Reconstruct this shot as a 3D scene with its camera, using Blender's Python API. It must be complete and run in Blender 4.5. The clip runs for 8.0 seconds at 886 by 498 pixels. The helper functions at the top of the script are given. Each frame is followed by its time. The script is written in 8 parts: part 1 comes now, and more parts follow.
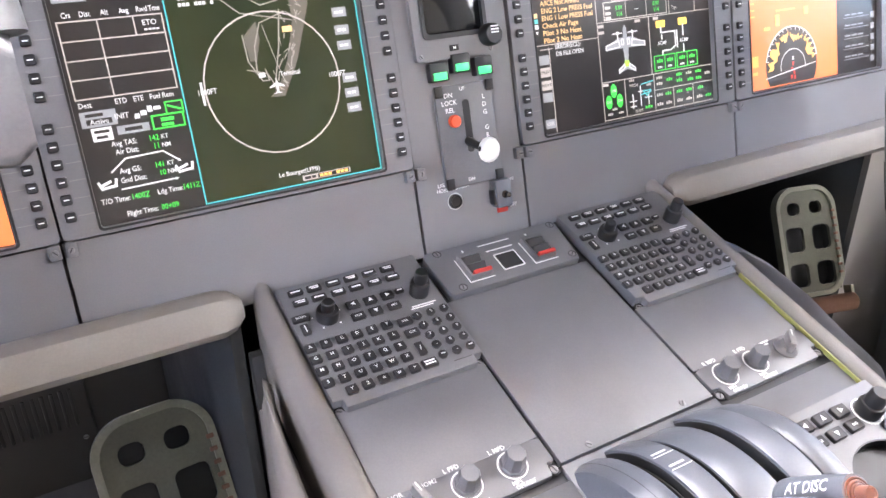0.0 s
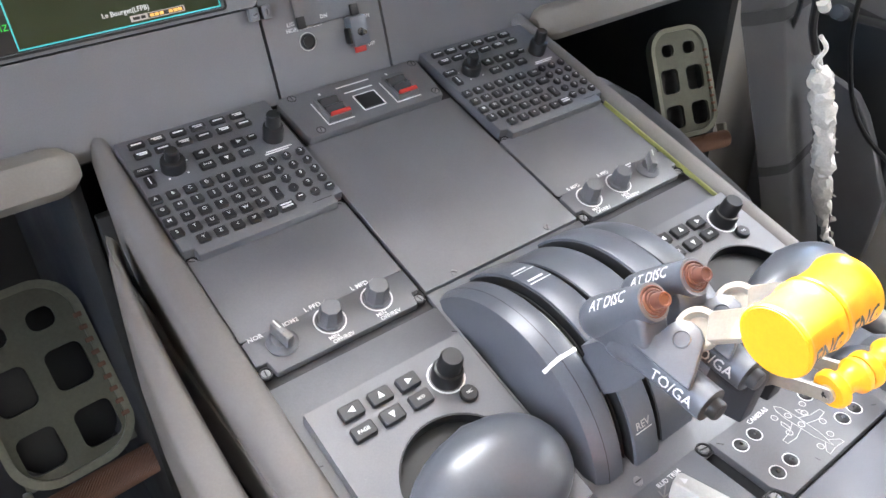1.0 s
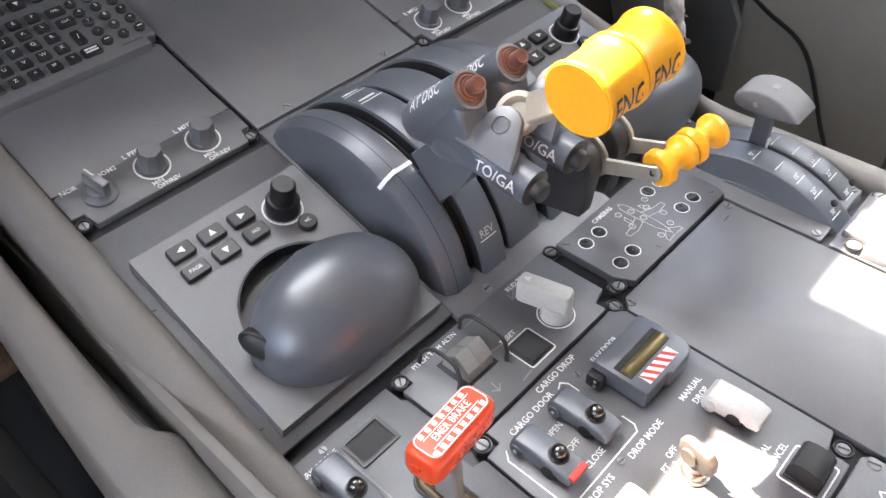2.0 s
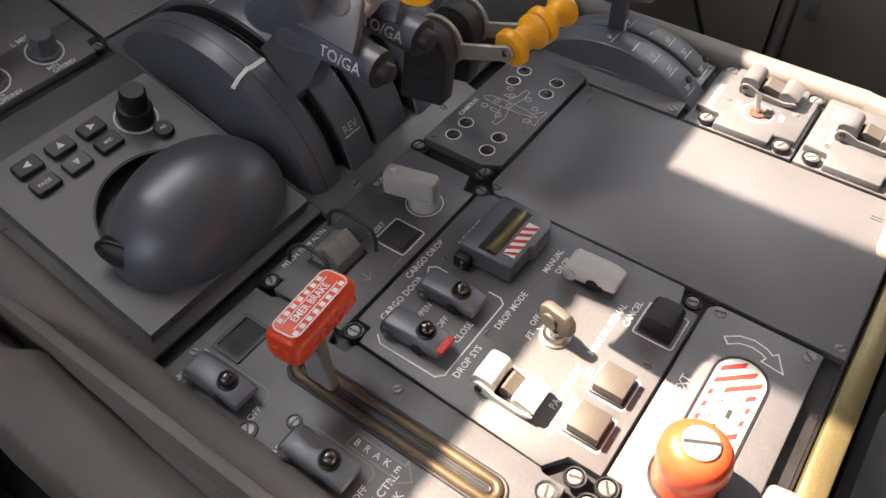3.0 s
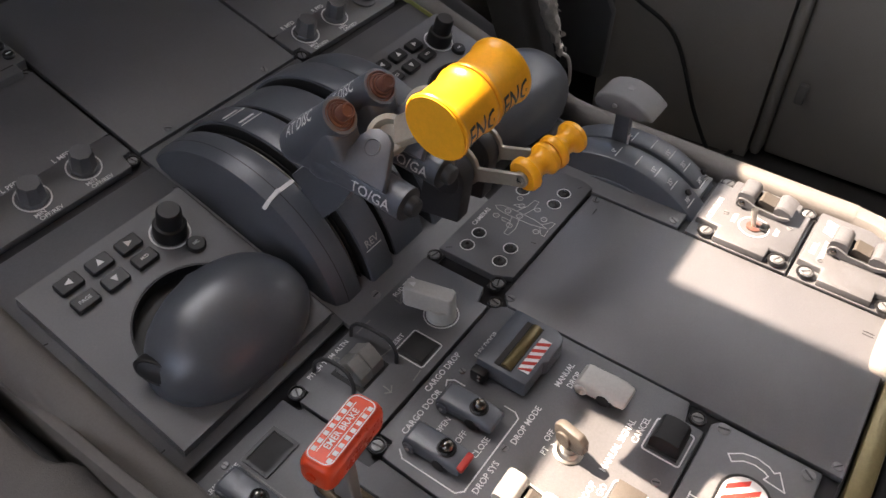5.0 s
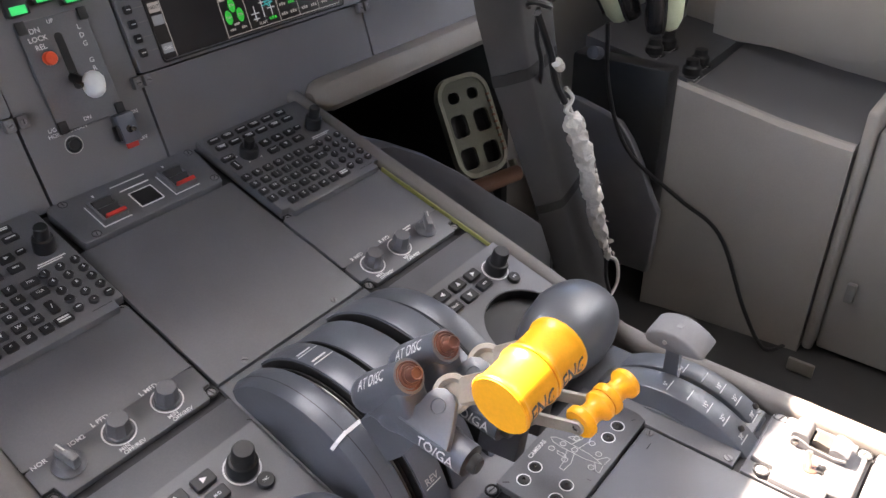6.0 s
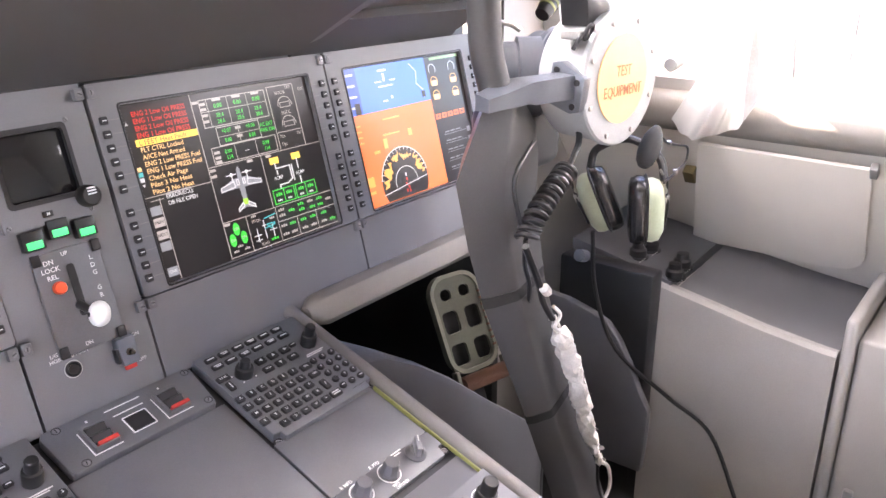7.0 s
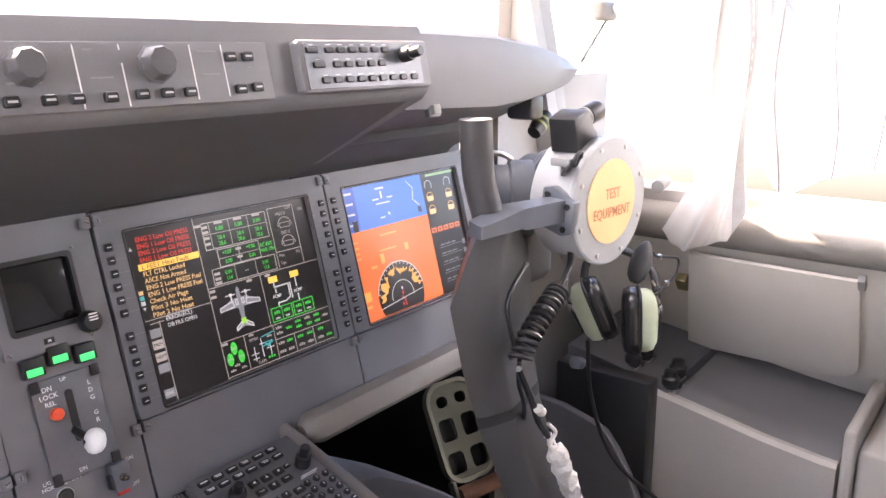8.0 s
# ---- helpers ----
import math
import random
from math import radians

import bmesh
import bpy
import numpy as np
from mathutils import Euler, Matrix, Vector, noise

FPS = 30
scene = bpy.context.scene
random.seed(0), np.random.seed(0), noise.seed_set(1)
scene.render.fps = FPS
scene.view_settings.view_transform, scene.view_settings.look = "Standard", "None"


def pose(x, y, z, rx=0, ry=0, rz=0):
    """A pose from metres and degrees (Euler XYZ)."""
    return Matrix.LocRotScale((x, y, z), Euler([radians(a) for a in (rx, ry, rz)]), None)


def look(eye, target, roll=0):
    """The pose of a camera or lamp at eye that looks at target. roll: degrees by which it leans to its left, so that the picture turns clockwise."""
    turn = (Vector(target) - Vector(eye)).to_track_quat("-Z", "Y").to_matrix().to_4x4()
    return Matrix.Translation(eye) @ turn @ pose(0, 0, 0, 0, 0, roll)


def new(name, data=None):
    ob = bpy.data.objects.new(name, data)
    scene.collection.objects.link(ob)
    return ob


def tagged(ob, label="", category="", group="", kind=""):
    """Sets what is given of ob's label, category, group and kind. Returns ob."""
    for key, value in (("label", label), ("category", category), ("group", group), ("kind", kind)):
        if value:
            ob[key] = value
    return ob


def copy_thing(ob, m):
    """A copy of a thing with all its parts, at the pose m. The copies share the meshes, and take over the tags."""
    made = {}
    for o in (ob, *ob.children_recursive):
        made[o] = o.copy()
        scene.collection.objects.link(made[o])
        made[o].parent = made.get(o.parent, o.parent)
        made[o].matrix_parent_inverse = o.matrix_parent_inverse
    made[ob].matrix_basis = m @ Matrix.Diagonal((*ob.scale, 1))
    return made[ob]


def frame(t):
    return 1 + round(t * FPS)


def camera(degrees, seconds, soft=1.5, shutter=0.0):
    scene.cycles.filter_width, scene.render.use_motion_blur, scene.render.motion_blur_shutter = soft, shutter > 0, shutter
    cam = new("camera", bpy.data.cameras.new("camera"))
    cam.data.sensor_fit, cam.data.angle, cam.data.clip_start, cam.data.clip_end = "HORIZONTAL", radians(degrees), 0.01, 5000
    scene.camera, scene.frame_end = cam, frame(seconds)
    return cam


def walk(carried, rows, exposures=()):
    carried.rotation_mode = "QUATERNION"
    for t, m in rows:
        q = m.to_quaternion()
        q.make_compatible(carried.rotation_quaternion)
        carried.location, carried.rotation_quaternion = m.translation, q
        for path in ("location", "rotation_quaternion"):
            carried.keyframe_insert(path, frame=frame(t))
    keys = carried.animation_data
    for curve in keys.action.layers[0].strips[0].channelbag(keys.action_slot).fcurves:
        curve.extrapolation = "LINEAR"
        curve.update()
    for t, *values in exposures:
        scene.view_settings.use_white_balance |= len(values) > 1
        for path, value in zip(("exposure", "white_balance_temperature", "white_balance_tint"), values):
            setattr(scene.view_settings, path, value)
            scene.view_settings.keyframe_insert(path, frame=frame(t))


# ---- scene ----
cam = camera(59.96, 8.0)
# seconds, eye, target, roll
PATH = [
    (0, (-0.3952, -0.4837, 1.0663), (0.0407, 0.2994, 0.6228), -1.12),
    (0.5, (-0.3758, -0.4962, 1.0375), (0.0996, 0.2122, 0.5159), -1.10),
    (1, (-0.3613, -0.5085, 1.0153), (0.1293, 0.1492, 0.4437), -1.64),
    (1.5, (-0.3485, -0.5288, 0.9886), (0.1604, 0.0685, 0.3689), -2.91),
    (2, (-0.3354, -0.5500, 0.9619), (0.1836, -0.0384, 0.2772), -2.51),
    (2.2, (-0.3321, -0.5562, 0.9580), (0.1910, -0.0706, 0.2576), -2.10),
    (3.3, (-0.3288, -0.6001, 0.9410), (0.2094, -0.2462, 0.1761), -0.10),
    (3.5, (-0.3265, -0.6021, 0.9406), (0.2128, -0.2780, 0.1634), 1.21),
    (4, (-0.3259, -0.6021, 0.9458), (0.2168, -0.3102, 0.1582), 3.36),
    (4.5, (-0.3287, -0.5870, 0.9679), (0.2352, -0.2589, 0.2101), 2.27),
    (4.7, (-0.3302, -0.5796, 0.9784), (0.2371, -0.2153, 0.2399), 0.88),
    (5.8, (-0.3289, -0.5567, 1.0491), (0.2994, -0.0399, 0.4674), -1.45),
    (6, (-0.3270, -0.5562, 1.0652), (0.3205, -0.0205, 0.5232), -1.80),
    (6.5, (-0.3227, -0.5499, 1.1051), (0.3660, 0.0209, 0.6581), -1.01),
    (7, (-0.3181, -0.5506, 1.1359), (0.4118, 0.0322, 0.7789), -0.54),
    (7.5, (-0.3190, -0.5524, 1.1534), (0.4188, 0.0433, 0.8362), -0.42),
    (8, (-0.3193, -0.5575, 1.1785), (0.4395, 0.0444, 0.9294), -0.49),
]
walk(cam, [(t, look(eye, target, roll)) for t, eye, target, roll in PATH],
     [(0.0, 5.65, 6500, 17), (1.0, 5.1, 6350, 10), (2.0, 4.35, 6350, 10), (2.4, 3.8, 6500, 12), (3.3, 2.3, 6750, 13), (4.0, 2.08, 6750, 13), (4.5, 2.12, 6750, 13), (5.2, 2.95, 6600, 14), (5.8, 3.85, 6450, 14), (6.05, 4.1, 6550, 16), (6.5, 4.8, 6650, 20), (7.2, 5.38, 6650, 22), (8.0, 4.75, 6650, 22)])

# ---- light: high sun from straight ahead through the windscreen, blue sky ----
SUN_EL, SUN_AZ = 51.3, 1.5
world = bpy.data.worlds.new("sky")
scene.world = world
world.use_nodes = True
wn = world.node_tree.nodes
sky = wn.new("ShaderNodeTexSky")
sky.sky_type, sky.sun_disc = "NISHITA", False
sky.sun_elevation, sky.sun_rotation = radians(SUN_EL), radians(-SUN_AZ)
wn["Background"].inputs[1].default_value = 0.07
world.node_tree.links.new(sky.outputs[0], wn["Background"].inputs[0])
sun = new("sun", bpy.data.lights.new("sun", "SUN"))
sun.data.energy, sun.data.angle, sun.data.color = 5.0, radians(0.5), (1.0, 0.82, 0.64)
sun.matrix_world = look((0, 0, 3), (math.sin(radians(SUN_AZ)) * math.cos(radians(SUN_EL)), -math.cos(radians(SUN_EL)) * math.cos(radians(SUN_AZ)), 3 - math.sin(radians(SUN_EL))))


def window_light(name, eye, target, sx, sy, watts, color=(0.98, 0.985, 1.0)):
    """The sky's light in a window's opening."""
    data = bpy.data.lights.new(name, "AREA")
    data.shape, data.size, data.size_y, data.energy, data.color = "RECTANGLE", sx, sy, watts, color
    ob = new(name, data)
    ob.matrix_world = look(eye, target)
    return ob


window_light("windscreen_skylight", (-0.55, 0.55, 1.52), (-0.2, -0.6, 0.6), 0.9, 0.42, 0.15)
window_light("windscreen_skylight", (0.55, 0.55, 1.52), (0.2, -0.6, 0.6), 0.9, 0.42, 0.15)
window_light("windscreen_upper_skylight", (-0.165, 0.2, 1.74), (-0.14, -0.4, 0.6), 0.18, 0.3, 0.34)
window_light("windscreen_upper_skylight", (0.21, 0.2, 1.74), (0.1, -0.4, 0.6), 0.26, 0.3, 0.4)
window_light("side_window_skylight", (1.0, -0.52, 1.2), (0.0, -0.5, 0.6), 0.5, 0.4, 0.64)
window_light("side_window_skylight", (-1.0, -0.55, 1.2), (0.0, -0.5, 0.6), 0.5, 0.4, 0.17)


# ---- materials ----
def material(name, color, rough=0.5, metal=0.0, grain=0.0, grain_scale=400, stain=0.0, stain_scale=9, bump=0.0, bump_scale=900, emit=None, power=1.0, random_tint=0.0, wear=0.0, gloss=0.5):
    mat = bpy.data.materials.new(name)
    mat.use_nodes = True
    nt = mat.node_tree
    b = nt.nodes["Principled BSDF"]
    b.inputs["Base Color"].default_value = (*color, 1)
    b.inputs["Roughness"].default_value, b.inputs["Metallic"].default_value = rough, metal
    b.inputs["Specular IOR Level"].default_value = gloss
    co = nt.nodes.new("ShaderNodeTexCoord")
    if grain or stain or random_tint:
        last = None
        for amount, scale, detail in ((grain, grain_scale, 4), (stain, stain_scale, 6)):
            if not amount:
                continue
            tex = nt.nodes.new("ShaderNodeTexNoise")
            tex.inputs["Scale"].default_value, tex.inputs["Detail"].default_value = scale, detail
            nt.links.new(co.outputs["Object"], tex.inputs["Vector"])
            rng = nt.nodes.new("ShaderNodeMapRange")
            rng.inputs[1].default_value, rng.inputs[2].default_value = 0.3, 0.7
            rng.inputs[3].default_value, rng.inputs[4].default_value = 1 - amount, 1 + amount
            nt.links.new(tex.outputs[0], rng.inputs[0])
            if last is None:
                last = rng.outputs[0]
            else:
                mul = nt.nodes.new("ShaderNodeMath")
                mul.operation = "MULTIPLY"
                nt.links.new(last, mul.inputs[0])
                nt.links.new(rng.outputs[0], mul.inputs[1])
                last = mul.outputs[0]
        if random_tint:
            info = nt.nodes.new("ShaderNodeObjectInfo")
            rng = nt.nodes.new("ShaderNodeMapRange")
            rng.inputs[3].default_value, rng.inputs[4].default_value = 1 - random_tint, 1 + random_tint
            nt.links.new(info.outputs["Random"], rng.inputs[0])
            if last is None:
                last = rng.outputs[0]
            else:
                mul = nt.nodes.new("ShaderNodeMath")
                mul.operation = "MULTIPLY"
                nt.links.new(last, mul.inputs[0])
                nt.links.new(rng.outputs[0], mul.inputs[1])
                last = mul.outputs[0]
        mix = nt.nodes.new("ShaderNodeVectorMath")
        mix.operation = "SCALE"
        mix.inputs[0].default_value = color
        nt.links.new(last, mix.inputs["Scale"])
        nt.links.new(mix.outputs[0], b.inputs["Base Color"])
        rr = nt.nodes.new("ShaderNodeMath")
        rr.operation = "MULTIPLY"
        rr.inputs[1].default_value = rough
        nt.links.new(last, rr.inputs[0])
        nt.links.new(rr.outputs[0], b.inputs["Roughness"])
    if wear:
        # pale chips and rubbed spots
        tex, rng, tone = nt.nodes.new("ShaderNodeTexNoise"), nt.nodes.new("ShaderNodeMapRange"), nt.nodes.new("ShaderNodeMix")
        tex.inputs["Scale"].default_value, tex.inputs["Detail"].default_value, tex.inputs["Roughness"].default_value = 95, 9, 0.72
        nt.links.new(co.outputs["Object"], tex.inputs["Vector"])
        rng.inputs[1].default_value, rng.inputs[2].default_value, rng.inputs[4].default_value = 0.69, 0.74, wear
        nt.links.new(tex.outputs[0], rng.inputs[0])
        tone.data_type = "RGBA"
        tone.inputs[7].default_value = (*[min(0.6, c * 2.2 + 0.08) for c in color], 1)
        source = b.inputs["Base Color"].links[0].from_socket
        nt.links.new(rng.outputs[0], tone.inputs[0])
        nt.links.new(source, tone.inputs[6])
        nt.links.new(tone.outputs[2], b.inputs["Base Color"])
    if bump:
        tex = nt.nodes.new("ShaderNodeTexNoise")
        tex.inputs["Scale"].default_value, tex.inputs["Detail"].default_value = bump_scale, 3
        nt.links.new(co.outputs["Object"], tex.inputs["Vector"])
        bn = nt.nodes.new("ShaderNodeBump")
        bn.inputs["Strength"].default_value, bn.inputs["Distance"].default_value = bump, 0.0006
        nt.links.new(tex.outputs[0], bn.inputs["Height"])
        nt.links.new(bn.outputs[0], b.inputs["Normal"])
    if emit:
        b.inputs["Emission Color"].default_value = (*emit, 1)
        b.inputs["Emission Strength"].default_value = power
    return mat


GREY = material("grey_panel_paint", (0.108, 0.109, 0.118), 0.38, 0, 0.07, 700, 0.10, 14, 0.35, 1600, wear=0.3, gloss=0.85)
GREY2 = material("grey_unit_paint", (0.094, 0.095, 0.103), 0.4, 0, 0.08, 600, 0.10, 16, 0.35, 1600, random_tint=0.04, wear=0.4, gloss=0.8)
SLATE = material("slate_grey_satin", (0.085, 0.094, 0.112), 0.34, 0, 0.06, 500, 0.12, 18, 0.25, 1300, wear=0.2, gloss=0.85)
DECK = material("dark_deck_metal", (0.03, 0.03, 0.033), 0.5, 0.2, 0.1, 300, 0.2, 20)
DASH = material("grey_dash_paint", (0.15, 0.15, 0.158), 0.55, 0, 0.05, 700, 0.1, 6, 0.3, 1400, wear=0.3)
SOFFIT = material("dark_grey_vinyl", (0.085, 0.085, 0.09), 0.7, 0, 0.08, 900, 0.1, 5, 0.4, 1200)
CREAM = material("grey_beige_trim", (0.20, 0.184, 0.165), 0.55, 0, 0.05, 500, 0.1, 8, 0.5, 1100)
CREAM2 = material("grey_beige_leather", (0.15, 0.14, 0.132), 0.55, 0, 0.06, 600, 0.12, 9, 0.6, 1200)
LINING = material("beige_side_lining", (0.58, 0.54, 0.48), 0.65, 0, 0.04, 500, 0.07, 4, 0.3, 900)
WALLGREY = material("grey_side_lining", (0.33, 0.315, 0.295), 0.65, 0, 0.05, 500, 0.1, 4, 0.3, 900)
BLACK = material("black_plastic", (0.012, 0.012, 0.013), 0.42, 0, 0.1, 500, 0.15, 30)
KEY = material("black_key_plastic", (0.016, 0.016, 0.018), 0.38, 0, 0.08, 900, random_tint=0.1)
RUBBER = material("black_rubber", (0.02, 0.02, 0.021), 0.7, 0, 0.1, 400, 0.15, 30)
WHITE = material("white_legend_paint", (0.72, 0.72, 0.72), 0.6)
WHITEP = material("white_enamel", (0.75, 0.75, 0.73), 0.35, 0, 0.03, 300, 0.05, 30)
SCREW = material("grey_screw_paint", (0.19, 0.19, 0.195), 0.35, 0.3, 0.1, 700, 0.2, 90)
SLOTM = material("worn_screw_slot", (0.02, 0.02, 0.02), 0.6)
STEEL = material("brushed_steel", (0.5, 0.48, 0.45), 0.32, 1.0, 0.08, 500, 0.12, 40, 0.2, 900)
DSTEEL = material("dark_chrome", (0.16, 0.15, 0.14), 0.22, 1.0)
PALM = material("palm_rest_lacquer", (0.078, 0.086, 0.102), 0.33, 0, 0.05, 400, 0.08, 18, 0.1, 900, gloss=0.9)
LINKM = material("bare_link_metal", (0.36, 0.335, 0.29), 0.42, 0.35, 0.06, 500, 0.12, 40, 0.2, 900)
BRONZE = material("worn_bronze", (0.08, 0.057, 0.032), 0.4, 0.5, 0.1, 400, 0.25, 30)
PALE = material("pale_grey_plastic", (0.48, 0.48, 0.46), 0.4, 0, 0.05, 500, 0.06, 30, 0.15, 900)
CAPMETAL = material("matt_bright_metal", (0.62, 0.6, 0.56), 0.45, 0.55, 0.06, 500, 0.1, 60, 0.2, 900)
BRASS = material("drab_gold_anodised_bar", (0.19, 0.155, 0.075), 0.35, 0.6, 0.08, 500, 0.12, 12, 0.2, 900)
OLIVE = material("olive_primer", (0.22, 0.23, 0.07), 0.5, 0, 0.05, 400, 0.1, 20)
ORANGE = material("orange_yellow_plastic", (0.90, 0.40, 0.012), 0.35, 0, 0.04, 400, 0.06, 25, 0.15, 700)
ORANGE2 = material("yellow_orange_cap", (0.88, 0.41, 0.02), 0.4, 0, 0.04, 400, 0.06, 25, 0.1, 700)
RED = material("red_orange_plastic", (0.62, 0.06, 0.018), 0.28, 0, 0.04, 400, 0.08, 30, 0.1, 500)
KNOBRED = material("red_orange_knob", (0.70, 0.085, 0.03), 0.32, 0, 0.05, 400, 0.1, 40, 0.1, 500)
REDMARK = material("red_mark", (0.46, 0.03, 0.02), 0.5)
COPPER = material("brown_button_plastic", (0.12, 0.052, 0.038), 0.38, 0, 0.08, 300, 0.12, 60)
PEDAL = material("dull_green_metal", (0.11, 0.112, 0.084), 0.5, 0.3, 0.1, 300, 0.15, 15, 0.3, 800)
PEDALRIM = material("worn_pedal_rim", (0.20, 0.20, 0.155), 0.45, 0.3, 0.1, 300, 0.2, 15, 0.3, 800)
BROWN = material("brown_bar_grip", (0.16, 0.085, 0.055), 0.5, 0.2, 0.1, 300, 0.2, 15)
KEYCAP = material("brown_grey_cap", (0.065, 0.056, 0.048), 0.55, 0, 0.2, 1200, 0.1, 40, 0.3, 1500)
LTGREY = material("light_grey_plastic", (0.215, 0.215, 0.21), 0.42, 0, 0.05, 500, 0.08, 30, 0.15, 900)
GLASSBLK = material("dark_display_glass", (0.008, 0.008, 0.009), 0.12)
SEAM = material("grey_woven_band", (0.36, 0.35, 0.34), 0.85, 0, 0.15, 700, 0.1, 30, 0.5, 900)
TAPE = material("white_wrapped_tape", (0.62, 0.60, 0.56), 0.7, 0, 0.1, 300, 0.12, 40, 0.6, 300)
HSET = material("pale_green_headset_plastic", (0.42, 0.47, 0.33), 0.35, 0, 0.05, 400, 0.06, 40)
VINYL = material("black_glossy_vinyl", (0.016, 0.016, 0.017), 0.22, 0, 0.1, 200, 0.1, 30, 0.6, 120, gloss=0.8)
FLOORM = material("dark_grey_floor_covering", (0.035, 0.034, 0.033), 0.85, 0, 0.2, 900, 0.15, 7, 0.5, 800)
# near-black base colour stands in for deep shade in the footwell and hidden faces
DARKIN = material("near_black_shade", (0.022, 0.022, 0.022), 0.7, 0, 0.1, 300, 0.15, 6)
PAPER = material("white_paper", (0.7, 0.7, 0.72), 0.7, 0, 0.03, 200)
SHELL = material("pale_cabin_lining", (0.42, 0.41, 0.39), 0.75, 0, 0.04, 300, 0.06, 3)
FADED = material("faded_red_lettering", (0.5, 0.2, 0.09), 0.6, 0, 0.1, 400, 0.15, 60)
DISCOR = material("orange_test_label", (0.85, 0.48, 0.22), 0.55, 0, 0.03, 300, 0.05, 20)
DRUMGREY = material("light_grey_drum_paint", (0.33, 0.335, 0.335), 0.45, 0, 0.05, 400, 0.08, 15, 0.2, 900)
COLUMN = material("dark_grey_column_paint", (0.05, 0.05, 0.052), 0.45, 0, 0.08, 400, 0.12, 10, 0.25, 900)

_glow = {}


def glow(color, power):
    """The lit colour of a display."""
    key = (*color, power)
    if key not in _glow:
        _glow[key] = material("lit_display", tuple(0.3 * c for c in color), 0.3, emit=color, power=power)
    return _glow[key]


# ---- building tools; lengths in millimetres unless said otherwise ----
def finish(bm, smooth=35):
    bmesh.ops.recalc_face_normals(bm, faces=bm.faces)
    bmesh.ops.scale(bm, vec=(0.001, 0.001, 0.001), verts=bm.verts)
    me = bpy.data.meshes.new("mesh")
    bm.to_mesh(me)
    bm.free()
    if smooth:
        me.polygons.foreach_set("use_smooth", [True] * len(me.polygons))
        me.set_sharp_from_angle(angle=radians(smooth))
    return me


def part(name, bm, mat, parent=None, label="", smooth=35):
    me = bm if isinstance(bm, bpy.types.Mesh) else finish(bm, smooth)
    if not me.materials:
        me.materials.append(mat)
    ob = new(name, me)
    if parent is not None:
        ob.parent = parent
    if label:
        ob["label"] = label
    return ob


def place(ob, x, y, z, rx=0, ry=0, rz=0):
    ob.matrix_basis = pose(x / 1000, y / 1000, z / 1000, rx, ry, rz)
    return ob


def thing(name, m, label, category, group="", kind=""):
    ob = new(name)
    ob.empty_display_size = 0.02
    ob.matrix_world = m
    return tagged(ob, label, category, group, kind)


def bevelled(bm, verts, bev, seg=2, angle=30):
    if bev > 0:
        edges = list({e for v in verts for e in v.link_edges if len(e.link_faces) == 2 and e.calc_face_angle(0) > radians(angle)})
        bmesh.ops.bevel(bm, geom=edges, offset=bev, segments=seg, affect="EDGES", profile=0.5, clamp_overlap=True)


def box(x0, x1, y0, y1, z0, z1, bev=0.6, seg=2, bm=None):
    bm, tmp = bm or bmesh.new(), bmesh.new()
    bmesh.ops.create_cube(tmp, size=1)
    for v in tmp.verts:
        v.co = Vector(((x0 + x1) / 2 + v.co.x * (x1 - x0), (y0 + y1) / 2 + v.co.y * (y1 - y0), (z0 + z1) / 2 + v.co.z * (z1 - z0)))
    bevelled(tmp, tmp.verts, bev, seg)
    return join(bm, tmp)


def join(bm, tmp, m=None):
    if m is not None:
        bmesh.ops.transform(tmp, matrix=m, verts=tmp.verts)
    me = bpy.data.meshes.new("t")
    tmp.to_mesh(me)
    tmp.free()
    bm.from_mesh(me)
    bpy.data.meshes.remove(me)
    return bm


def prism(outline, z0, z1, bev=0.6, seg=2, bm=None, m=None, holes=()):
    bm, tmp = bm or bmesh.new(), bmesh.new()
    f = tmp.faces.new([tmp.verts.new((x, y, z0)) for x, y in outline])
    f.normal_update()
    ext = bmesh.ops.extrude_face_region(tmp, geom=[f])
    bmesh.ops.translate(tmp, verts=[v for v in ext["geom"] if isinstance(v, bmesh.types.BMVert)], vec=(0, 0, z1 - z0))
    bmesh.ops.recalc_face_normals(tmp, faces=tmp.faces)
    bevelled(tmp, tmp.verts, bev, seg, 40)
    return join(bm, tmp, m)


def rrect(x0, x1, y0, y1, r, n=5):
    pts = []
    for cx, cy, a in ((x1 - r, y1 - r, 0), (x0 + r, y1 - r, 90), (x0 + r, y0 + r, 180), (x1 - r, y0 + r, 270)):
        for k in range(n + 1):
            t = radians(a + 90 * k / n)
            pts.append((cx + r * math.cos(t), cy + r * math.sin(t)))
    return pts


def frame_plate(outer, inner, z0, z1, bm=None):
    """A flat ring between two outlines of equal point count."""
    bm = bm or bmesh.new()
    n = len(outer)
    rows = [[bm.verts.new((x, y, z)) for x, y in ring] for ring, z in ((outer, z0), (outer, z1), (inner, z1), (inner, z0))]
    for a, b in ((0, 1), (1, 2), (2, 3), (3, 0)):
        for k in range(n):
            bm.faces.new((rows[a][k], rows[a][(k + 1) % n], rows[b][(k + 1) % n], rows[b][k]))
    return bm


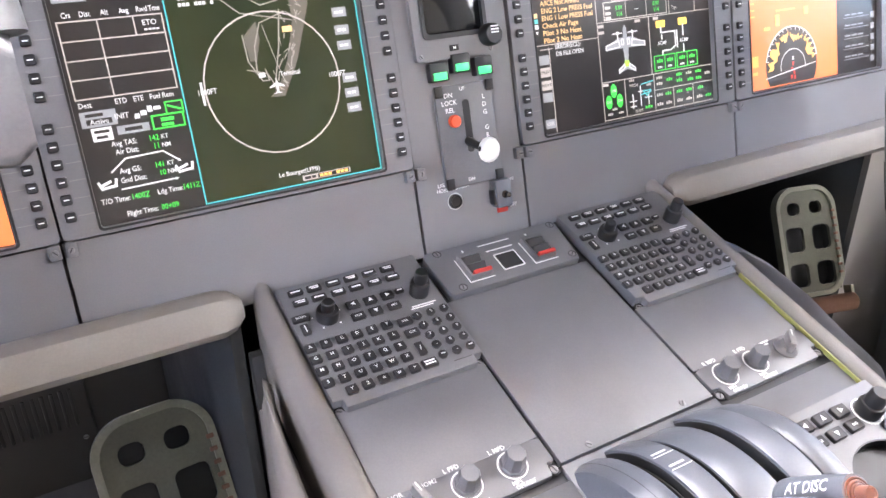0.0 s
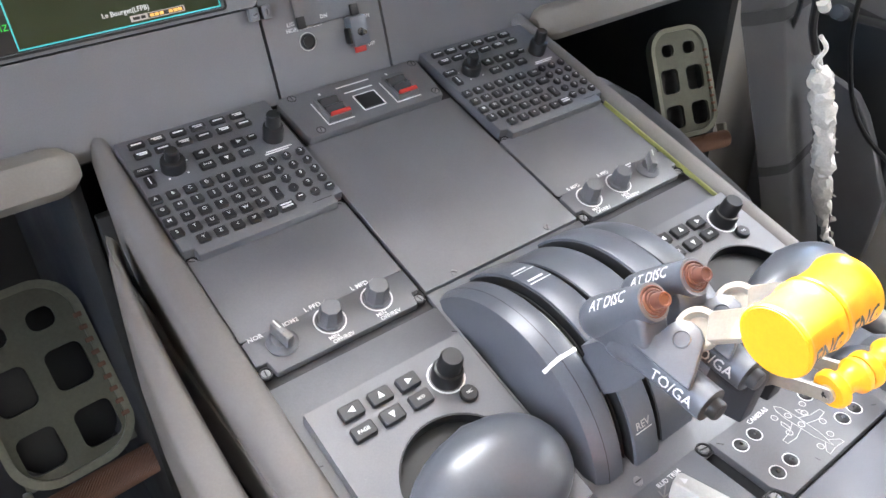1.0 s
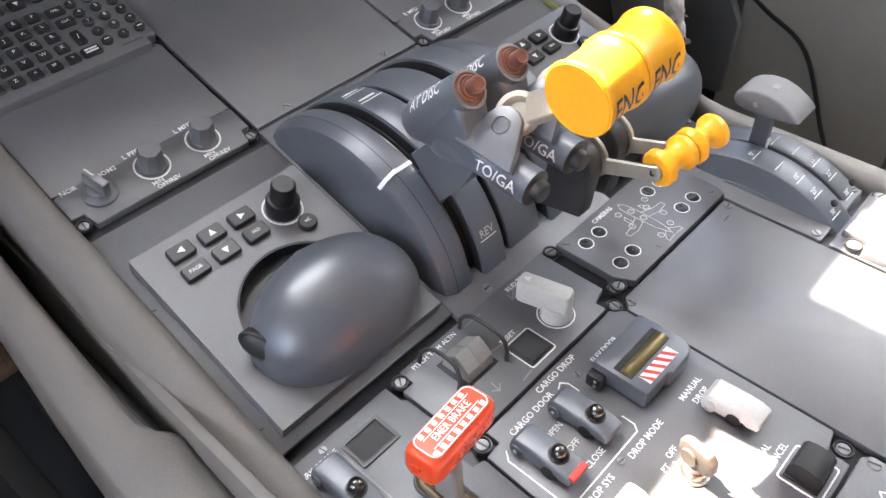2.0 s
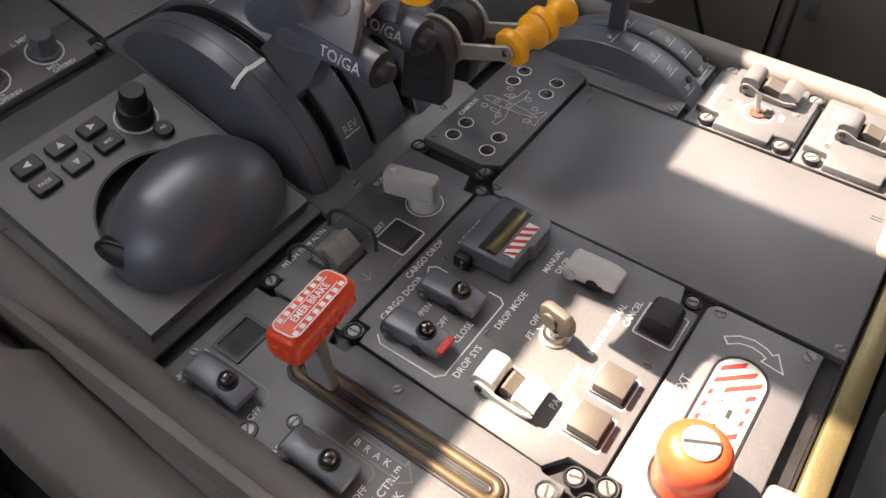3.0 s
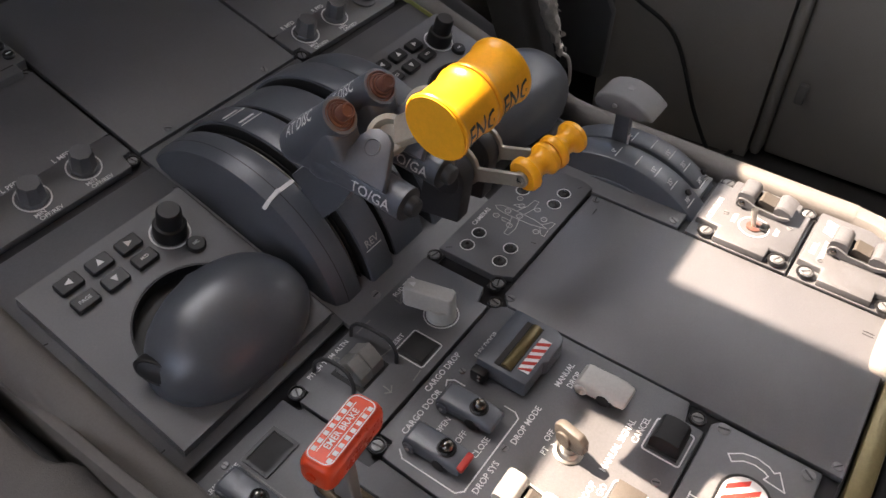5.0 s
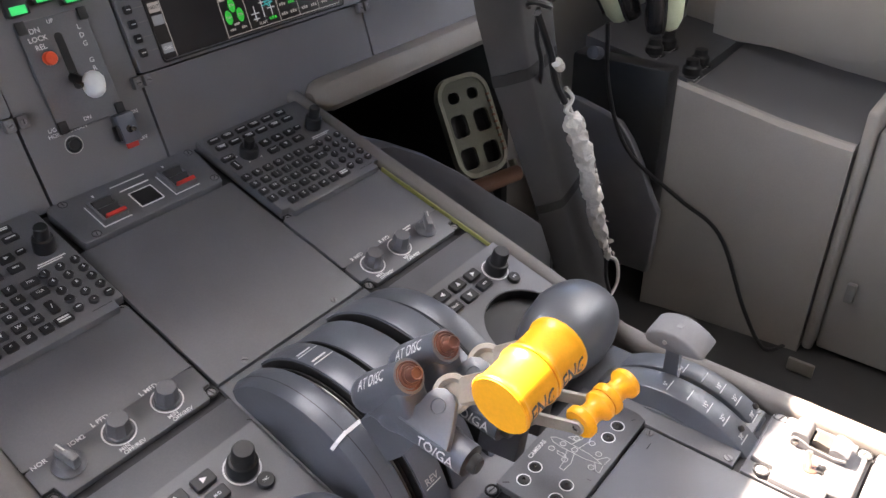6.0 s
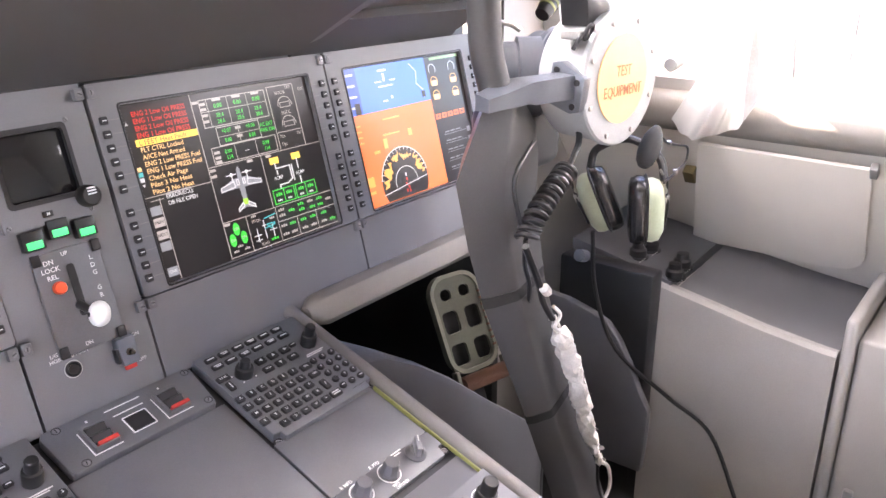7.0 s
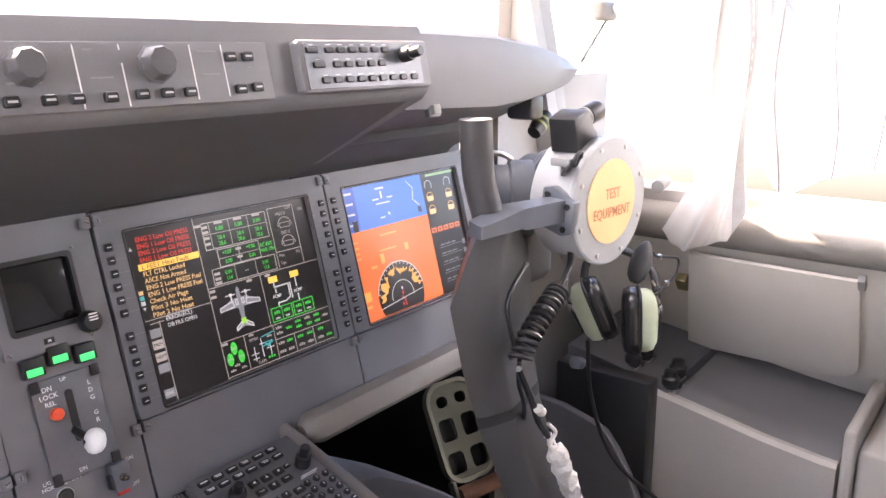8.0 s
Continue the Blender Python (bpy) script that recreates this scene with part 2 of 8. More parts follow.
def lathe(profile, seg=24, m=None, bm=None):
    """Turned about z from (radius, height) pairs."""
    bm, tmp = bm or bmesh.new(), bmesh.new()
    rings = []
    for r, z in profile:
        rings.append([tmp.verts.new((0, 0, z))] if r < 1e-6 else [tmp.verts.new((r * math.cos(2 * math.pi * k / seg), r * math.sin(2 * math.pi * k / seg), z)) for k in range(seg)])
    for a, b in zip(rings, rings[1:]):
        for k in range(seg):
            q = [a[k % len(a)], a[(k + 1) % len(a)], b[(k + 1) % len(b)], b[k % len(b)]]
            q = list(dict.fromkeys(q))
            if len(q) > 2:
                tmp.faces.new(q)
    for ring in (rings[0], rings[-1]):
        if len(ring) > 2:
            tmp.faces.new(ring)
    return join(bm, tmp, m)


def loft(rings, closed=True, caps=True, bm=None):
    """Skin over rings of points."""
    bm = bm or bmesh.new()
    rows = [[bm.verts.new(p) for p in ring] for ring in rings]
    n = len(rows[0])
    for a, b in zip(rows, rows[1:]):
        for k in range(n if closed else n - 1):
            bm.faces.new((a[k], a[(k + 1) % n], b[(k + 1) % n], b[k]))
    if caps and closed:
        bm.faces.new(rows[0])
        bm.faces.new(rows[-1][::-1])
    return bm


def tube(points, radius, seg=10, bm=None, caps=True):
    """A round bar along points; radius a number or one for each point."""
    pts = [Vector(p) for p in points]
    rad = radius if isinstance(radius, (list, tuple)) else [radius] * len(pts)
    rings, side = [], None
    for k, p in enumerate(pts):
        d = (pts[min(k + 1, len(pts) - 1)] - pts[max(k - 1, 0)]).normalized()
        side = d.orthogonal().normalized() if side is None else (side - d * side.dot(d)).normalized()
        up = d.cross(side)
        rings.append([p + rad[k] * (side * math.cos(2 * math.pi * j / seg) + up * math.sin(2 * math.pi * j / seg)) for j in range(seg)])
    return loft(rings, True, caps, bm)


def curve_points(points, n=8):
    """A smooth line through points (Catmull-Rom)."""
    p = [Vector(q) for q in points]
    p = [2 * p[0] - p[1], *p, 2 * p[-1] - p[-2]]
    out = []
    for k in range(1, len(p) - 2):
        for j in range(n):
            t = j / n
            out.append(0.5 * (2 * p[k] + (p[k + 1] - p[k - 1]) * t + (2 * p[k - 1] - 5 * p[k] + 4 * p[k + 1] - p[k + 2]) * t * t + (3 * p[k] - p[k - 1] - 3 * p[k + 1] + p[k + 2]) * t**3))
    return out + [p[-2]]


_text = {}


def text_mesh(words, size, depth=0.0, align="CENTER"):
    key = (words, round(size, 2), depth, align)
    if key not in _text:
        cu = bpy.data.curves.new("text", "FONT")
        cu.body, cu.size, cu.align_x, cu.align_y, cu.extrude, cu.resolution_u, cu.offset = words, size / 1000 * 1.35, align, "CENTER", depth / 1000, 2, size / 1000 * 0.014
        ob = bpy.data.objects.new("text", cu)
        scene.collection.objects.link(ob)
        me = bpy.data.meshes.new_from_object(ob.evaluated_get(bpy.context.evaluated_depsgraph_get()))
        bpy.data.objects.remove(ob)
        bpy.data.curves.remove(cu)
        me.materials.clear()
        _text[key] = me
    return _text[key]


def legend(words, x, y, z, size, parent, rz=0, mat=None, name="legend", align="CENTER", squeeze=1.0):
    """Painted words (capital height about size) on a surface."""
    me = text_mesh(words, size, 0.05, align).copy()
    me.materials.append(mat or WHITE)
    ob = new(name, me)
    ob.parent = parent
    ob.matrix_basis = pose(x / 1000, y / 1000, z / 1000, 0, 0, rz) @ Matrix.Diagonal((squeeze, 1, 1, 1))
    return ob


def bars(rects, parent, z, mat=None, name="marking", thick=0.15):
    """Painted bars: (x0, x1, y0, y1) each."""
    if 1 < len(rects) <= 40:
        return [bars([rect], parent, z, mat, name, thick) for rect in rects][0]
    bm = bmesh.new()
    for x0, x1, y0, y1 in rects:
        box(x0, x1, y0, y1, z - thick, z + thick, 0, 1, bm)
    return part(name, bm, mat or WHITE, parent, smooth=0)


def line_marks(segments, width, parent, z, mat=None, name="marking"):
    """Painted lines: runs of (x, y) points."""
    if 1 < len(segments) <= 40:
        return [line_marks([run], width, parent, z, mat, name) for run in segments][0]
    bm = bmesh.new()
    for run in segments:
        for (xa, ya), (xb, yb) in zip(run, run[1:]):
            d = Vector((xb - xa, yb - ya))
            if d.length < 1e-6:
                continue
            d.normalize()
            n, e = Vector((-d.y, d.x)) * width / 2, d * width / 2
            q = [Vector((xa, ya)) - e + n, Vector((xa, ya)) - e - n, Vector((xb, yb)) + e - n, Vector((xb, yb)) + e + n]
            lo = [bm.verts.new((p.x, p.y, z - 0.1)) for p in q]
            hi = [bm.verts.new((p.x, p.y, z + 0.12)) for p in q]
            bm.faces.new(hi)
            for k in range(4):
                bm.faces.new((lo[k], lo[(k + 1) % 4], hi[(k + 1) % 4], hi[k]))
    return part(name, bm, mat or WHITE, parent, smooth=0)


def ring_mark(x, y, r, width, parent, z, mat=None, name="ring_marking"):
    o = [(x + (r + width / 2) * math.cos(2 * math.pi * k / 32), y + (r + width / 2) * math.sin(2 * math.pi * k / 32)) for k in range(32)]
    i = [(x + (r - width / 2) * math.cos(2 * math.pi * k / 32), y + (r - width / 2) * math.sin(2 * math.pi * k / 32)) for k in range(32)]
    return part(name, frame_plate(o, i, z - 0.1, z + 0.15), mat or WHITE, parent, smooth=0)


def arrow(x, y, a, size, parent, z, mat=None):
    pts = [(0.62, 0), (-0.42, 0.52), (-0.42, -0.52)]
    c, s = math.cos(radians(a)), math.sin(radians(a))
    o = [(x + size * (px * c - py * s), y + size * (px * s + py * c)) for px, py in pts]
    return part("arrow_marking", prism(o, z - 0.1, z + 0.15, 0), mat or WHITE, parent, smooth=0)


# the three main surfaces of the flight deck
MU = pose(0, 0, 0.6698, 17.0)       # forward pedestal slope
ML = pose(0, 0, 0.5748, 0.32)       # aft pedestal top
MP = pose(0, 0.1174, 0.6, 75.8)     # instrument panel


def at(frame_m, x, y, z=0, rx=0, ry=0, rz=0):
    return frame_m @ pose(x / 1000, y / 1000, z / 1000, rx, ry, rz)


_screws = {}


def screw(parent, x, y, z, r=3.6, washer=True, turn=None):
    """A slotted panel fastener: head, slot, and a raised collar."""
    key = (r, washer)
    if key not in _screws:
        head = finish(lathe([(r * 0.95, -0.6), (r, 0.5), (r * 0.85, 1.1), (0, 1.2)], 16))
        slot = finish(box(-r * 0.8, r * 0.8, -r * 0.13, r * 0.13, 1.0, 1.35, 0))
        coll = finish(lathe([(r * 1.15, -0.6), (r * 1.2, 1.0), (r * 1.42, 1.1), (r * 1.5, -0.6)], 18))
        head.materials.append(SCREW), slot.materials.append(SLOTM), coll.materials.append(BLACK)
        _screws[key] = head, slot, coll
    head, slot, coll = _screws[key]
    ob = part("screw", head, SCREW, parent)
    place(ob, x, y, z, 0, 0, random.uniform(0, 180) if turn is None else turn)
    part("slot", slot, SLOTM, ob)
    if washer:
        part("collar", coll, BLACK, ob)
    return ob


# ---- the flight deck shell (metres) ----
def slab(name, x0, x1, y0, y1, z0, z1, mat, label, category="wall"):
    ob = part(name, box(x0 * 1000, x1 * 1000, y0 * 1000, y1 * 1000, z0 * 1000, z1 * 1000, 0), mat, smooth=0)
    return tagged(ob, label, category, kind="structure")


slab("floor", -1.5, 1.5, -1.9, 1.0, 0.0, 0.05, FLOORM, "dark grey flight deck floor covering", "floor")
slab("wall_aft", -1.5, 1.5, -2.0, -1.9, 0.0, 2.0, SHELL, "pale lining behind the flight deck seats")
slab("ceiling", -1.5, 1.5, -1.9, 0.15, 1.85, 1.95, SHELL, "pale flight deck ceiling lining", "ceiling")
slab("wall_forward_right", 0.88, 1.32, 0.26, 0.30, 0.05, 1.13, WALLGREY, "grey lining between instrument panel and side wall")
slab("wall_forward_left", -1.32, -0.88, 0.26, 0.30, 0.05, 1.13, WALLGREY, "grey lining between instrument panel and side wall")
# near-black walls: the footwell's shade is put into their colour
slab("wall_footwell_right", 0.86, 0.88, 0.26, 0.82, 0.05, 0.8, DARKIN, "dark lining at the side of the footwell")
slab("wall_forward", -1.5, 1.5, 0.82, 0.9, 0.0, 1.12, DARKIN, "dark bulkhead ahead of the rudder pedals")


def side_wall(name, s):
    """Sloped side lining below the side window, with the window's opening above it. s: +1 right, -1 left."""
    bm = bmesh.new()
    prof = [(1.42, 0.05), (1.40, 0.40), (1.30, 0.535), (1.27, 0.56), (1.055, 0.83), (1.05, 0.905), (1.09, 0.915)]
    out = [(x + 0.09, z) for x, z in prof]
    loft([[(s * x * 1000, y * 1000, z * 1000) for x, z in prof + out[::-1]] for y in (-1.9, 0.82)], True, True, bm)
    ob = part(name, bm, LINING)
    tagged(ob, "beige sloping side lining under the window", "wall", kind="structure")
    # the lining above and behind the window
    bm = bmesh.new()
    top = [(0.86, 1.42), (0.74, 1.62), (0.62, 1.86)]
    out = [(x + 0.07, z) for x, z in top]
    loft([[(s * x * 1000, y * 1000, z * 1000) for x, z in top + out[::-1]] for y in (-1.9, 0.32)], True, True, bm)
    prof = [(1.06, 0.89), (0.86, 1.43)]
    out = [(x + 0.07, z) for x, z in prof]
    for y0, y1 in ((-1.9, -0.72), (0.22, 0.32)):
        loft([[(s * x * 1000, y * 1000, z * 1000) for x, z in prof + out[::-1]] for y in (y0, y1)], True, True, bm)
    ob = part(name + "_upper", bm, SHELL)
    tagged(ob, "pale lining round the side window", "wall", kind="structure")


side_wall("wall_right", 1)
side_wall("wall_left", -1)

# windscreen: sill, middle post, side posts, and unseen masks that trim the sun
# unseen post, its edges fitted to the shadow band it casts on the pedestal
bm = bmesh.new()
loft([[(-70, y0, z0), (xr, y0, z0), (xr, y0 + 60, z0 + 20), (-70, y0 + 60, z0 + 20)] for y0, z0, xr in ((700, 1150, 76), (376, 1546, 66), (110, 1870, 66))], True, True, bm)
tagged(part("windscreen_post", bm, SHELL), "pale windscreen middle post", "window post", kind="structure")
for s in (1, -1):
    bm = bmesh.new()
    loft([[(s * 930, 300, 1120), (s * 1110, 300, 1120), (s * 1110, 380, 1120), (s * 930, 380, 1120)], [(s * 660, 90, 1870), (s * 840, 90, 1870), (s * 840, 170, 1870), (s * 660, 170, 1870)]], True, True, bm)
    tagged(part("windscreen_side_post", bm, SHELL), "pale post between windscreen and side window", "window post", kind="structure")

    # added out of view: its slanted inner edge limits where sunlight lands
    bm = bmesh.new()
    low, mid, top = (250, 400, 465) if s > 0 else (262, 268, 276)
    loft([[(s * low, 480, 1420), (s * 860, 279, 1420), (s * 700, 122, 1860), (s * top, 122, 1860), (s * mid, 296, 1640)], [(s * low, 452, 1400), (s * 850, 250, 1400), (s * 690, 95, 1850), (s * top, 95, 1850), (s * mid, 268, 1620)]], True, True, bm)
    tagged(part("windscreen_corner_lining", bm, SHELL), "unseen mask trimming the sun at the windscreen's upper outer corner", "trim", kind="structure")

# window panes, thin glass
GLASS = bpy.data.materials.new("window_glass")
GLASS.use_nodes = True
gb = GLASS.node_tree.nodes["Principled BSDF"]
gb.inputs["Transmission Weight"].default_value, gb.inputs["Roughness"].default_value, gb.inputs["IOR"].default_value = 1.0, 0.0, 1.02


def pane(name, pts, label):
    bm = bmesh.new()
    bm.faces.new([bm.verts.new([1000 * c for c in p]) for p in pts])
    ext = bmesh.ops.extrude_face_region(bm, geom=list(bm.faces))
    bmesh.ops.translate(bm, verts=[v for v in ext["geom"] if isinstance(v, bmesh.types.BMVert)], vec=(0, 4, 4))
    ob = part(name, bm, GLASS, smooth=0)
    ob.visible_shadow = False
    return tagged(ob, label, "window", kind="structure")


for k, s in enumerate((1, -1)):
    pane(f"window_{2 * k + 1}", [(s * 0.07, 0.72, 1.17), (s * 0.95, 0.34, 1.17), (s * 0.70, 0.13, 1.86), (s * 0.07, 0.13, 1.86)], "clear windscreen pane above the glareshield")
    pane(f"window_{2 * k + 2}", [(s * 1.09, -0.72, 0.91), (s * 1.09, 0.22, 0.91), (s * 0.89, 0.22, 1.42), (s * 0.89, -0.72, 1.42)], "clear side window pane in bright daylight")

# ---- instrument panel structure ----
panel = thing("instrument_panel", MP, "grey painted main instrument panel with display units", "instrument panel")


def panel_field(name, x0, x1, y0, y1, holes, label="", mat=None):
    """A sheet of the panel, 12 mm thick, open where units sit in it: built of strips round the holes in a row."""
    bm = bmesh.new()
    x = x0
    for hx0, hx1, hy0, hy1 in holes:
        box(x, hx0, y0, y1, -12, 0, 0, 1, bm)
        box(hx0, hx1, y0, hy0, -12, 0, 0, 1, bm)
        box(hx0, hx1, hy1, y1, -12, 0, 0, 1, bm)
        x = hx1
    box(x, x1, y0, y1, -12, 0, 0, 1, bm)
    bmesh.ops.remove_doubles(bm, verts=bm.verts, dist=0.01)
    return part(name, bm, mat or DASH, panel, label, 0)


TOPV, LOWV = 432, 110
panel_field("centre_field", -64.5, 64.5, LOWV, TOPV, [])
panel_field("field", 67.5, 391.5, LOWV, 201, [])
panel_field("field", 394.5, 760, LOWV, 201, [])
panel_field("field", -391.5, -67.5, LOWV, 201, [])
panel_field("field", -760, -394.5, LOWV, 201, [])
part("backing", box(-770, 770, LOWV - 4, TOPV, -30, -14, 0), DECK, panel, smooth=0)

# padded trim under the panel, with a bevelled end beside the pedestal
for s, x_in, x_out in ((1, 262, 780), (-1, -262, -780)):
    bm = bmesh.new()
    a, b = min(x_in, x_out), max(x_in, x_out)
    prof = [(-8, 2), (-14, 16), (-14, 30), (-6, 40), (8, 42), (22, 36), (28, 22), (26, 8), (16, -2), (4, -6)]
    rings = []
    for x, k in ((x_in, 0.45), (x_in + s * 10, 0.85), (x_in + s * 22, 1.0), (x_out, 1.0)):
        rings.append([(x, LOWV + 2 + (v - 6) * k, 8 + (h - 16) * k) for v, h in prof])
    loft(rings, True, True, bm)
    trim = part("padded_trim", bm, CREAM)
    trim.matrix_world = MP
    tagged(trim, "grey-beige padded trim along the bottom of the instrument panel", "trim", kind="structure")

# glareshield
shield = thing("glareshield", pose(0, 0, 0), "grey glareshield over the instrument panel with a soft dark underside", "glareshield")
bm = bmesh.new()
face = [(20, 1126), (12, 1134), (10, 1142), (19, 1194), (24, 1206), (38, 1214), (330, 1192), (840, 1160), (840, 1120), (250, 1060), (226, 1024)]
loft([[(x, y, z) for y, z in face] for x in (-372, 372)], True, True, bm)
part("body", bm, DASH, shield)
bm = bmesh.new()
loft([[(x, y, z) for y, z in ((24, 1124), (222, 1020), (226, 1028), (28, 1132))] for x in (-350, 350)], True, True, bm)
part("underside", bm, SOFFIT, shield)
for s in (1, -1):
    bm = bmesh.new()
    rings = []
    for x, y0, zl, zt in ((374, 44, 1112, 1208), (480, 48, 1108, 1206), (580, 54, 1104, 1203), (680, 64, 1108, 1194), (770, 80, 1116, 1186), (860, 100, 1124, 1172), (915, 120, 1132, 1162), (938, 140, 1138, 1154)):
        rings.append([(s * x, y0 + 4, zl), (s * x, y0 - 6, (zl + zt) / 2), (s * x, y0 + 6, zt - 8), (s * x, y0 + 30, zt), (s * x, 840, zt - 30), (s * x, 840, zl - 40), (s * x, 240, 1045 if x < 820 else zl - 20)])
    loft(rings, True, True, bm)
    part("wing", bm, DASH, shield)
    bm = bmesh.new()
    loft([[(s * x, 236, 1012), (s * x, 222, 1026), (s * x, y + 48, 1064), (s * x, y + 62, 1078), (s * x, 250, 1056)] for x, y in ((352, 100), (560, 90), (690, 100))], True, True, bm)
    part("wing_underside", bm, SOFFIT, shield)


# ---- centre pedestal ----
pedestal = thing("centre_pedestal", pose(0, 0, 0.05), "grey centre pedestal with grey-beige padded side rails", "pedestal")


def world_part(name, bm, mat, parent, m, label="", smooth=35):
    ob = part(name, bm, mat, parent, label, smooth)
    ob.matrix_basis = parent.matrix_world.inverted() @ m
    return ob


# decks below the units
world_part("upper_deck", box(-240, 240, -318, 140, -12, -3, 1), DECK, pedestal, MU)
world_part("lower_deck", box(-246, 226, -632, -300, -12, -3, 1), DECK, pedestal, ML)


def deck_point(x, s, h=0):
    """A point on the pedestal's top at path length y (world y in mm), h above it."""
    zu = 669.8 + math.tan(radians(17)) * s
    zl = 574.8 + math.tan(radians(0.32)) * s
    return Vector((x, s, max(zu, zl) + h))


def rail(name, s, x_mid, y_list, parent):
    bm = bmesh.new()
    rings = []
    for y in y_list:
        c = deck_point(x_mid - 5 * max(0.0, min(1.0, (-240 - y) / 110)), y, 2)
        rings.append([(c.x + s * dx, c.y, c.z + dz) for dx, dz in ((-9, -6), (-9, 2), (-6, 7), (0, 9), (7, 8), (12, 3), (13, -6), (12, -26), (6, -30), (-6, -30))])
    loft(rings, True, True, bm)
    ob = part(name, bm, CREAM2, parent, "", 75)
    ob.matrix_basis = parent.matrix_world.inverted()
    return ob


rail("side_rail", 1, 245, [150, 100, 40, -20, -80, -140, -200, -260, -296, -312, -330, -370, -420, -470, -520, -560, -575], pedestal)

# rounded rear right corner of the rail, ending at the block of the rear bar
bm = bmesh.new()
pts = [(240, -574), (237, -593), (229, -611), (214, -625), (192, -634), (168, -637), (146, -637)]
rings = []
for k, (x, y) in enumerate(pts):
    a, b = pts[max(k - 1, 0)], pts[min(k + 1, len(pts) - 1)]
    d = Vector((b[0] - a[0], b[1] - a[1])).normalized()
    n = Vector((-d.y, d.x)) if (Vector((-d.y, d.x)).x * (x - 150) + Vector((-d.y, d.x)).y * (y + 560)) > 0 else Vector((d.y, -d.x))
    z = 573
    rings.append([(x + n.x * q, y + n.y * q, z + h) for q, h in ((-9, -6), (-9, 2), (-6, 7), (0, 9), (7, 8), (12, 3), (13, -6), (12, -26), (6, -30), (-6, -30))])
loft(rings, True, True, bm)
world_part("rail_corner", bm, CREAM2, pedestal, Matrix())

# left side: padded rail, and outside it a pocket flap with a dark slit between
bm = bmesh.new()
rings = []
for y, w in ((150, 10), (110, 16), (60, 20), (0, 21), (-80, 22), (-160, 22), (-240, 22), (-300, 24), (-340, 26), (-430, 30), (-520, 32), (-640, 34)):
    c = deck_point(-238, y, 2)
    rings.append([(c.x + 7, y, c.z - 40), (c.x + 7, y, c.z), (c.x + 4, y, c.z + 5), (c.x - 3, y, c.z + 7), (c.x - w * 0.7, y, c.z + 2), (c.x - w, y, c.z - 10), (c.x - w + 1, y, c.z - 70), (c.x + 4, y, c.z - 70)])
loft(rings, True, True, bm)
world_part("side_rail", bm, CREAM2, pedestal, Matrix(), "grey-beige padded rail", 75)
bm = bmesh.new()
rings = []
for y, x, gap, dz in ((62, -266, 0, -14), (58, -271, 3, -6), (46, -277, 6, -5), (0, -287, 9, -8), (-60, -295, 11, -10), (-120, -300, 12, -12), (-180, -304, 12, -13), (-222, -306, 12, -13), (-236, -307, 11, -12), (-246, -307, 8, -9), (-252, -307, 2, -9), (-258, -307, -2, -12), (-275, -306, -2, -15), (-340, -306, -2, -17), (-450, -308, -4, -20), (-640, -312, -6, -22)):
    top = deck_point(0, y, dz).z
    inner = -262 - gap
    rings.append([(inner, y, 60), (inner, y, top - 12), (inner - 2, y, top - 2), (inner - 6, y, top + 2), (x + 3, y, top - 3), (x, y, top - 14), (x - 4, y, top - 90), (x + 12, y, 60)])
loft(rings, True, True, bm)
world_part("pocket_flap", bm, CREAM2, pedestal, Matrix(), "grey-beige pocket flap on the pedestal side", 75)
# black box set inside the slit in place of its shade
world_part("slit_liner", box(-276, -263, -250, 60, 480, 552, 1), BLACK, pedestal, Matrix())
world_part("side_panel", box(-262, -254, -640, 140, 50, 600, 3), CREAM2, pedestal, Matrix())
world_part("side_panel", box(244, 256, -640, 120, 50, 545, 3), GREY, pedestal, Matrix())
# near-black colour holds the footwell's shade here too
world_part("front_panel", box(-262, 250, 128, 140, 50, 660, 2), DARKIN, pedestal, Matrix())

# rear bar between two blocks
bar = thing("rear_bar", at(ML, 0, -635), "drab gold anodised bar across the pedestal's rear end", "bar")
part("bar", box(-112, 98, -14, 0, -14, 2.5, 2), BRASS, bar)
part("lip", box(-240, 140, 1, 4, -30, -4, 1), BLACK, bar)
for x0, x1 in ((86, 150), (-190, -98)):
    bm = bmesh.new()
    mid, half = (x0 + x1) / 2, (x1 - x0) / 2
    rings = []
    for k in range(15):
        a = radians(180 - 180 * k / 14)
        x = mid + half * math.copysign(abs(math.cos(a)) ** 0.55, math.cos(a))
        up = 7 * math.sin(a) ** 0.5
        fat = 0.72 + 0.28 * math.sin(a) ** 0.5
        rings.append([(x, -22 * fat, -40), (x, -22 * fat, -10 + up), (x, -19 * fat, -3 + up), (x, -12 * fat, 0.5 + up), (x, 2, 0.8 + up), (x, 12 * fat, -1.5 + up), (x, 16 * fat, -8 + up), (x, 16 * fat, -40)])
    loft(rings, True, True, bm)
    part("end_block", bm, CREAM, bar, "grey-beige plastic end block", 50)
part("rear_face", box(-240, 168, -30, -22, -520, -36, 2), DARKIN, bar)


# ---- units on the forward slope ----
def plate(outline, h, parent, mat=GREY2, name="plate", bev=1.2, base=-2.5):
    return part(name, prism(outline, base, h, bev, 2), mat, parent)


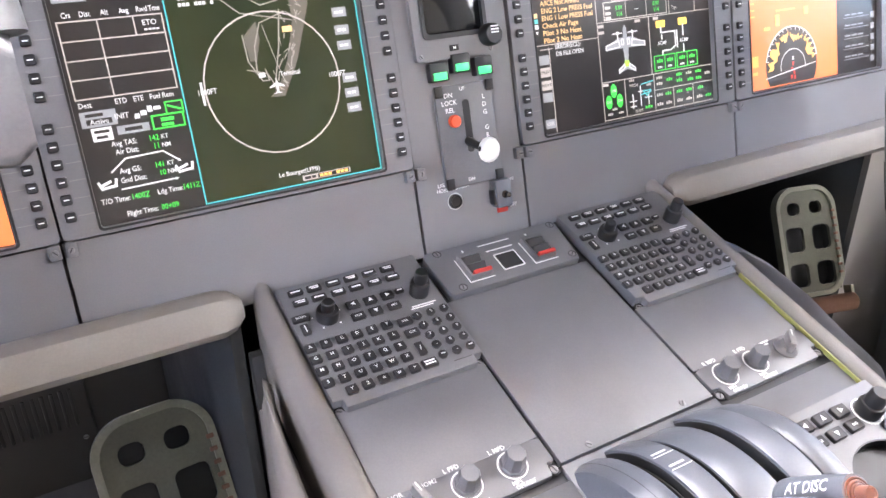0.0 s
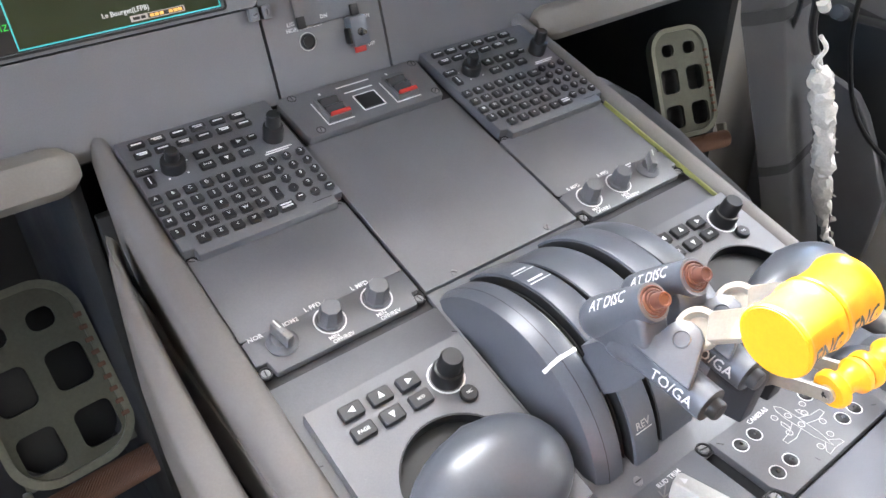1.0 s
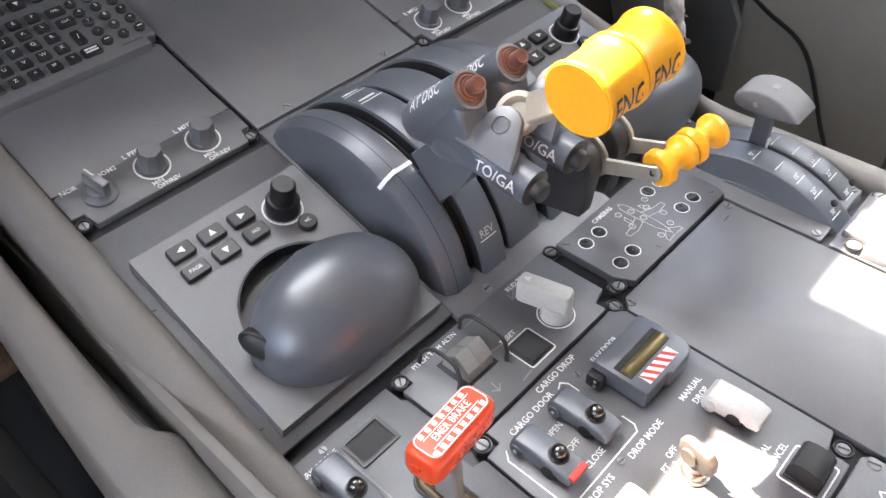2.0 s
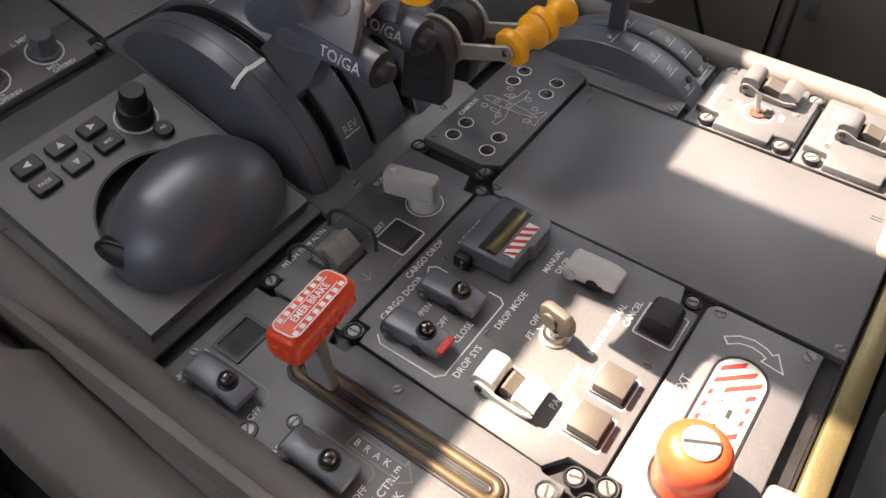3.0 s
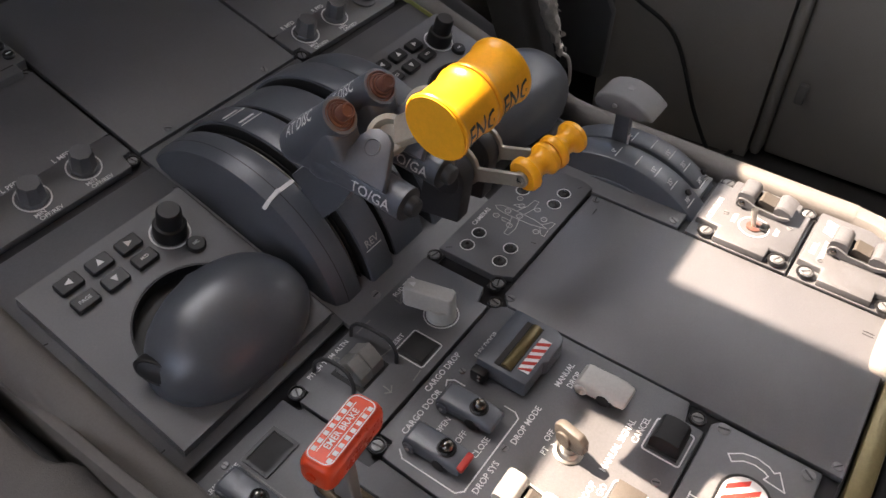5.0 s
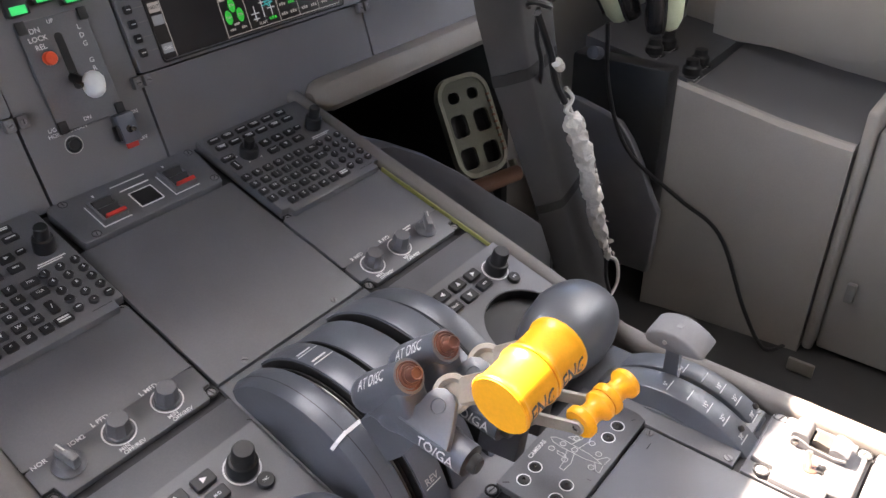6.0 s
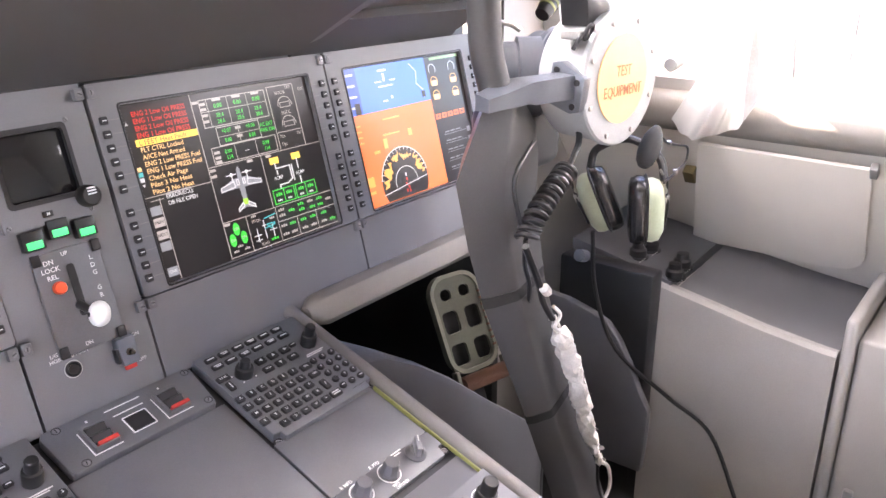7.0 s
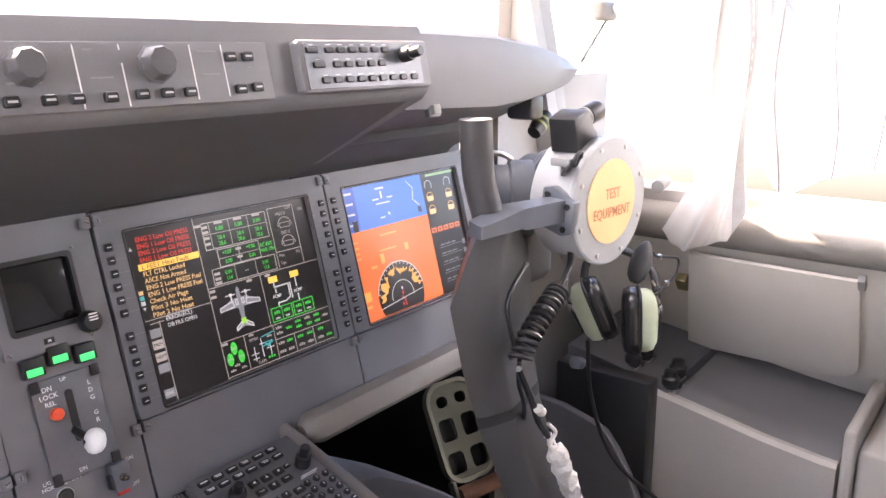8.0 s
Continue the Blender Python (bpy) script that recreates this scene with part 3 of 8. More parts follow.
def notched(x0, x1, y0, y1, c=7, corners=(1, 1, 1, 1)):
    """A rectangle with corners cut in for the fasteners (bl, br, tr, tl)."""
    pts = []
    bl, br, tr, tl = corners
    pts += [(x0, y0 + c), (x0 + c, y0 + c), (x0 + c, y0)] if bl else [(x0, y0)]
    pts += [(x1 - c, y0), (x1 - c, y0 + c), (x1, y0 + c)] if br else [(x1, y0)]
    pts += [(x1, y1 - c), (x1 - c, y1 - c), (x1 - c, y1)] if tr else [(x1, y1)]
    pts += [(x0 + c, y1), (x0 + c, y1 - c), (x0, y1 - c)] if tl else [(x0, y1)]
    return pts


_keys = {}


def key_mesh(w, d, h, round_key=False):
    k = (w, d, h, round_key)
    if k not in _keys:
        if round_key:
            bm = lathe([(w / 2, -1), (w / 2, h - 1), (w / 2 - 1.0, h), (0, h - 0.3)], 16)
        else:
            bm = prism(rrect(-w / 2, w / 2, -d / 2, d / 2, 1.2, 2), -1, h, 0.8, 1)
        me = finish(bm)
        me.materials.append(KEY)
        _keys[k] = me
    return _keys[k]


def key(parent, x, y, z, w, d, h, words="", size=3.0, round_key=False, arrow_dir=None, marks=None, name="key"):
    ob = part(name, key_mesh(w, d, h, round_key), KEY, parent)
    place(ob, x, y, z)
    if words:
        legend(words, 0, 0, h + 0.12, size, ob)
    if arrow_dir is not None:
        arrow(0, 0, arrow_dir, d * 0.42, ob, h + 0.12)
    if marks:
        bars(marks, ob, h + 0.1, name="legend")
    return ob


def rotary(parent, x, y, z, r, h, mat, name="knob", sides=0, waist=None, label=""):
    """A turned or faceted control knob."""
    if sides:
        bm = bmesh.new()
        rings = []
        for rr, zz in ((r * 1.12, 0), (r * 1.12, 2), (r, 3), (r * 0.9, h - 1.5), (r * 0.8, h)):
            rings.append([(rr * (1 - 0.07 * (k % 2)) * math.cos(2 * math.pi * k / (2 * sides)), rr * (1 - 0.07 * (k % 2)) * math.sin(2 * math.pi * k / (2 * sides)), zz) for k in range(2 * sides)])
        loft(rings, True, True, bm)
    else:
        prof = waist or [(r, 0), (r, h * 0.45), (r * 0.94, h * 0.5), (r * 0.72, h * 0.52), (r * 0.7, h * 0.96), (r * 0.62, h), (0, h)]
        bm = lathe(prof, 24)
    ob = part(name, bm, mat, parent, label)
    return place(ob, x, y, z)


def keyboard(x0):
    """Multi-function keyboard; its origin at the lower left corner of the unit."""
    u = thing("keyboard_unit", at(MU, x0, -6), "grey keyboard unit with black lettered keys and two black knobs", "keyboard", "keyboards on the pedestal")
    W, H = 143, 147
    plate(notched(0, W, 0, H, 9, (1, 1, 0, 0)), 11, u, GREY2, "body", 1.5)
    for sx, sy in ((4.5, 4.5), (W - 4.5, 4.5)):
        screw(u, sx, sy, 0.5, 3.6)
    z = 11
    L = lambda x: x + 231
    V = lambda v: v + 6
    for k, x in enumerate((-215, -197, -178, -160, -141, -122)):
        for v in (130, 117):
            key(u, L(x), V(v), z, 14.5, 7.5, 2.6, marks=[(-4.5, 4.5, 0.3, 1.5), (-3, 4, -1.7, -0.5)] if (k + (v == 117)) % 2 else [(-4.5, 4.5, -0.7, 0.8)])
    key(u, L(-222), V(98), z, 16, 8, 2.6, "DETAIL", 2.2)
    key(u, L(-222.5), V(84), z, 8, 13, 2.6, marks=[(-0.5, 0.5, -4, 4)])
    for x, v, a in ((-172, 97, 180), (-155, 96.5, 90), (-137.5, 96.5, 0), (-155.5, 82, 270)):
        key(u, L(x), V(v), z, 13, 9.5, 2.6, arrow_dir=a)
    key(u, L(-173), V(82), z, 13.5, 9, 2.6, "PAGE", 2.2)
    key(u, L(-137), V(82), z, 13.5, 9, 2.6, "MFD", 2.2)
    rows = ("ABCDEF", "GHIJKL", "MNOPQR", "STUVWX")
    for r, row in enumerate(rows):
        for c, ch in enumerate(row):
            key(u, L(-227 + 14.6 * c), V(62.5 - 13.5 * r), z, 10.5, 9, 2.8, ch, 3.4)
    for c, ch in enumerate(("Y", "Z", "<", "SP", ">")):
        key(u, L(-211.5 + 14.5 * c), V(8.3), z, 10.5, 9, 2.8, ch, 3.2 if len(ch) == 1 else 2.6)
    key(u, L(-137), V(60), z, 14.5, 9, 2.8, "DEL", 2.6)
    key(u, L(-137), V(45.5), z, 14.5, 9, 2.8, "CLR", 2.6)
    key(u, L(-138.5), V(26), z, 8, 15, 2.8, "/", 5)
    key(u, L(-138.5), V(8.5), z, 15, 9.5, 2.8, marks=[(-5, 5, 0.6, 2.2), (-5, 5, -2.2, -0.6)])
    nums = ("1", "2", "3", "4", "5", "6", "7", "8", "9", ".", "0", "+", "", "-", "")
    for k, ch in enumerate(nums):
        key(u, L(-123 + 14 * (k % 3)), V(62.5 - 12.4 * (k // 3)), z, 9.2, 9.2, 2.8, ch, 3.4, True, marks=None if ch else [(-2, 2, -0.4, 0.5)])
    bars([(L(-121) - 1, L(-121) + 24, V(74), V(75.4)), (L(-121) - 3, L(-121) + 20, V(71.6), V(72.8))], u, z + 0.1)
    bars([(L(-117), L(-99), V(2.6), V(3.2))], u, z + 0.1, SLOTM)
    # left cursor knob and right range knob
    rotary(u, L(-199), V(92), z, 10.5, 20, BLACK, "knob", waist=[(10.5, 0), (10.5, 9), (9.5, 10.5), (6.2, 11), (5.8, 19), (5, 20), (0, 20)])
    for a in (0, 72, 144, 216, 288):
        q = radians(a + 20)
        bars([(L(-199) + 14 * math.cos(q) - 0.9, L(-199) + 14 * math.cos(q) + 0.9, V(92) + 13 * math.sin(q) - 0.7, V(92) + 13 * math.sin(q) + 0.7)], u, z + 0.1)
    rotary(u, L(-107), V(90), z, 9.5, 27, BLACK, "knob", waist=[(9.5, 0), (9.5, 12), (8.8, 14), (6.6, 15), (6.2, 26), (5.4, 27), (0, 27)])
    key(u, L(-124), V(98), z, 9, 6, 2.4, marks=[(-2.5, 2.5, -0.5, 0.6)])
    bars([(L(-117), L(-116.2), V(118), V(134))], u, z + 0.1, SLOTM)
    return u


kb = keyboard(-231)
copy_thing(kb, at(MU, 92, -6))

# three-way annunciator unit between the keyboards
an = thing("lift_dump_unit", at(MU, 0, 76), "grey unit with two guarded switches and one dark square button", "switch unit")
plate([(-76, 0), (76, 0), (78, 6), (84, 58), (76, 62), (-76, 62), (-80, 56), (-78, 6)], 9, an, GREY2, "body", 1.5)
for sx, sy in ((-62, 6), (72, 8), (-64, 57), (76, 56)):
    screw(an, sx, sy, 8.2, 3.2)
for x in (-37, 41):
    line_marks([[(x - 14.5, 42), (x - 14.5, 9), (x + 13, 9)]], 1.2, an, 9.15, WHITE, "corner_line")
    g = part("switch_guard", frame_plate(rrect(x - 12.6, x + 12.6, 11.5, 44, 1.5, 3), rrect(x - 10.2, x + 10.2, 13, 40.5, 1, 3), 8, 14.5), GREY2, an, "raised grey housing")
    part("housing_floor", box(x - 10.3, x + 10.3, 12.8, 40.8, 8, 9.6, 0), BLACK, g)
    part("rocker", loft([[(sx, v, z) for v, z in ((40, 9), (39, 15), (36, 17), (30, 12), (30, 9))] for sx in (x - 9.5, x + 9.5)]), RUBBER, g)
    part("rocker", loft([[(sx, v, z) for v, z in ((29, 9), (28, 15), (25, 17), (19.5, 12), (19.5, 9))] for sx in (x - 9.5, x + 9.5)]), RUBBER, g)
    part("red_tab", loft([[(sx, v, z) for v, z in ((17.8, 9.5), (16.8, 16.4), (13.4, 15.6), (13.0, 9))] for sx in (x - 8, x + 12)]), REDMARK, g, "red tab")
part("button_frame", frame_plate(rrect(-10, 16, 12, 36, 1.5, 2), rrect(-8.8, 14.8, 13.2, 34.8, 1, 2), 8, 9.3), WHITE, an, "white outline", 0)
part("button", box(-8, 14, 14, 34, 8, 10.5, 0.8), BLACK, an)
bars([(-18, 20, 52, 53.4), (-14, 18, 42, 43.4)], an, 9.15)
bars([(-38, -36, 50, 53), (40, 42, 50, 53)], an, 9.15)

# blank middle panel
cb = thing("blank_panel", at(MU, 0, -118), "plain grey blank panel on the pedestal", "panel", "blank panels")
plate([(-85, 0), (85, 0), (85, 192), (-85, 192)], 3.5, cb, GREY, "sheet", 0.8)
for sx, sy in ((-53, 5), (52, 5)):
    screw(cb, sx, sy, 3.2, 3.2, False)


def dimmer_unit(x0, mirror):
    """Panel with the display brightness knobs along its aft edge."""
    u = thing("display_control_panel", at(MU, x0, -125), "grey panel with display brightness knobs along one edge", "control panel", "display control panels")
    plate(notched(0, 142, 36, 122, 1, (0, 0, 0, 0)), 3.5, u, GREY, "sheet", 1)
    plate([(0, 12), (9, 12), (11, 0), (133, 0), (135, 12), (142, 12), (142, 34), (134, 36), (8, 36), (0, 34)], 4.5, u, GREY, "knob_plate", 1.2)
    for sx, sy in ((4, 5), (138, 5), (4, 40), (138, 40)):
        screw(u, sx, sy, 2, 3.6)
    xs = (26, 66, 108)
    lever = 2 if mirror else 0
    words = (("R MFD", "R PFD", "") if mirror else ("", "L PFD", "L MFD"))
    for k, x in enumerate(xs):
        y = 21
        if k == lever:
            base = rotary(u, x, y, 4.5, 11, 3, GREY2, "selector", waist=[(12, 0), (12, 1.5), (10, 2.5), (8, 6), (0, 6.5)])
            part("lever", box(-3.2, 3.2, -9.5, 10.5, 4, 17, 1.6), SCREW, base, "worn grey lever")
            part("pointer", box(-0.6, 0.6, 2, 10, 16.9, 17.2, 0), PALE, base)
            base.rotation_euler.z = radians(-38 if mirror else 12)
            if mirror:
                bars([(x - 24, x - 9, y + 14, y + 15.6), (x - 24, x - 12, y + 11, y + 12.6)], u, 4.6)
            else:
                legend("NOR", x - 15, y + 13, 4.65, 4, u)
                legend("IOM2", x + 14, y + 13, 4.65, 4, u)
        else:
            ring_mark(x, y, 12.2, 1.2, u, 4.6)
            rotary(u, x, y, 4.5, 9.6, 17, GREY2, "knob", 8)
            legend(words[k], x - 5, y + 17, 4.65, 4.2, u)
            legend("MIN", x - 5, y - 14.5, 4.65, 3.6, u)
            legend("OFF/REV", x + 1, y - 18.6, 4.65, 3.6, u)
    return u


dimmer_unit(-231, False)
dimmer_unit(88, True)


def cursor_unit(x0):
    """Cursor control: raised plate with arrow keys, double knob, round well and palm rest."""
    u = thing("cursor_control_unit", at(MU, x0, -318), "grey cursor control with arrow keys and rounded palm rest", "cursor control", "cursor controls")
    L = lambda x: x + 226
    V = lambda v: v + 318
    cx, cy, r = L(-155), V(-262), 47
    n = 40
    hole = [(cx + r * math.cos(2 * math.pi * k / n), cy + r * math.sin(2 * math.pi * k / n)) for k in range(n)]

    def square(px, py):
        k = min(((134 if px > cx else 2) - cx) / (px - cx) if abs(px - cx) > 1e-6 else 1e9, ((151 if py > cy else 2) - cy) / (py - cy) if abs(py - cy) > 1e-6 else 1e9)
        return cx + (px - cx) * k, cy + (py - cy) * k

    outer = [square(*p) for p in hole]
    for qx, qy in ((2, 2), (134, 2), (134, 151), (2, 151)):
        near = min(range(n), key=lambda k: (outer[k][0] - qx) ** 2 + (outer[k][1] - qy) ** 2)
        outer[near] = (qx, qy)
    bm = frame_plate(outer, hole, 2, 13)
    part("top_plate", bm, GREY, u)
    part("base", box(-10, 143, -6, 185, -2.5, 2.2, 1), GREY2, u)
    part("well", frame_plate([(x + (x - cx) * 0.02, y + (y - cy) * 0.02) for x, y in hole], [(cx + (x - cx) * 0.97, cy + (y - cy) * 0.97) for x, y in hole], 1.5, 12.5), BLACK, u)
    part("well_floor", lathe([(r * 0.97, 2.3), (0, 2.6)], 32, Matrix.Translation((cx, cy, 0))), BLACK, u)
    for sx, sy in ((-5, 118), (-5, 14), (139, 158), (139, 4)):
        screw(u, sx, sy, 1, 3.4)
    z = 13
    for x, v, a in ((-196, -182, 180), (-173, -182.5, 90), (-150, -183, 0), (-174, -199, 270)):
        key(u, L(x), V(v), z, 17, 11.5, 4, arrow_dir=a)
    key(u, L(-197), V(-199), z, 17, 11, 4, "PAGE", 2.8)
    k = key(u, L(-150), V(-199), z, 17, 11, 4, "M/D", 2.6)
    rotary(u, L(-118), V(-213), z, 6.5, 4, BLACK, "button", waist=[(6.6, 0), (6.6, 3), (5.8, 4), (0, 4)])
    legend("NC", L(-118), V(-213), z + 4.2, 2.4, u)
    ring_mark(L(-123), V(-193), 13.6, 1.3, u, z + 0.1)
    rotary(u, L(-123), V(-193), z, 11.6, 27, BLACK, "knob", waist=[(11.6, 0), (11.6, 10), (10.6, 12), (8.8, 12.5), (8.4, 25), (7.2, 27), (0, 27)])
    # palm rest: an egg lying across the unit, its front lip over the well
    bm = bmesh.new()
    rings = []
    m_n, s_n = 24, 28
    for i in range(m_n + 1):
        t = i / m_n
        y = 80 - 80 * t
        w = max(0.8, 61 * (1 - abs(2 * t - 1) ** 2.2) ** 0.5)
        hgt = max(1.5, 40 * max(0.0, 1 - abs(1.85 * t - 0.80) ** 2.4) ** 0.55)
        low = 15 * max(0.0, 1 - t * 3.0)
        ring = []
        for j in range(s_n):
            q = 2 * math.pi * j / s_n
            up = max(math.sin(q), 0) ** 0.85
            ring.append((L(-149) + w * math.copysign(abs(math.cos(q)) ** 0.9, math.cos(q)), y, 12.5 + low + max(hgt - low, 1) * (up if math.sin(q) > 0 else -0.03)))
        rings.append(ring)
    loft(rings, True, True, bm)
    palm = part("palm_rest", bm, PALM, u, "smooth slate grey palm rest", 60)
    part("palm_button", lathe([(7.5, -6), (7.5, 1.6), (6.6, 2.6), (5.8, 2.2), (5, 2.8), (0, 3)], 24, Matrix.Translation((L(-205), V(-272), 28)) @ Euler((radians(10), radians(-54), radians(8))).to_matrix().to_4x4() @ Matrix.Diagonal((1.0, 1.9, 1, 1))), BLACK, palm)
    part("rivet", lathe([(1.4, 0), (1.2, 0.8), (0, 0.9)], 10, Matrix.Translation((L(-131), V(-301), 33)) @ Euler((radians(40), radians(15), 0)).to_matrix().to_4x4()), BLACK, palm)
    return u


cu = cursor_unit(-226)
cu_right = copy_thing(cu, at(MU, 96, -318))
for child in cu_right.children:
    if child.name.startswith("palm_rest"):
        child.scale.x = 1.12
        child.location += Vector((-0.001, -0.014, 0.004))

# primer-coloured sealing strip beside the right rail
tagged(part("sealing_strip", box(231.6, 233.4, -176, -6, 1, 6.5, 0.4), OLIVE), "yellow-green sealing strip along the pedestal rail", "trim", kind="structure").matrix_world = MU


# ---- display units on the instrument panel ----
def display_unit(cx, label):
    """Bezel with line keys down both sides round a recessed screen 262 x 196 mm; origin at the screen's lower left corner."""
    u = thing("display_unit", at(MP, cx - 131, 208), label, "display", "display units across the instrument panel")
    outer, inner = rrect(-31, 293, -5, 222, 4, 3), rrect(0, 262, 0, 197, 3, 3)
    part("bezel", frame_plate(outer, inner, -10, 2.5), DASH, u)
    part("bezel_lip", frame_plate(rrect(-2.5, 264.5, -2.5, 199.5, 4, 3), rrect(-0.5, 262.5, -0.5, 197.5, 3, 3), 2, 3.2), BLACK, u)
    part("glass", box(-1, 263, -1, 198, -9, -3.5, 0), GLASSBLK, u, "dark glossy screen")
    for s, x in ((-1, -21), (1, 283)):
        for k in range(12):
            v = 14 + 14.4 * k + (11 if k > 5 else 0)
            kk = part("line_key", key_mesh(8.5, 8.5, 3.2), KEY, u)
            place(kk, x, v, 2.5)
            bars([(-2.2, 2.2, -0.4, 0.5)], kk, 3.3, name="legend")
        line_marks([[(x - s * 6, 14 + 14.4 * k + (11 if k > 5 else 0)), (x - s * 18, 14 + 14.4 * k + (11 if k > 5 else 0))] for k in range(12)], 0.5, u, 2.55, LTGREY, "guide_lines")
    return u


def latch(x, v):
    u = thing("panel_latch", at(MP, x, v), "grey screw latch holding a display unit", "latch", "latches on the instrument panel")
    part("body", box(-11, -1.5, -6, 6, -1, 7, 1.2), DASH, u)
    part("body", box(1.5, 11, -6, 6, -1, 7, 1.2), DASH, u)
    screw(u, 6, 0, 6.6, 3, False)
    screw(u, -6, 0, 6.6, 3, False)


for x in (-392, -66, 66, 393):
    latch(x, 196)
    latch(x, 421)

LIT = 0.056  # brightness of the screens
SZ = -3.2   # height of what a screen shows
d_white, d_grey = glow((0.75, 0.75, 0.75), 0.5 * LIT), glow((0.35, 0.36, 0.38), 0.4 * LIT)
d_green, d_dgreen = glow((0.05, 0.75, 0.08), 0.5 * LIT), glow((0.06, 0.075, 0.012), 0.4 * LIT)
d_red, d_amber = glow((0.8, 0.06, 0.04), 0.55 * LIT), glow((0.95, 0.5, 0.12), 0.6 * LIT)
d_yellow, d_cyan = glow((0.95, 0.62, 0.1), 0.7 * LIT), glow((0.08, 0.62, 0.62), 0.45 * LIT)
d_orange, d_blue = glow((0.95, 0.225, 0.065), 0.56 * LIT), glow((0.06, 0.22, 0.80), 0.6 * LIT)
d_alert, d_page = glow((0.95, 0.62, 0.28), 0.55 * LIT), glow((0.55, 0.5, 0.46), 0.45 * LIT)
d_black, d_brown = glow((0.03, 0.025, 0.025), 0.2 * LIT), glow((0.25, 0.12, 0.08), 0.3 * LIT)


def fill(u, x0, x1, y0, y1, mat, z=SZ, name="field"):
    return part(name, box(x0, x1, y0, y1, z - 0.1, z, 0), mat, u, smooth=0)


def outline(u, x0, x1, y0, y1, mat, w=0.8, name="outline"):
    return line_marks([[(x0, y0), (x1, y0), (x1, y1), (x0, y1), (x0, y0)]], w, u, SZ + 0.15, mat, name)


def digits(u, x, y, mat, w=9, h=2.6, gap=3.6, rows=1, cols=1, dx=12):
    rects = []
    for c in range(cols):
        for r in range(rows):
            for k in range(3):
                rects.append((x + c * dx + k * w / 3, x + c * dx + k * w / 3 + w / 4.4, y - r * gap, y - r * gap + h * (0.8 + 0.2 * ((k + r + c) % 2))))
    return bars(rects, u, SZ + 0.15, mat, "readout")


def words_at(u, words, x, y, size, mat, squeeze=1.0, align="CENTER"):
    return legend(words, x, y, SZ + 0.3, size, u, mat=mat, name="screen_text", align=align, squeeze=squeeze)


def mottled_map():
    """Dark green satellite picture of the map page."""
    mat = material("lit_map", (0.008, 0.012, 0.003), 0.3, emit=(0.05, 0.07, 0.012), power=0.17 * LIT)
    nt = mat.node_tree
    tex, ramp_node = nt.nodes.new("ShaderNodeTexNoise"), nt.nodes.new("ShaderNodeValToRGB")
    tex.inputs["Scale"].default_value, tex.inputs["Detail"].default_value = 15, 9
    nt.links.new(nt.nodes.new("ShaderNodeTexCoord").outputs["Object"], tex.inputs["Vector"])
    ramp_node.color_ramp.elements[0].position, ramp_node.color_ramp.elements[1].position = 0.36, 0.7
    ramp_node.color_ramp.elements[0].color, ramp_node.color_ramp.elements[1].color = (0.014, 0.034, 0.008, 1), (0.058, 0.064, 0.010, 1)
    nt.links.new(tex.outputs[0], ramp_node.inputs[0])
    nt.links.new(ramp_node.outputs[0], nt.nodes["Principled BSDF"].inputs["Emission Color"])
    return mat


# flight planning and map display
d2 = display_unit(-228, "display unit showing a dark green airport map and a trip table")
fill(d2, 0, 262, 0, 197, d_black, SZ - 0.2, "screen_background")
fill(d2, 89, 260, 2, 196, mottled_map(), SZ, "map_background")
outline(d2, 88.5, 260.5, 1.5, 196, d_cyan, 1.1, "map_border")
ring_mark(170, 97, 62.7, 1.4, d2, SZ + 0.2, d_page, "range_ring")
d_apron = glow((0.17, 0.155, 0.125), 0.36 * LIT)
part("airport_shape", prism([(196, 190), (216, 190), (214, 162), (196, 116), (178, 84), (164, 85), (173, 92), (186, 116), (197, 150)], SZ + 0.02, SZ + 0.12, 0), d_apron, d2, smooth=0)
part("airport_shape", prism([(150, 140), (163, 152), (164, 136), (158, 118), (152, 118)], SZ + 0.02, SZ + 0.12, 0), d_apron, d2, smooth=0)
rng = random.Random(5)
d_lane = glow((0.42, 0.39, 0.34), 0.36 * LIT)
lanes = [[(148, 111), (165, 106), (172, 92)], [(156, 107), (158, 130), (166, 150), (190, 158)], [(149, 141), (150, 118), (160, 100), (166, 100), (164, 110)], [(168, 148), (176, 112), (182, 92)], [(186, 160), (180, 128), (172, 100)], [(110, 196), (150, 160), (196, 150)], [(130, 190), (170, 165), (205, 172)], [(200, 188), (188, 176), (174, 180), (160, 194)]]
for k in range(46):
    y = rng.uniform(90, 186)
    x = 172 + (y - 84) * 0.36 + rng.uniform(-8, 8)
    lanes.append([(x, y), (x + rng.uniform(-4, 5), y + rng.uniform(-3, 8))])
for lane in lanes:
    line_marks([lane], rng.uniform(0.5, 1.3), d2, SZ + 0.16, d_lane, "taxi_lane")
bars([(186, 195, 140, 145)], d2, SZ + 0.25, d_alert, "map_label")
words_at(d2, "1000FT", 109, 97, 5.2, d_white, 0.8)
words_at(d2, "1000FT", 231, 97, 5.2, d_white, 0.8)
words_at(d2, "Terminal", 186, 104, 4.4, d_white, 0.9)
bars([(157, 163, 103, 107), (104, 106, 86, 106)], d2, SZ + 0.25, d_white, "map_label")
part("own_ship", prism([(172, 102), (173, 97), (179, 94), (179, 92.5), (173.2, 94), (173, 89), (176, 87), (172, 87.6), (168, 87), (171, 89), (170.8, 94), (165, 92.5), (165, 94), (171, 97)], SZ + 0.2, SZ + 0.35, 0), d_white, d2, smooth=0)
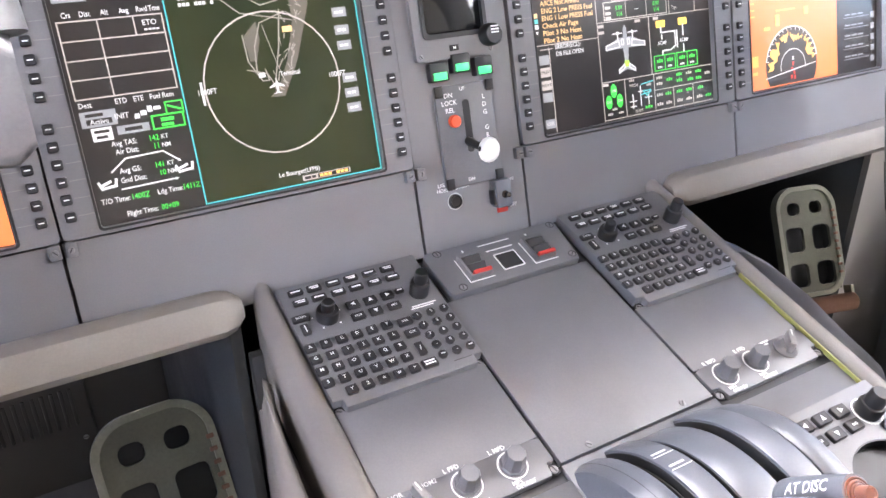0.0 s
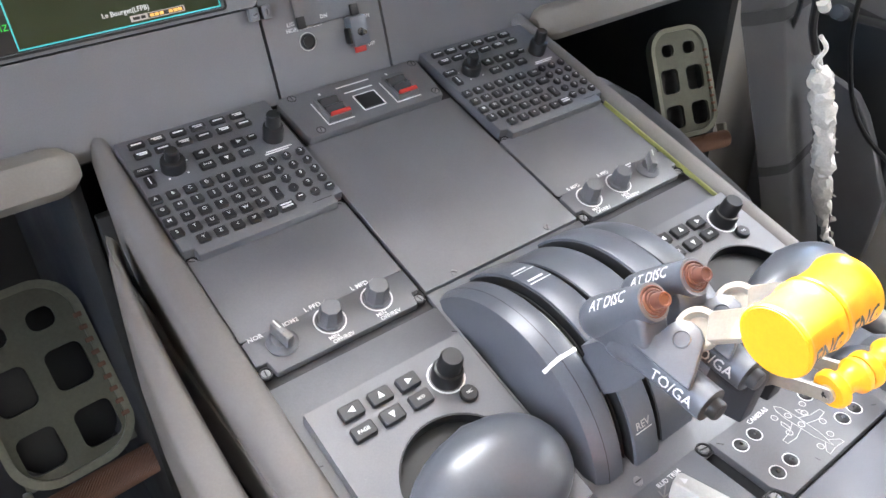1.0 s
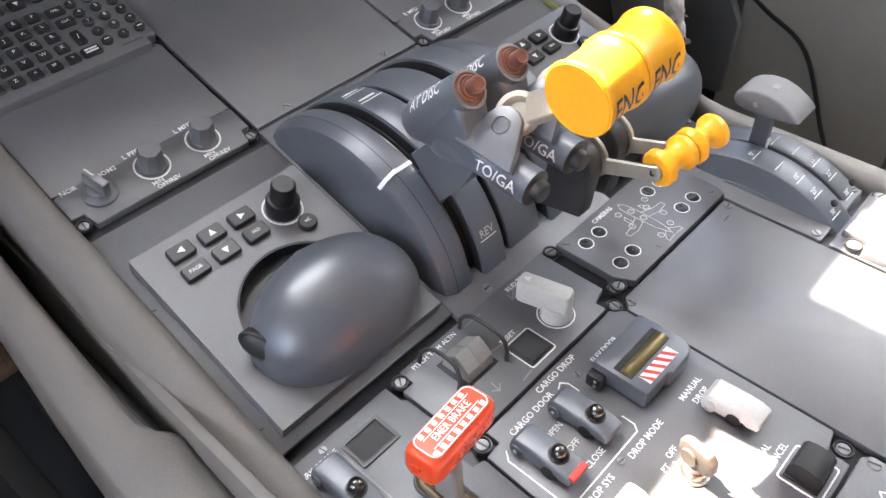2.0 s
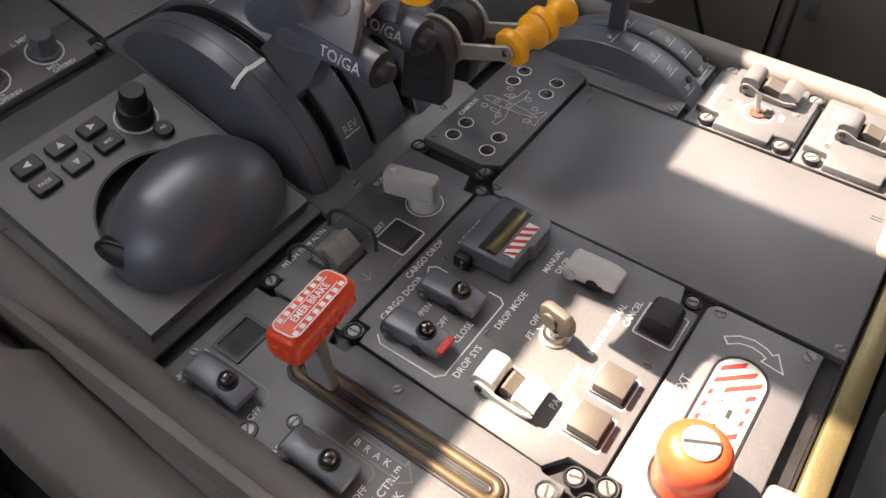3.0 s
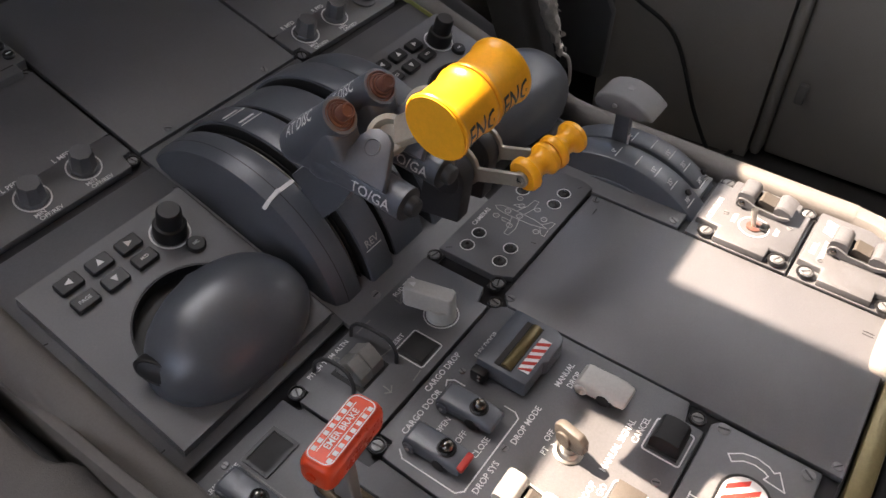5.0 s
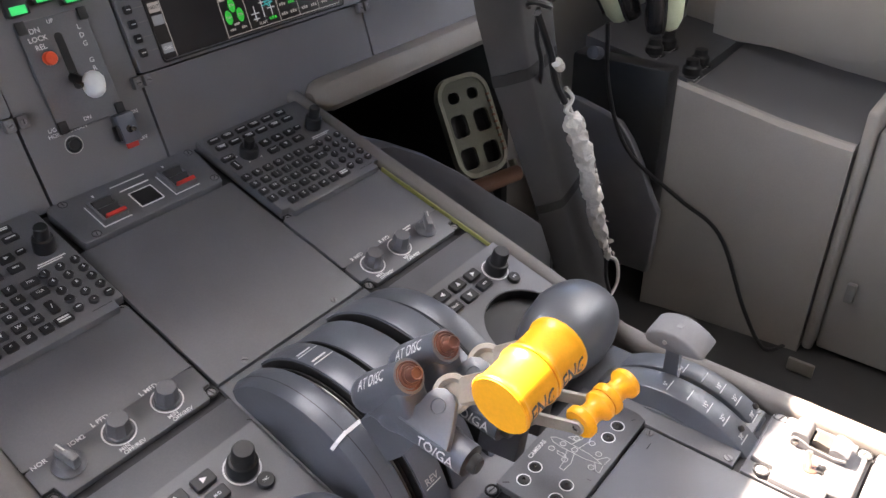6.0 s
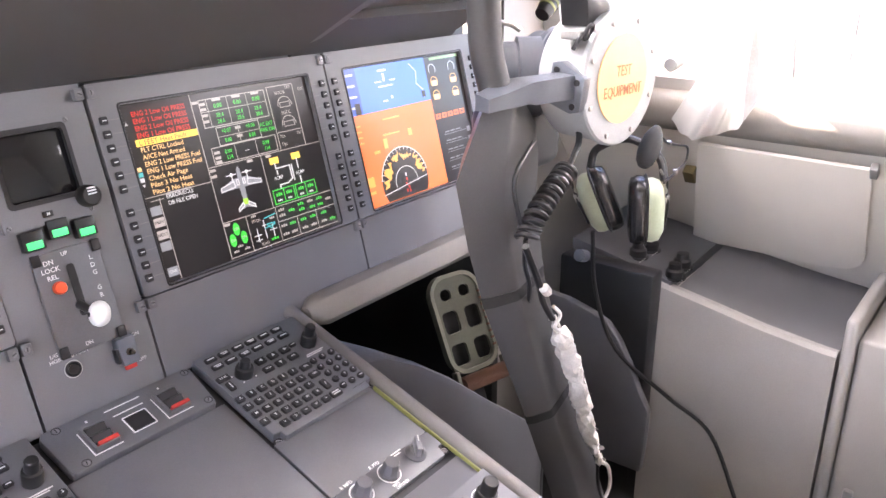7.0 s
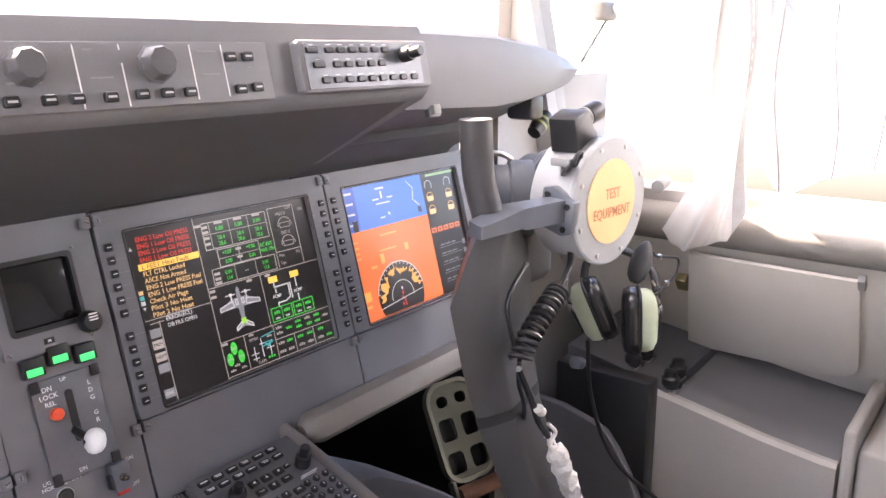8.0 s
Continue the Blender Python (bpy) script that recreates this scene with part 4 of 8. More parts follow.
for v in (60, 74, 88, 118, 132, 148, 164):
    fill(d2, 236, 250, v, v + 8.5, d_grey, SZ + 0.2, "soft_key_box")
    bars([(238.5, 242, v + 3, v + 5.4), (243, 247, v + 3, v + 5.4)], d2, SZ + 0.35, d_white, "soft_key_label")
fill(d2, 180, 228, 4, 9, d_page, SZ + 0.15, "status_box")
bars([(182, 188, 5.2, 7.8), (189, 193, 5.2, 7.8)], d2, SZ + 0.3, d_black, "status_text")
fill(d2, 195, 227, 4.6, 8.4, d_black, SZ + 0.3, "status_window")
bars([(197 + 4.2 * k, 200.4 + 4.2 * k, 5.2, 7.8) for k in range(7) if k != 3], d2, SZ + 0.45, d_amber, "status_text")
words_at(d2, "Le Bourget(LFPB)", 178, 13.5, 4.4, d_white, 0.95)
bars([(100 + 3.4 * j, 102.6 + 3.4 * j, 170 + 5 * k, 172.8 + 5 * k) for k in range(4) for j in range(9 - k) if (j + k) % 4 != 3], d2, SZ + 0.25, d_white, "map_note")
for line in [[(4, 105 + 15.3 * k), (85, 105 + 15.3 * k)] for k in range(5)] + [[(4, 105), (4, 166)], [(85, 105), (85, 166)], [(34, 105), (34, 166)], [(62, 151), (62, 166)]]:
    line_marks([line], 1.1, d2, SZ + 0.2, d_page, "table_grid")
for x, words in ((12, "Crs"), (26, "Dist"), (41, "Alt"), (56, "Avg"), (70, "Rwd"), (80, "Tme")):
    words_at(d2, words, x, 171, 4.6, d_white, 0.8)
words_at(d2, "ETO", 74, 160, 4.6, d_white)
bars([(69 + 3.2 * j, 71.4 + 3.2 * j, 154, 155.4) for j in range(4)], d2, SZ + 0.25, d_white, "readout")
fill(d2, 4, 30, 181, 189, d_grey, SZ + 0.05, "soft_key_box")
words_at(d2, "Active", 17, 185, 4.6, d_white)
fill(d2, 40, 70, 183, 189, d_grey, SZ + 0.05, "soft_key_box")
for x, words in ((10, "Dest"), (38, "ETD"), (52, "ETE"), (71, "Fuel Rem")):
    words_at(d2, words, x, 100, 4.6, d_white, 0.85)
fill(d2, 4, 32, 82, 95, d_grey, SZ + 0.05, "soft_key_box")
fill(d2, 8, 28, 84, 88.5, d_black, SZ + 0.15, "soft_key_window")
bars([(8, 22, 90.4, 93)], d2, SZ + 0.2, d_black, "soft_key_label")
words_at(d2, "Active", 18, 86, 4.2, d_white)
fill(d2, 10, 26, 70, 81, d_white, SZ + 0.05, "soft_key_box")
bars([(12, 24, 76.6, 79), (13, 22, 72, 74.4)], d2, SZ + 0.2, d_black, "soft_key_label")
words_at(d2, "INIT", 36, 88, 4.6, d_white)
fill(d2, 30, 56, 73, 80, d_grey, SZ + 0.05, "soft_key_box")
bars([(36, 50, 75, 78)], d2, SZ + 0.2, d_black, "soft_key_label")
bars([(46, 50, 84, 88), (51, 56, 86, 90), (57, 61, 88, 93), (62, 68, 89, 92)], d2, SZ + 0.25, d_white, "phase_symbol")
outline(d2, 59, 85, 73, 84, d_green, 1.4)
outline(d2, 72, 86, 84, 94, d_green, 1.2)
line_marks([[(74, 91), (84, 87)]], 1.6, d2, SZ + 0.25, d_green, "phase_symbol")
bars([(66, 77, 78.6, 81.6), (66, 76, 74.4, 77)], d2, SZ + 0.25, d_green, "phase_label")
for words, x, y in (("Avg TAS:", 33, 66), ("Air Dist:", 34, 59), ("Avg GS:", 33, 43), ("Gnd Dist:", 34, 35), ("T/O Time:", 16, 20), ("Ldg Time:", 61, 20), ("Flight Time:", 35, 6.5)):
    words_at(d2, words, x, y, 4.7, d_white, 0.86)
for words, x, y in (("142", 57, 66), ("11", 58, 59), ("141", 57, 43), ("10", 58, 36), ("1400Z", 36, 20), ("1411Z", 79, 20), ("00+09", 58, 6.5)):
    words_at(d2, words, x, y, 5, d_green, 0.86)
for words, x, y in (("KT", 66, 66), ("NM", 66, 59), ("KT", 66, 43), ("NM", 66, 36)):
    words_at(d2, words, x, y, 4, d_white, 0.9)
line_marks([[(31, 53), (62, 54), (74, 44)], [(23, 28), (68, 29)]], 1.3, d2, SZ + 0.25, d_white, "profile_line")
for k in range(6):
    line_marks([[(18 + 2.2 * k, 43.5 + 1.6 * k), (19.2 + 2.2 * k, 44.4 + 1.6 * k)]], 1.3, d2, SZ + 0.25, d_white, "profile_dash")
for px, py, ang in ((74, 44, -40), (69, 29, 0)):
    arrow(px, py, ang, 2.6, d2, SZ + 0.25, d_white)
for x, y in ((6, 33), (70, 36)):
    line_marks([[(x, y + 3), (x + 2, y - 2), (x + 13, y - 1), (x + 14, y + 4)], [(x + 3, y + 1), (x + 9, y + 3)]], 2.2, d2, SZ + 0.25, d_white, "aircraft_symbol")

# crew alerting and systems display
d3 = display_unit(230, "display unit showing crew alerts and engine and fuel pages")
fill(d3, 0, 262, 0, 197, d_black, SZ - 0.2, "screen_background")
alerts = [("ENG 2 Low Oil PRESS", d_red), ("ENG 1 Low Oil PRESS", d_red), ("ENG 2 Low Oil PRESS", d_red), ("ENG 1 Low Oil PRESS", d_red), ("L FEET Heat Fault", d_brown), ("FLT CTRL Locked", d_alert), ("A/ICE Not Armed", d_alert), ("ENG 2 Low PRESS Fuel", d_alert), ("ENG 1 Low PRESS Fuel", d_alert), ("Check Air Page", d_alert), ("Pilot 3 No Heat", d_alert), ("Pilot 2 No Heat", d_alert)]
fill(d3, 10, 87, 150.6, 158, d_yellow, SZ + 0.1, "highlighted_alert")
for k, (words, mat) in enumerate(alerts):
    line = words_at(d3, words, 13.5, 185 - 7.75 * k, 5.6, mat, 1.0, "LEFT")
    width = max(v.co.x for v in line.data.vertices) - min(v.co.x for v in line.data.vertices)
    line.scale.x *= 0.00345 * len(words) / width
bars([(30, 60, 94.6, 96.6)], d3, SZ + 0.12, d_grey, "page_label")
words_at(d3, "ERROR(ECL):", 45, 92, 4.8, d_white, 0.95)
words_at(d3, "DB FILE OPEN", 47, 84.5, 4.8, d_white, 0.95)
arrow(5.5, 176, 90, 3.8, d3, SZ + 0.2, d_white)
arrow(6, 109, -90, 3.4, d3, SZ + 0.2, d_white)
for v, mat in ((124.6, d_alert), (118.8, d_cyan), (113, d_white)):
    fill(d3, 3.4, 8.4, v, v + 4.6, mat, SZ + 0.2, "status_block")
for line in ([(0, 95.5), (88, 95.5)], [(88, 0), (88, 196)], [(19, 0), (19, 92)], [(8, 91), (24, 91)]):
    line_marks([line], 0.9, d3, SZ + 0.2, d_page, "page_line")
for v, words in ((75, ""), (62, "PREV"), (48, "NEXT"), (35, ""), (6, "CHK")):
    fill(d3, 5, 18, v, v + 10, d_grey if not words or v < 10 else d_page, SZ + 0.2, "soft_key_box")
    if words:
        words_at(d3, words, 11.5, v + 5, 3.6, d_black if v > 10 else d_white)
for line in ([(88, 111), (262, 111)], [(88, 45), (262, 45)], [(164, 111), (164, 45)], [(121, 45), (121, 2)], [(166, 45), (166, 2)], [(88, 2), (262, 2)], [(197, 111), (197, 190)], [(238, 111), (238, 190)], [(197, 190), (238, 190)], [(197, 133), (238, 133)], [(166, 26), (262, 26)], [(196, 26), (196, 2)], [(228, 26), (228, 2)]):
    line_marks([line], 0.9, d3, SZ + 0.2, d_page, "page_line")
for x0, x1, y0, y1 in ((98, 192, 156, 188), (112, 173, 133, 154), (99, 193, 113, 132)):
    outline(d3, x0, x1, y0, y1, d_page, 1.0)
for line in ([(108, 156), (108, 188)], [(136, 156), (136, 188)], [(164, 156), (164, 188)], [(98, 174), (192, 174)], [(142, 133), (142, 154)], [(112, 143), (173, 143)], [(131, 113), (131, 132)], [(162, 113), (162, 132)]):
    line_marks([line], 0.7, d3, SZ + 0.2, d_page, "page_line")
for x in (122, 150, 178):
    fill(d3, x - 6, x + 6, 184.6, 187.4, d_page, SZ + 0.15, "page_label")
    words_at(d3, "0.00", x, 179, 5.2, d_green, 0.95)
    words_at(d3, "28.4", x, 168, 5, d_green, 0.9)
    words_at(d3, "28.6", x, 161, 5, d_green, 0.9)
for x, y in ((102, 183), (102, 177), (102, 170), (102, 163), (142, 150), (142, 140), (105, 126), (105, 120), (105, 115), (93, 186), (147, 108), (175, 108), (93, 107), (93, 100), (93, 42)):
    fill(d3, x - 4, x + 4, y - 1.6, y + 1.6, d_page, SZ + 0.15, "page_label")
for words, x, y in (("+0.07", 125, 149), ("+0.06", 160, 149), ("0.00", 125, 138), ("0.00", 160, 138), ("AC EXT", 184, 147), ("PWR ON", 184, 140), ("0.W", 121, 125), ("114", 121, 118), ("0.W", 177, 125), ("114", 177, 118)):
    words_at(d3, words, x, y, 5, d_green, 0.85)
words_at(d3, "---", 147, 122, 5, d_white)
for y in (165, 141):
    line_marks([[(220 + 11 * math.cos(radians(a)), y + 11 * math.sin(radians(a))) for a in range(0, 181, 12)] + [(209, y)]], 0.9, d3, SZ + 0.2, d_page, "gauge")
    outline(d3, 212, 228, y - 2, y + 4, d_page, 0.8)
for words, x, y in (("NGG %", 216, 181), ("EGT C", 219, 156), ("Pos.", 205, 128), ("Tqs.", 205, 118), ("PU", 232, 128), ("DN", 250, 182), ("OFF", 230, 187)):
    words_at(d3, words, x, y, 4.2, d_page, 0.9)
# aircraft synoptic
plan = [(127, 106), (129.5, 102), (130, 92), (137, 92), (156, 84), (157, 80), (131, 80), (129.5, 62), (139, 56), (139, 52.5), (127, 56), (115, 52.5), (115, 56), (124.5, 62), (123, 80), (97, 80), (98, 84), (117, 92), (124, 92), (124.5, 102)]
part("aircraft_plan", prism(plan, SZ, SZ + 0.15, 0), d_grey, d3, smooth=0)
for q in (-1, 1):
    for line in ([(127 + q * 9, 82), (127 + q * 29, 80), (127 + q * 29, 84.5), (127 + q * 10, 89), (127 + q * 9, 82)], [(127 + q * 11, 88), (127 + q * 11, 98)], [(127 + q * 5, 97), (127 + q * 18, 97)], [(127 + q * 3, 58), (127 + q * 12, 53), (127 + q * 12, 56.5), (127 + q * 4, 62), (127 + q * 3, 58)], [(127 + q * 3, 84), (127 + q * 6, 84), (127 + q * 6, 90), (127 + q * 3, 90), (127 + q * 3, 84)]):
        line_marks([line], 1.3, d3, SZ + 0.3, d_white, "tank_outline")
    part("propeller_hub", lathe([(2.2, SZ + 0.2), (2.2, SZ + 0.35), (0, SZ + 0.35)], 14, Matrix.Translation((127 + q * 11, 97, 0))), d_white, d3, smooth=0)
fill(d3, 123.5, 130.5, 59, 66, glow((0.42, 0.85, 0.08), 0.5 * LIT), SZ + 0.3, "tank_block")
for x in (182, 217):
    fill(d3, x - 7, x + 7, 97, 105, d_yellow, SZ + 0.2, "generator_block")
    words_at(d3, "ACMP", x + 1, 79, 4.6, d_white, 0.85)
for line in ([(182, 97), (182, 91), (204, 91), (204, 74), (196, 70), (183, 70), (183, 66)], [(207, 91), (207, 72)], [(183, 84), (183, 88)], [(217, 97), (217, 85)], [(217, 74), (217, 66)]):
    line_marks([line], 1.7, d3, SZ + 0.2, d_white, "bus_line")
for x0 in (169, 205):
    outline(d3, x0, x0 + 33, 48, 65, d_green, 1.2)
    line_marks([[(x0 + 16.5, 49), (x0 + 16.5, 64)]], 1.0, d3, SZ + 0.25, d_green, "outline")
    for dx in (4, 20):
        digits(d3, x0 + dx, 57, d_green, 10, 4.4)
        digits(d3, x0 + dx + 1, 50.5, d_white, 7, 2.6)
for x, y in ((104, 34), (96, 22), (112, 22)):
    part("gear_symbol", lathe([(5.6, SZ), (5.6, SZ + 0.2), (0, SZ + 0.2)], 20, Matrix.Translation((x, y, 0)) @ Matrix.Diagonal((0.82, 1.4, 1, 1))), d_green, d3, smooth=0)
    words_at(d3, "DN", x, y, 3.4, d_page)
for words, x, y in (("PITCH", 134, 36), ("FLAPS", 140, 6)):
    words_at(d3, words, x, y, 3.8, d_page, 0.9)
for line in ([(132, 10), (132, 26)], [(127, 18), (137, 18)], [(128, 12), (136, 12)], [(144, 12), (144, 34)], [(141, 28), (147, 28)], [(156, 12), (156, 26)], [(151, 20), (161, 20)]):
    line_marks([line], 1.2, d3, SZ + 0.2, d_white, "trim_scale")
for line in ([(146, 36), (164, 38)], [(144, 24), (160, 26)], [(148, 28), (154, 22), (160, 28), (148, 28)]):
    line_marks([line], 1.2, d3, SZ + 0.25, d_cyan, "flap_symbol")
digits(d3, 150, 7, d_green, 12, 3.4)
for x, y in ((100, 12), (93, 7), (109, 7), (128, 41), (154, 33)):
    digits(d3, x, y, d_page, 8, 2.8)
for x, y, mat in ((170, 40, d_page), (170, 33, d_page), (186, 36, d_green), (202, 40, d_green), (202, 33, d_green), (218, 40, d_page), (220, 32, d_green), (234, 40, d_green), (234, 32, d_green), (249, 36, d_page), (169, 20, d_page), (183, 20, d_green), (201, 20, d_green), (217, 20, d_green), (236, 20, d_green), (169, 9, d_page), (183, 9, d_page), (201, 9, d_page), (216, 9, d_page), (234, 9, d_page), (249, 9, d_green)):
    digits(d3, x, y - 1.8, mat, 10, 3.6)

# primary flight display of the right seat
d4 = display_unit(557, "display unit showing the blue and orange attitude picture")
fill(d4, 0, 262, 0, 197, d_black, SZ - 0.2, "screen_background")
fill(d4, 1, 175, 132, 196, d_blue, SZ, "sky_field")
fill(d4, 1, 175, 1, 132, d_orange, SZ, "ground_field")
fill(d4, 1, 26, 134, 196, glow((0.04, 0.12, 0.5), 0.5 * LIT), SZ + 0.1, "speed_tape")
bars([(6, 20, 186 - 15 * k, 189 - 15 * k) for k in range(4)] + [(70, 88, 186, 189), (78, 82, 172, 183), (66, 96, 164, 166), (60, 74, 171, 173), (92, 104, 171, 173), (88, 92, 146, 150), (70, 80, 143, 145)], d4, SZ + 0.25, d_white, "scale_mark")
line_marks([[(140, 190), (152, 178), (148, 160), (160, 150), (160, 138)]], 1.2, d4, SZ + 0.25, d_white, "flight_path")
bars([(12, 22, 132, 148), (156, 164, 138, 148)], d4, SZ + 0.3, d_black, "tape_window")
bars([(4, 14, 116 - 8 * k, 118 - 8 * k) for k in range(4)] + [(60, 96, 118, 120), (54, 90, 96, 98), (108, 116, 88, 98), (52, 60, 78, 92), (30, 42, 74, 78), (4, 18, 30, 44), (4, 16, 20, 24)], d4, SZ + 0.25, d_amber, "scale_mark")
rose = [(82 + 50 * math.cos(radians(a)), 26 + 49 * math.sin(radians(a))) for a in range(-30, 211, 8)]
part("compass_card", prism([(x, max(y, 2)) for x, y in rose], SZ + 0.05, SZ + 0.25, 0), d_black, d4, smooth=0)
line_marks([[(x, max(y, 2)) for x, y in rose[5:26]]], 1.6, d4, SZ + 0.4, d_white, "compass_arc")
line_marks([[(82 + 46 * math.cos(radians(a)), 26 + 45 * math.sin(radians(a))), (82 + 49.5 * math.cos(radians(a)), 26 + 48.5 * math.sin(radians(a)))] for a in range(10, 171, 10)], 1.0, d4, SZ + 0.4, d_white, "compass_ticks")
rng = random.Random(11)
for q_from, q_to, low, high in ((186, 128, 25, 47), (122, 98, 30, 45), (94, 58, 27, 42), (52, 6, 30, 48)):
    qs = [q_from + (q_to - q_from) * k / 9 for k in range(10)]
    inner = [(low + rng.uniform(0, 9) + 8 * abs(k / 4.5 - 1) ** 2, q) for k, q in enumerate(qs)]
    outer = [(max(high - rng.uniform(0, 12) * (k % 2 + 0.3), low + 10), q) for k, q in enumerate(qs)]
    pts = [(82 + r * math.cos(radians(q)), max(3.0, 26 + r * math.sin(radians(q)))) for r, q in inner + outer[::-1]]
    part("terrain", prism(pts, SZ + 0.2, SZ + 0.36, 0), d_amber, d4, smooth=0)
line_marks([[(84 + 24 * math.cos(radians(a)), 24 + 22 * math.sin(radians(a))) for a in range(-10, 191, 10)]], 1.2, d4, SZ + 0.42, d_white, "inner_arc")
line_marks([[(32, 13), (129, 24)]], 1.3, d4, SZ + 0.45, d_white, "bearing_line")
for dx, dy in ((0, 34), (0, 27), (-2, 20), (2, 15), (-3, 10), (3, 9)):
    fill(d4, 84 + dx - 1.6, 84 + dx + 1.6, dy - 2.4, dy + 2.4, d_red if dy < 30 else d_white, SZ + 0.46, "own_ship")
bars([(188, 258, 190, 194)], d4, SZ + 0.2, glow((0.3, 0.5, 0.2), 0.5 * LIT), "header")
for x in (190, 238):
    for y in (176, 157, 136):
        line_marks([[(x + 8 * math.cos(radians(a)), y + 8 * math.sin(radians(a))) for a in range(-30, 211, 20)]], 1.0, d4, SZ + 0.25, d_white if y > 160 else d_amber, "gauge_arc")
        if y < 160:
            bars([(x - 7, x + 7, y - 6, y + 2)], d4, SZ + 0.3, d_alert, "gauge_value")
for k in range(5):
    fill(d4, 178 + 15 * k, 190 + 15 * k, 100, 108, d_orange, SZ + 0.2, "status_row")
    bars([(181 + 15 * k, 187 + 15 * k, 102, 106)], d4, SZ + 0.3, d_brown, "status_value")
line_marks([[(190, 74 - 14 * k), (244, 74 - 14 * k)] for k in range(5)], 0.8, d4, SZ + 0.2, d_grey, "list_line")
bars([(192 + 14 * j, 203 + 14 * j, 77 - 14 * k, 79 - 14 * k) for k in range(5) for j in range(3)], d4, SZ + 0.25, d_grey, "list_text")
bars([(248, 256, 70 - 15 * k, 78 - 15 * k) for k in range(5)], d4, SZ + 0.25, d_grey, "soft_key_box")

# primary flight display of the left seat
d1 = display_unit(-554, "display unit showing an orange attitude picture")
fill(d1, 0, 262, 0, 197, d_black, SZ - 0.2, "screen_background")
fill(d1, 78, 261, 134, 196, d_blue, SZ, "sky_field")
fill(d1, 78, 261, 1, 134, d_orange, SZ, "ground_field")

# ---- middle of the panel ----
sb = thing("standby_display", at(MP, -1, 356), "small dark standby display in a grey frame", "display")
part("frame", frame_plate(rrect(-46, 45, -52, 48, 3, 3), rrect(-34, 36, -30, 40, 5, 3), -3, 6), DASH, sb)
part("inner_frame", frame_plate(rrect(-36, 38, -32, 42, 5, 3), rrect(-32, 34, -27, 37, 4, 3), -2, 7.5), BLACK, sb)
part("screen", box(-34, 36, -30, 40, -2, 2, 0.3), GLASSBLK, sb, "dark unlit glass")
rotary(sb, 38, -34, 6, 11, 14, BLACK, "knob", waist=[(11, 0), (11.5, 3), (10.5, 12), (9, 14), (0, 14)])
bars([(34, 43, -33 + 3 * k, -31.6 + 3 * k) for k in range(3)], sb, 20.2, name="knob_legend")
part("button", box(-8, 2, -45, -39, 5, 7.5, 0.8), BLACK, sb)
legend("M", -3, -42, 7.7, 3.2, sb)
for x, y in ((-41, -47), (40, -47), (-41, 43), (40, 43)):
    screw(sb, x, y, 5.6, 2.6, False)

gl = glow((0.04, 0.85, 0.2), 0.8 * LIT)
for x, v in ((-25, 287), (1, 293), (27, 287)):
    lamp = thing("gear_indicator_light", at(MP, x, v), "black indicator with a glowing green window", "indicator light", "landing gear lights")
    part("housing", box(-10.5, 10.5, -4, 15, -2, 9, 1.6), BLACK, lamp)
    part("window", box(-7.6, 7.6, -2.4, 5, 8.4, 9.8, 0.8), gl, lamp, "lit green window")

gp = thing("landing_gear_lever_unit", at(MP, 2, 226), "dark grey landing gear unit with a white wheel-shaped lever knob", "gear lever")
part("plate", prism(rrect(-34, 34, -52, 52, 3, 3), -2, 4, 1.2), GREY2, gp)
part("slot", prism(rrect(-4, 4, -18, 36, 3.5, 4), 3.6, 4.3, 0), BLACK, gp)
part("lever", tube([(-2, -6, 2), (-3, -10, 22), (-4, -12, 42)], [4.5, 4.2, 3.4], 12), BLACK, gp)
part("lever_knob", lathe([(0, -9.4), (3.4, -9.4), (7.4, -8.4), (10.8, -5.8), (12.4, -2.4), (12.6, 1), (11.4, 4.8), (8.4, 7.8), (4, 9.2), (0, 9.4)], 32, Matrix.Translation((-3, -14, 44)) @ Euler((0, radians(82), radians(-16))).to_matrix().to_4x4()), WHITEP, gp, "white wheel-shaped knob")
part("knob_hub", lathe([(2.4, 0), (2.4, 1), (0, 1.2)], 14, Matrix.Translation((-12.4, -11.6, 43)) @ Euler((0, radians(-98), radians(-16))).to_matrix().to_4x4()), BLACK, gp)
part("release_button", lathe([(6.5, 3), (6.5, 8), (5.5, 9.5), (0, 9.8)], 20, Matrix.Translation((-16, 16, 0))), KNOBRED, gp, "red release button")
for k, words in enumerate(("DN", "LOCK", "REL")):
    legend(words, -19, 42 - 7.5 * k, 4.2, 5, gp)
legend("UP", -2, 47, 4.2, 4, gp)
legend("DN", -4, -46, 4.2, 4, gp)
for k, ch in enumerate("LDG GR"):
    if ch != " ":
        legend(ch, 22, 36 - 8 * k, 4.2, 5, gp)
for x, y in ((-30, 47), (30, 47), (-30, -47), (30, -47)):
    part("corner_fastener", box(x - 4.5, x + 4.5, y - 6, y + 6, 3, 7, 1.2), BLACK, gp)

jk = thing("horn_cutout_jack", at(MP, -23, 160), "black push button in a white ring under horn cutout lettering", "button")
ring_mark(0, 0, 8.6, 0.8, jk, 0.2, PALE)
part("button", lathe([(7.6, -1), (7.6, 2), (6, 3), (5.2, 2), (0, 2)], 24), BLACK, jk)
legend("L/G WARNING", 0, 19, 0.2, 4, jk)
legend("HORN CUTOUT", 0, 13.5, 0.2, 4, jk)
gs = thing("guarded_toggle_switch", at(MP, 30, 158), "grey guarded toggle switch with a red off mark", "switch")
part("guard", box(-10, 10, -14, 16, -1, 14, 3), SLATE, gs)
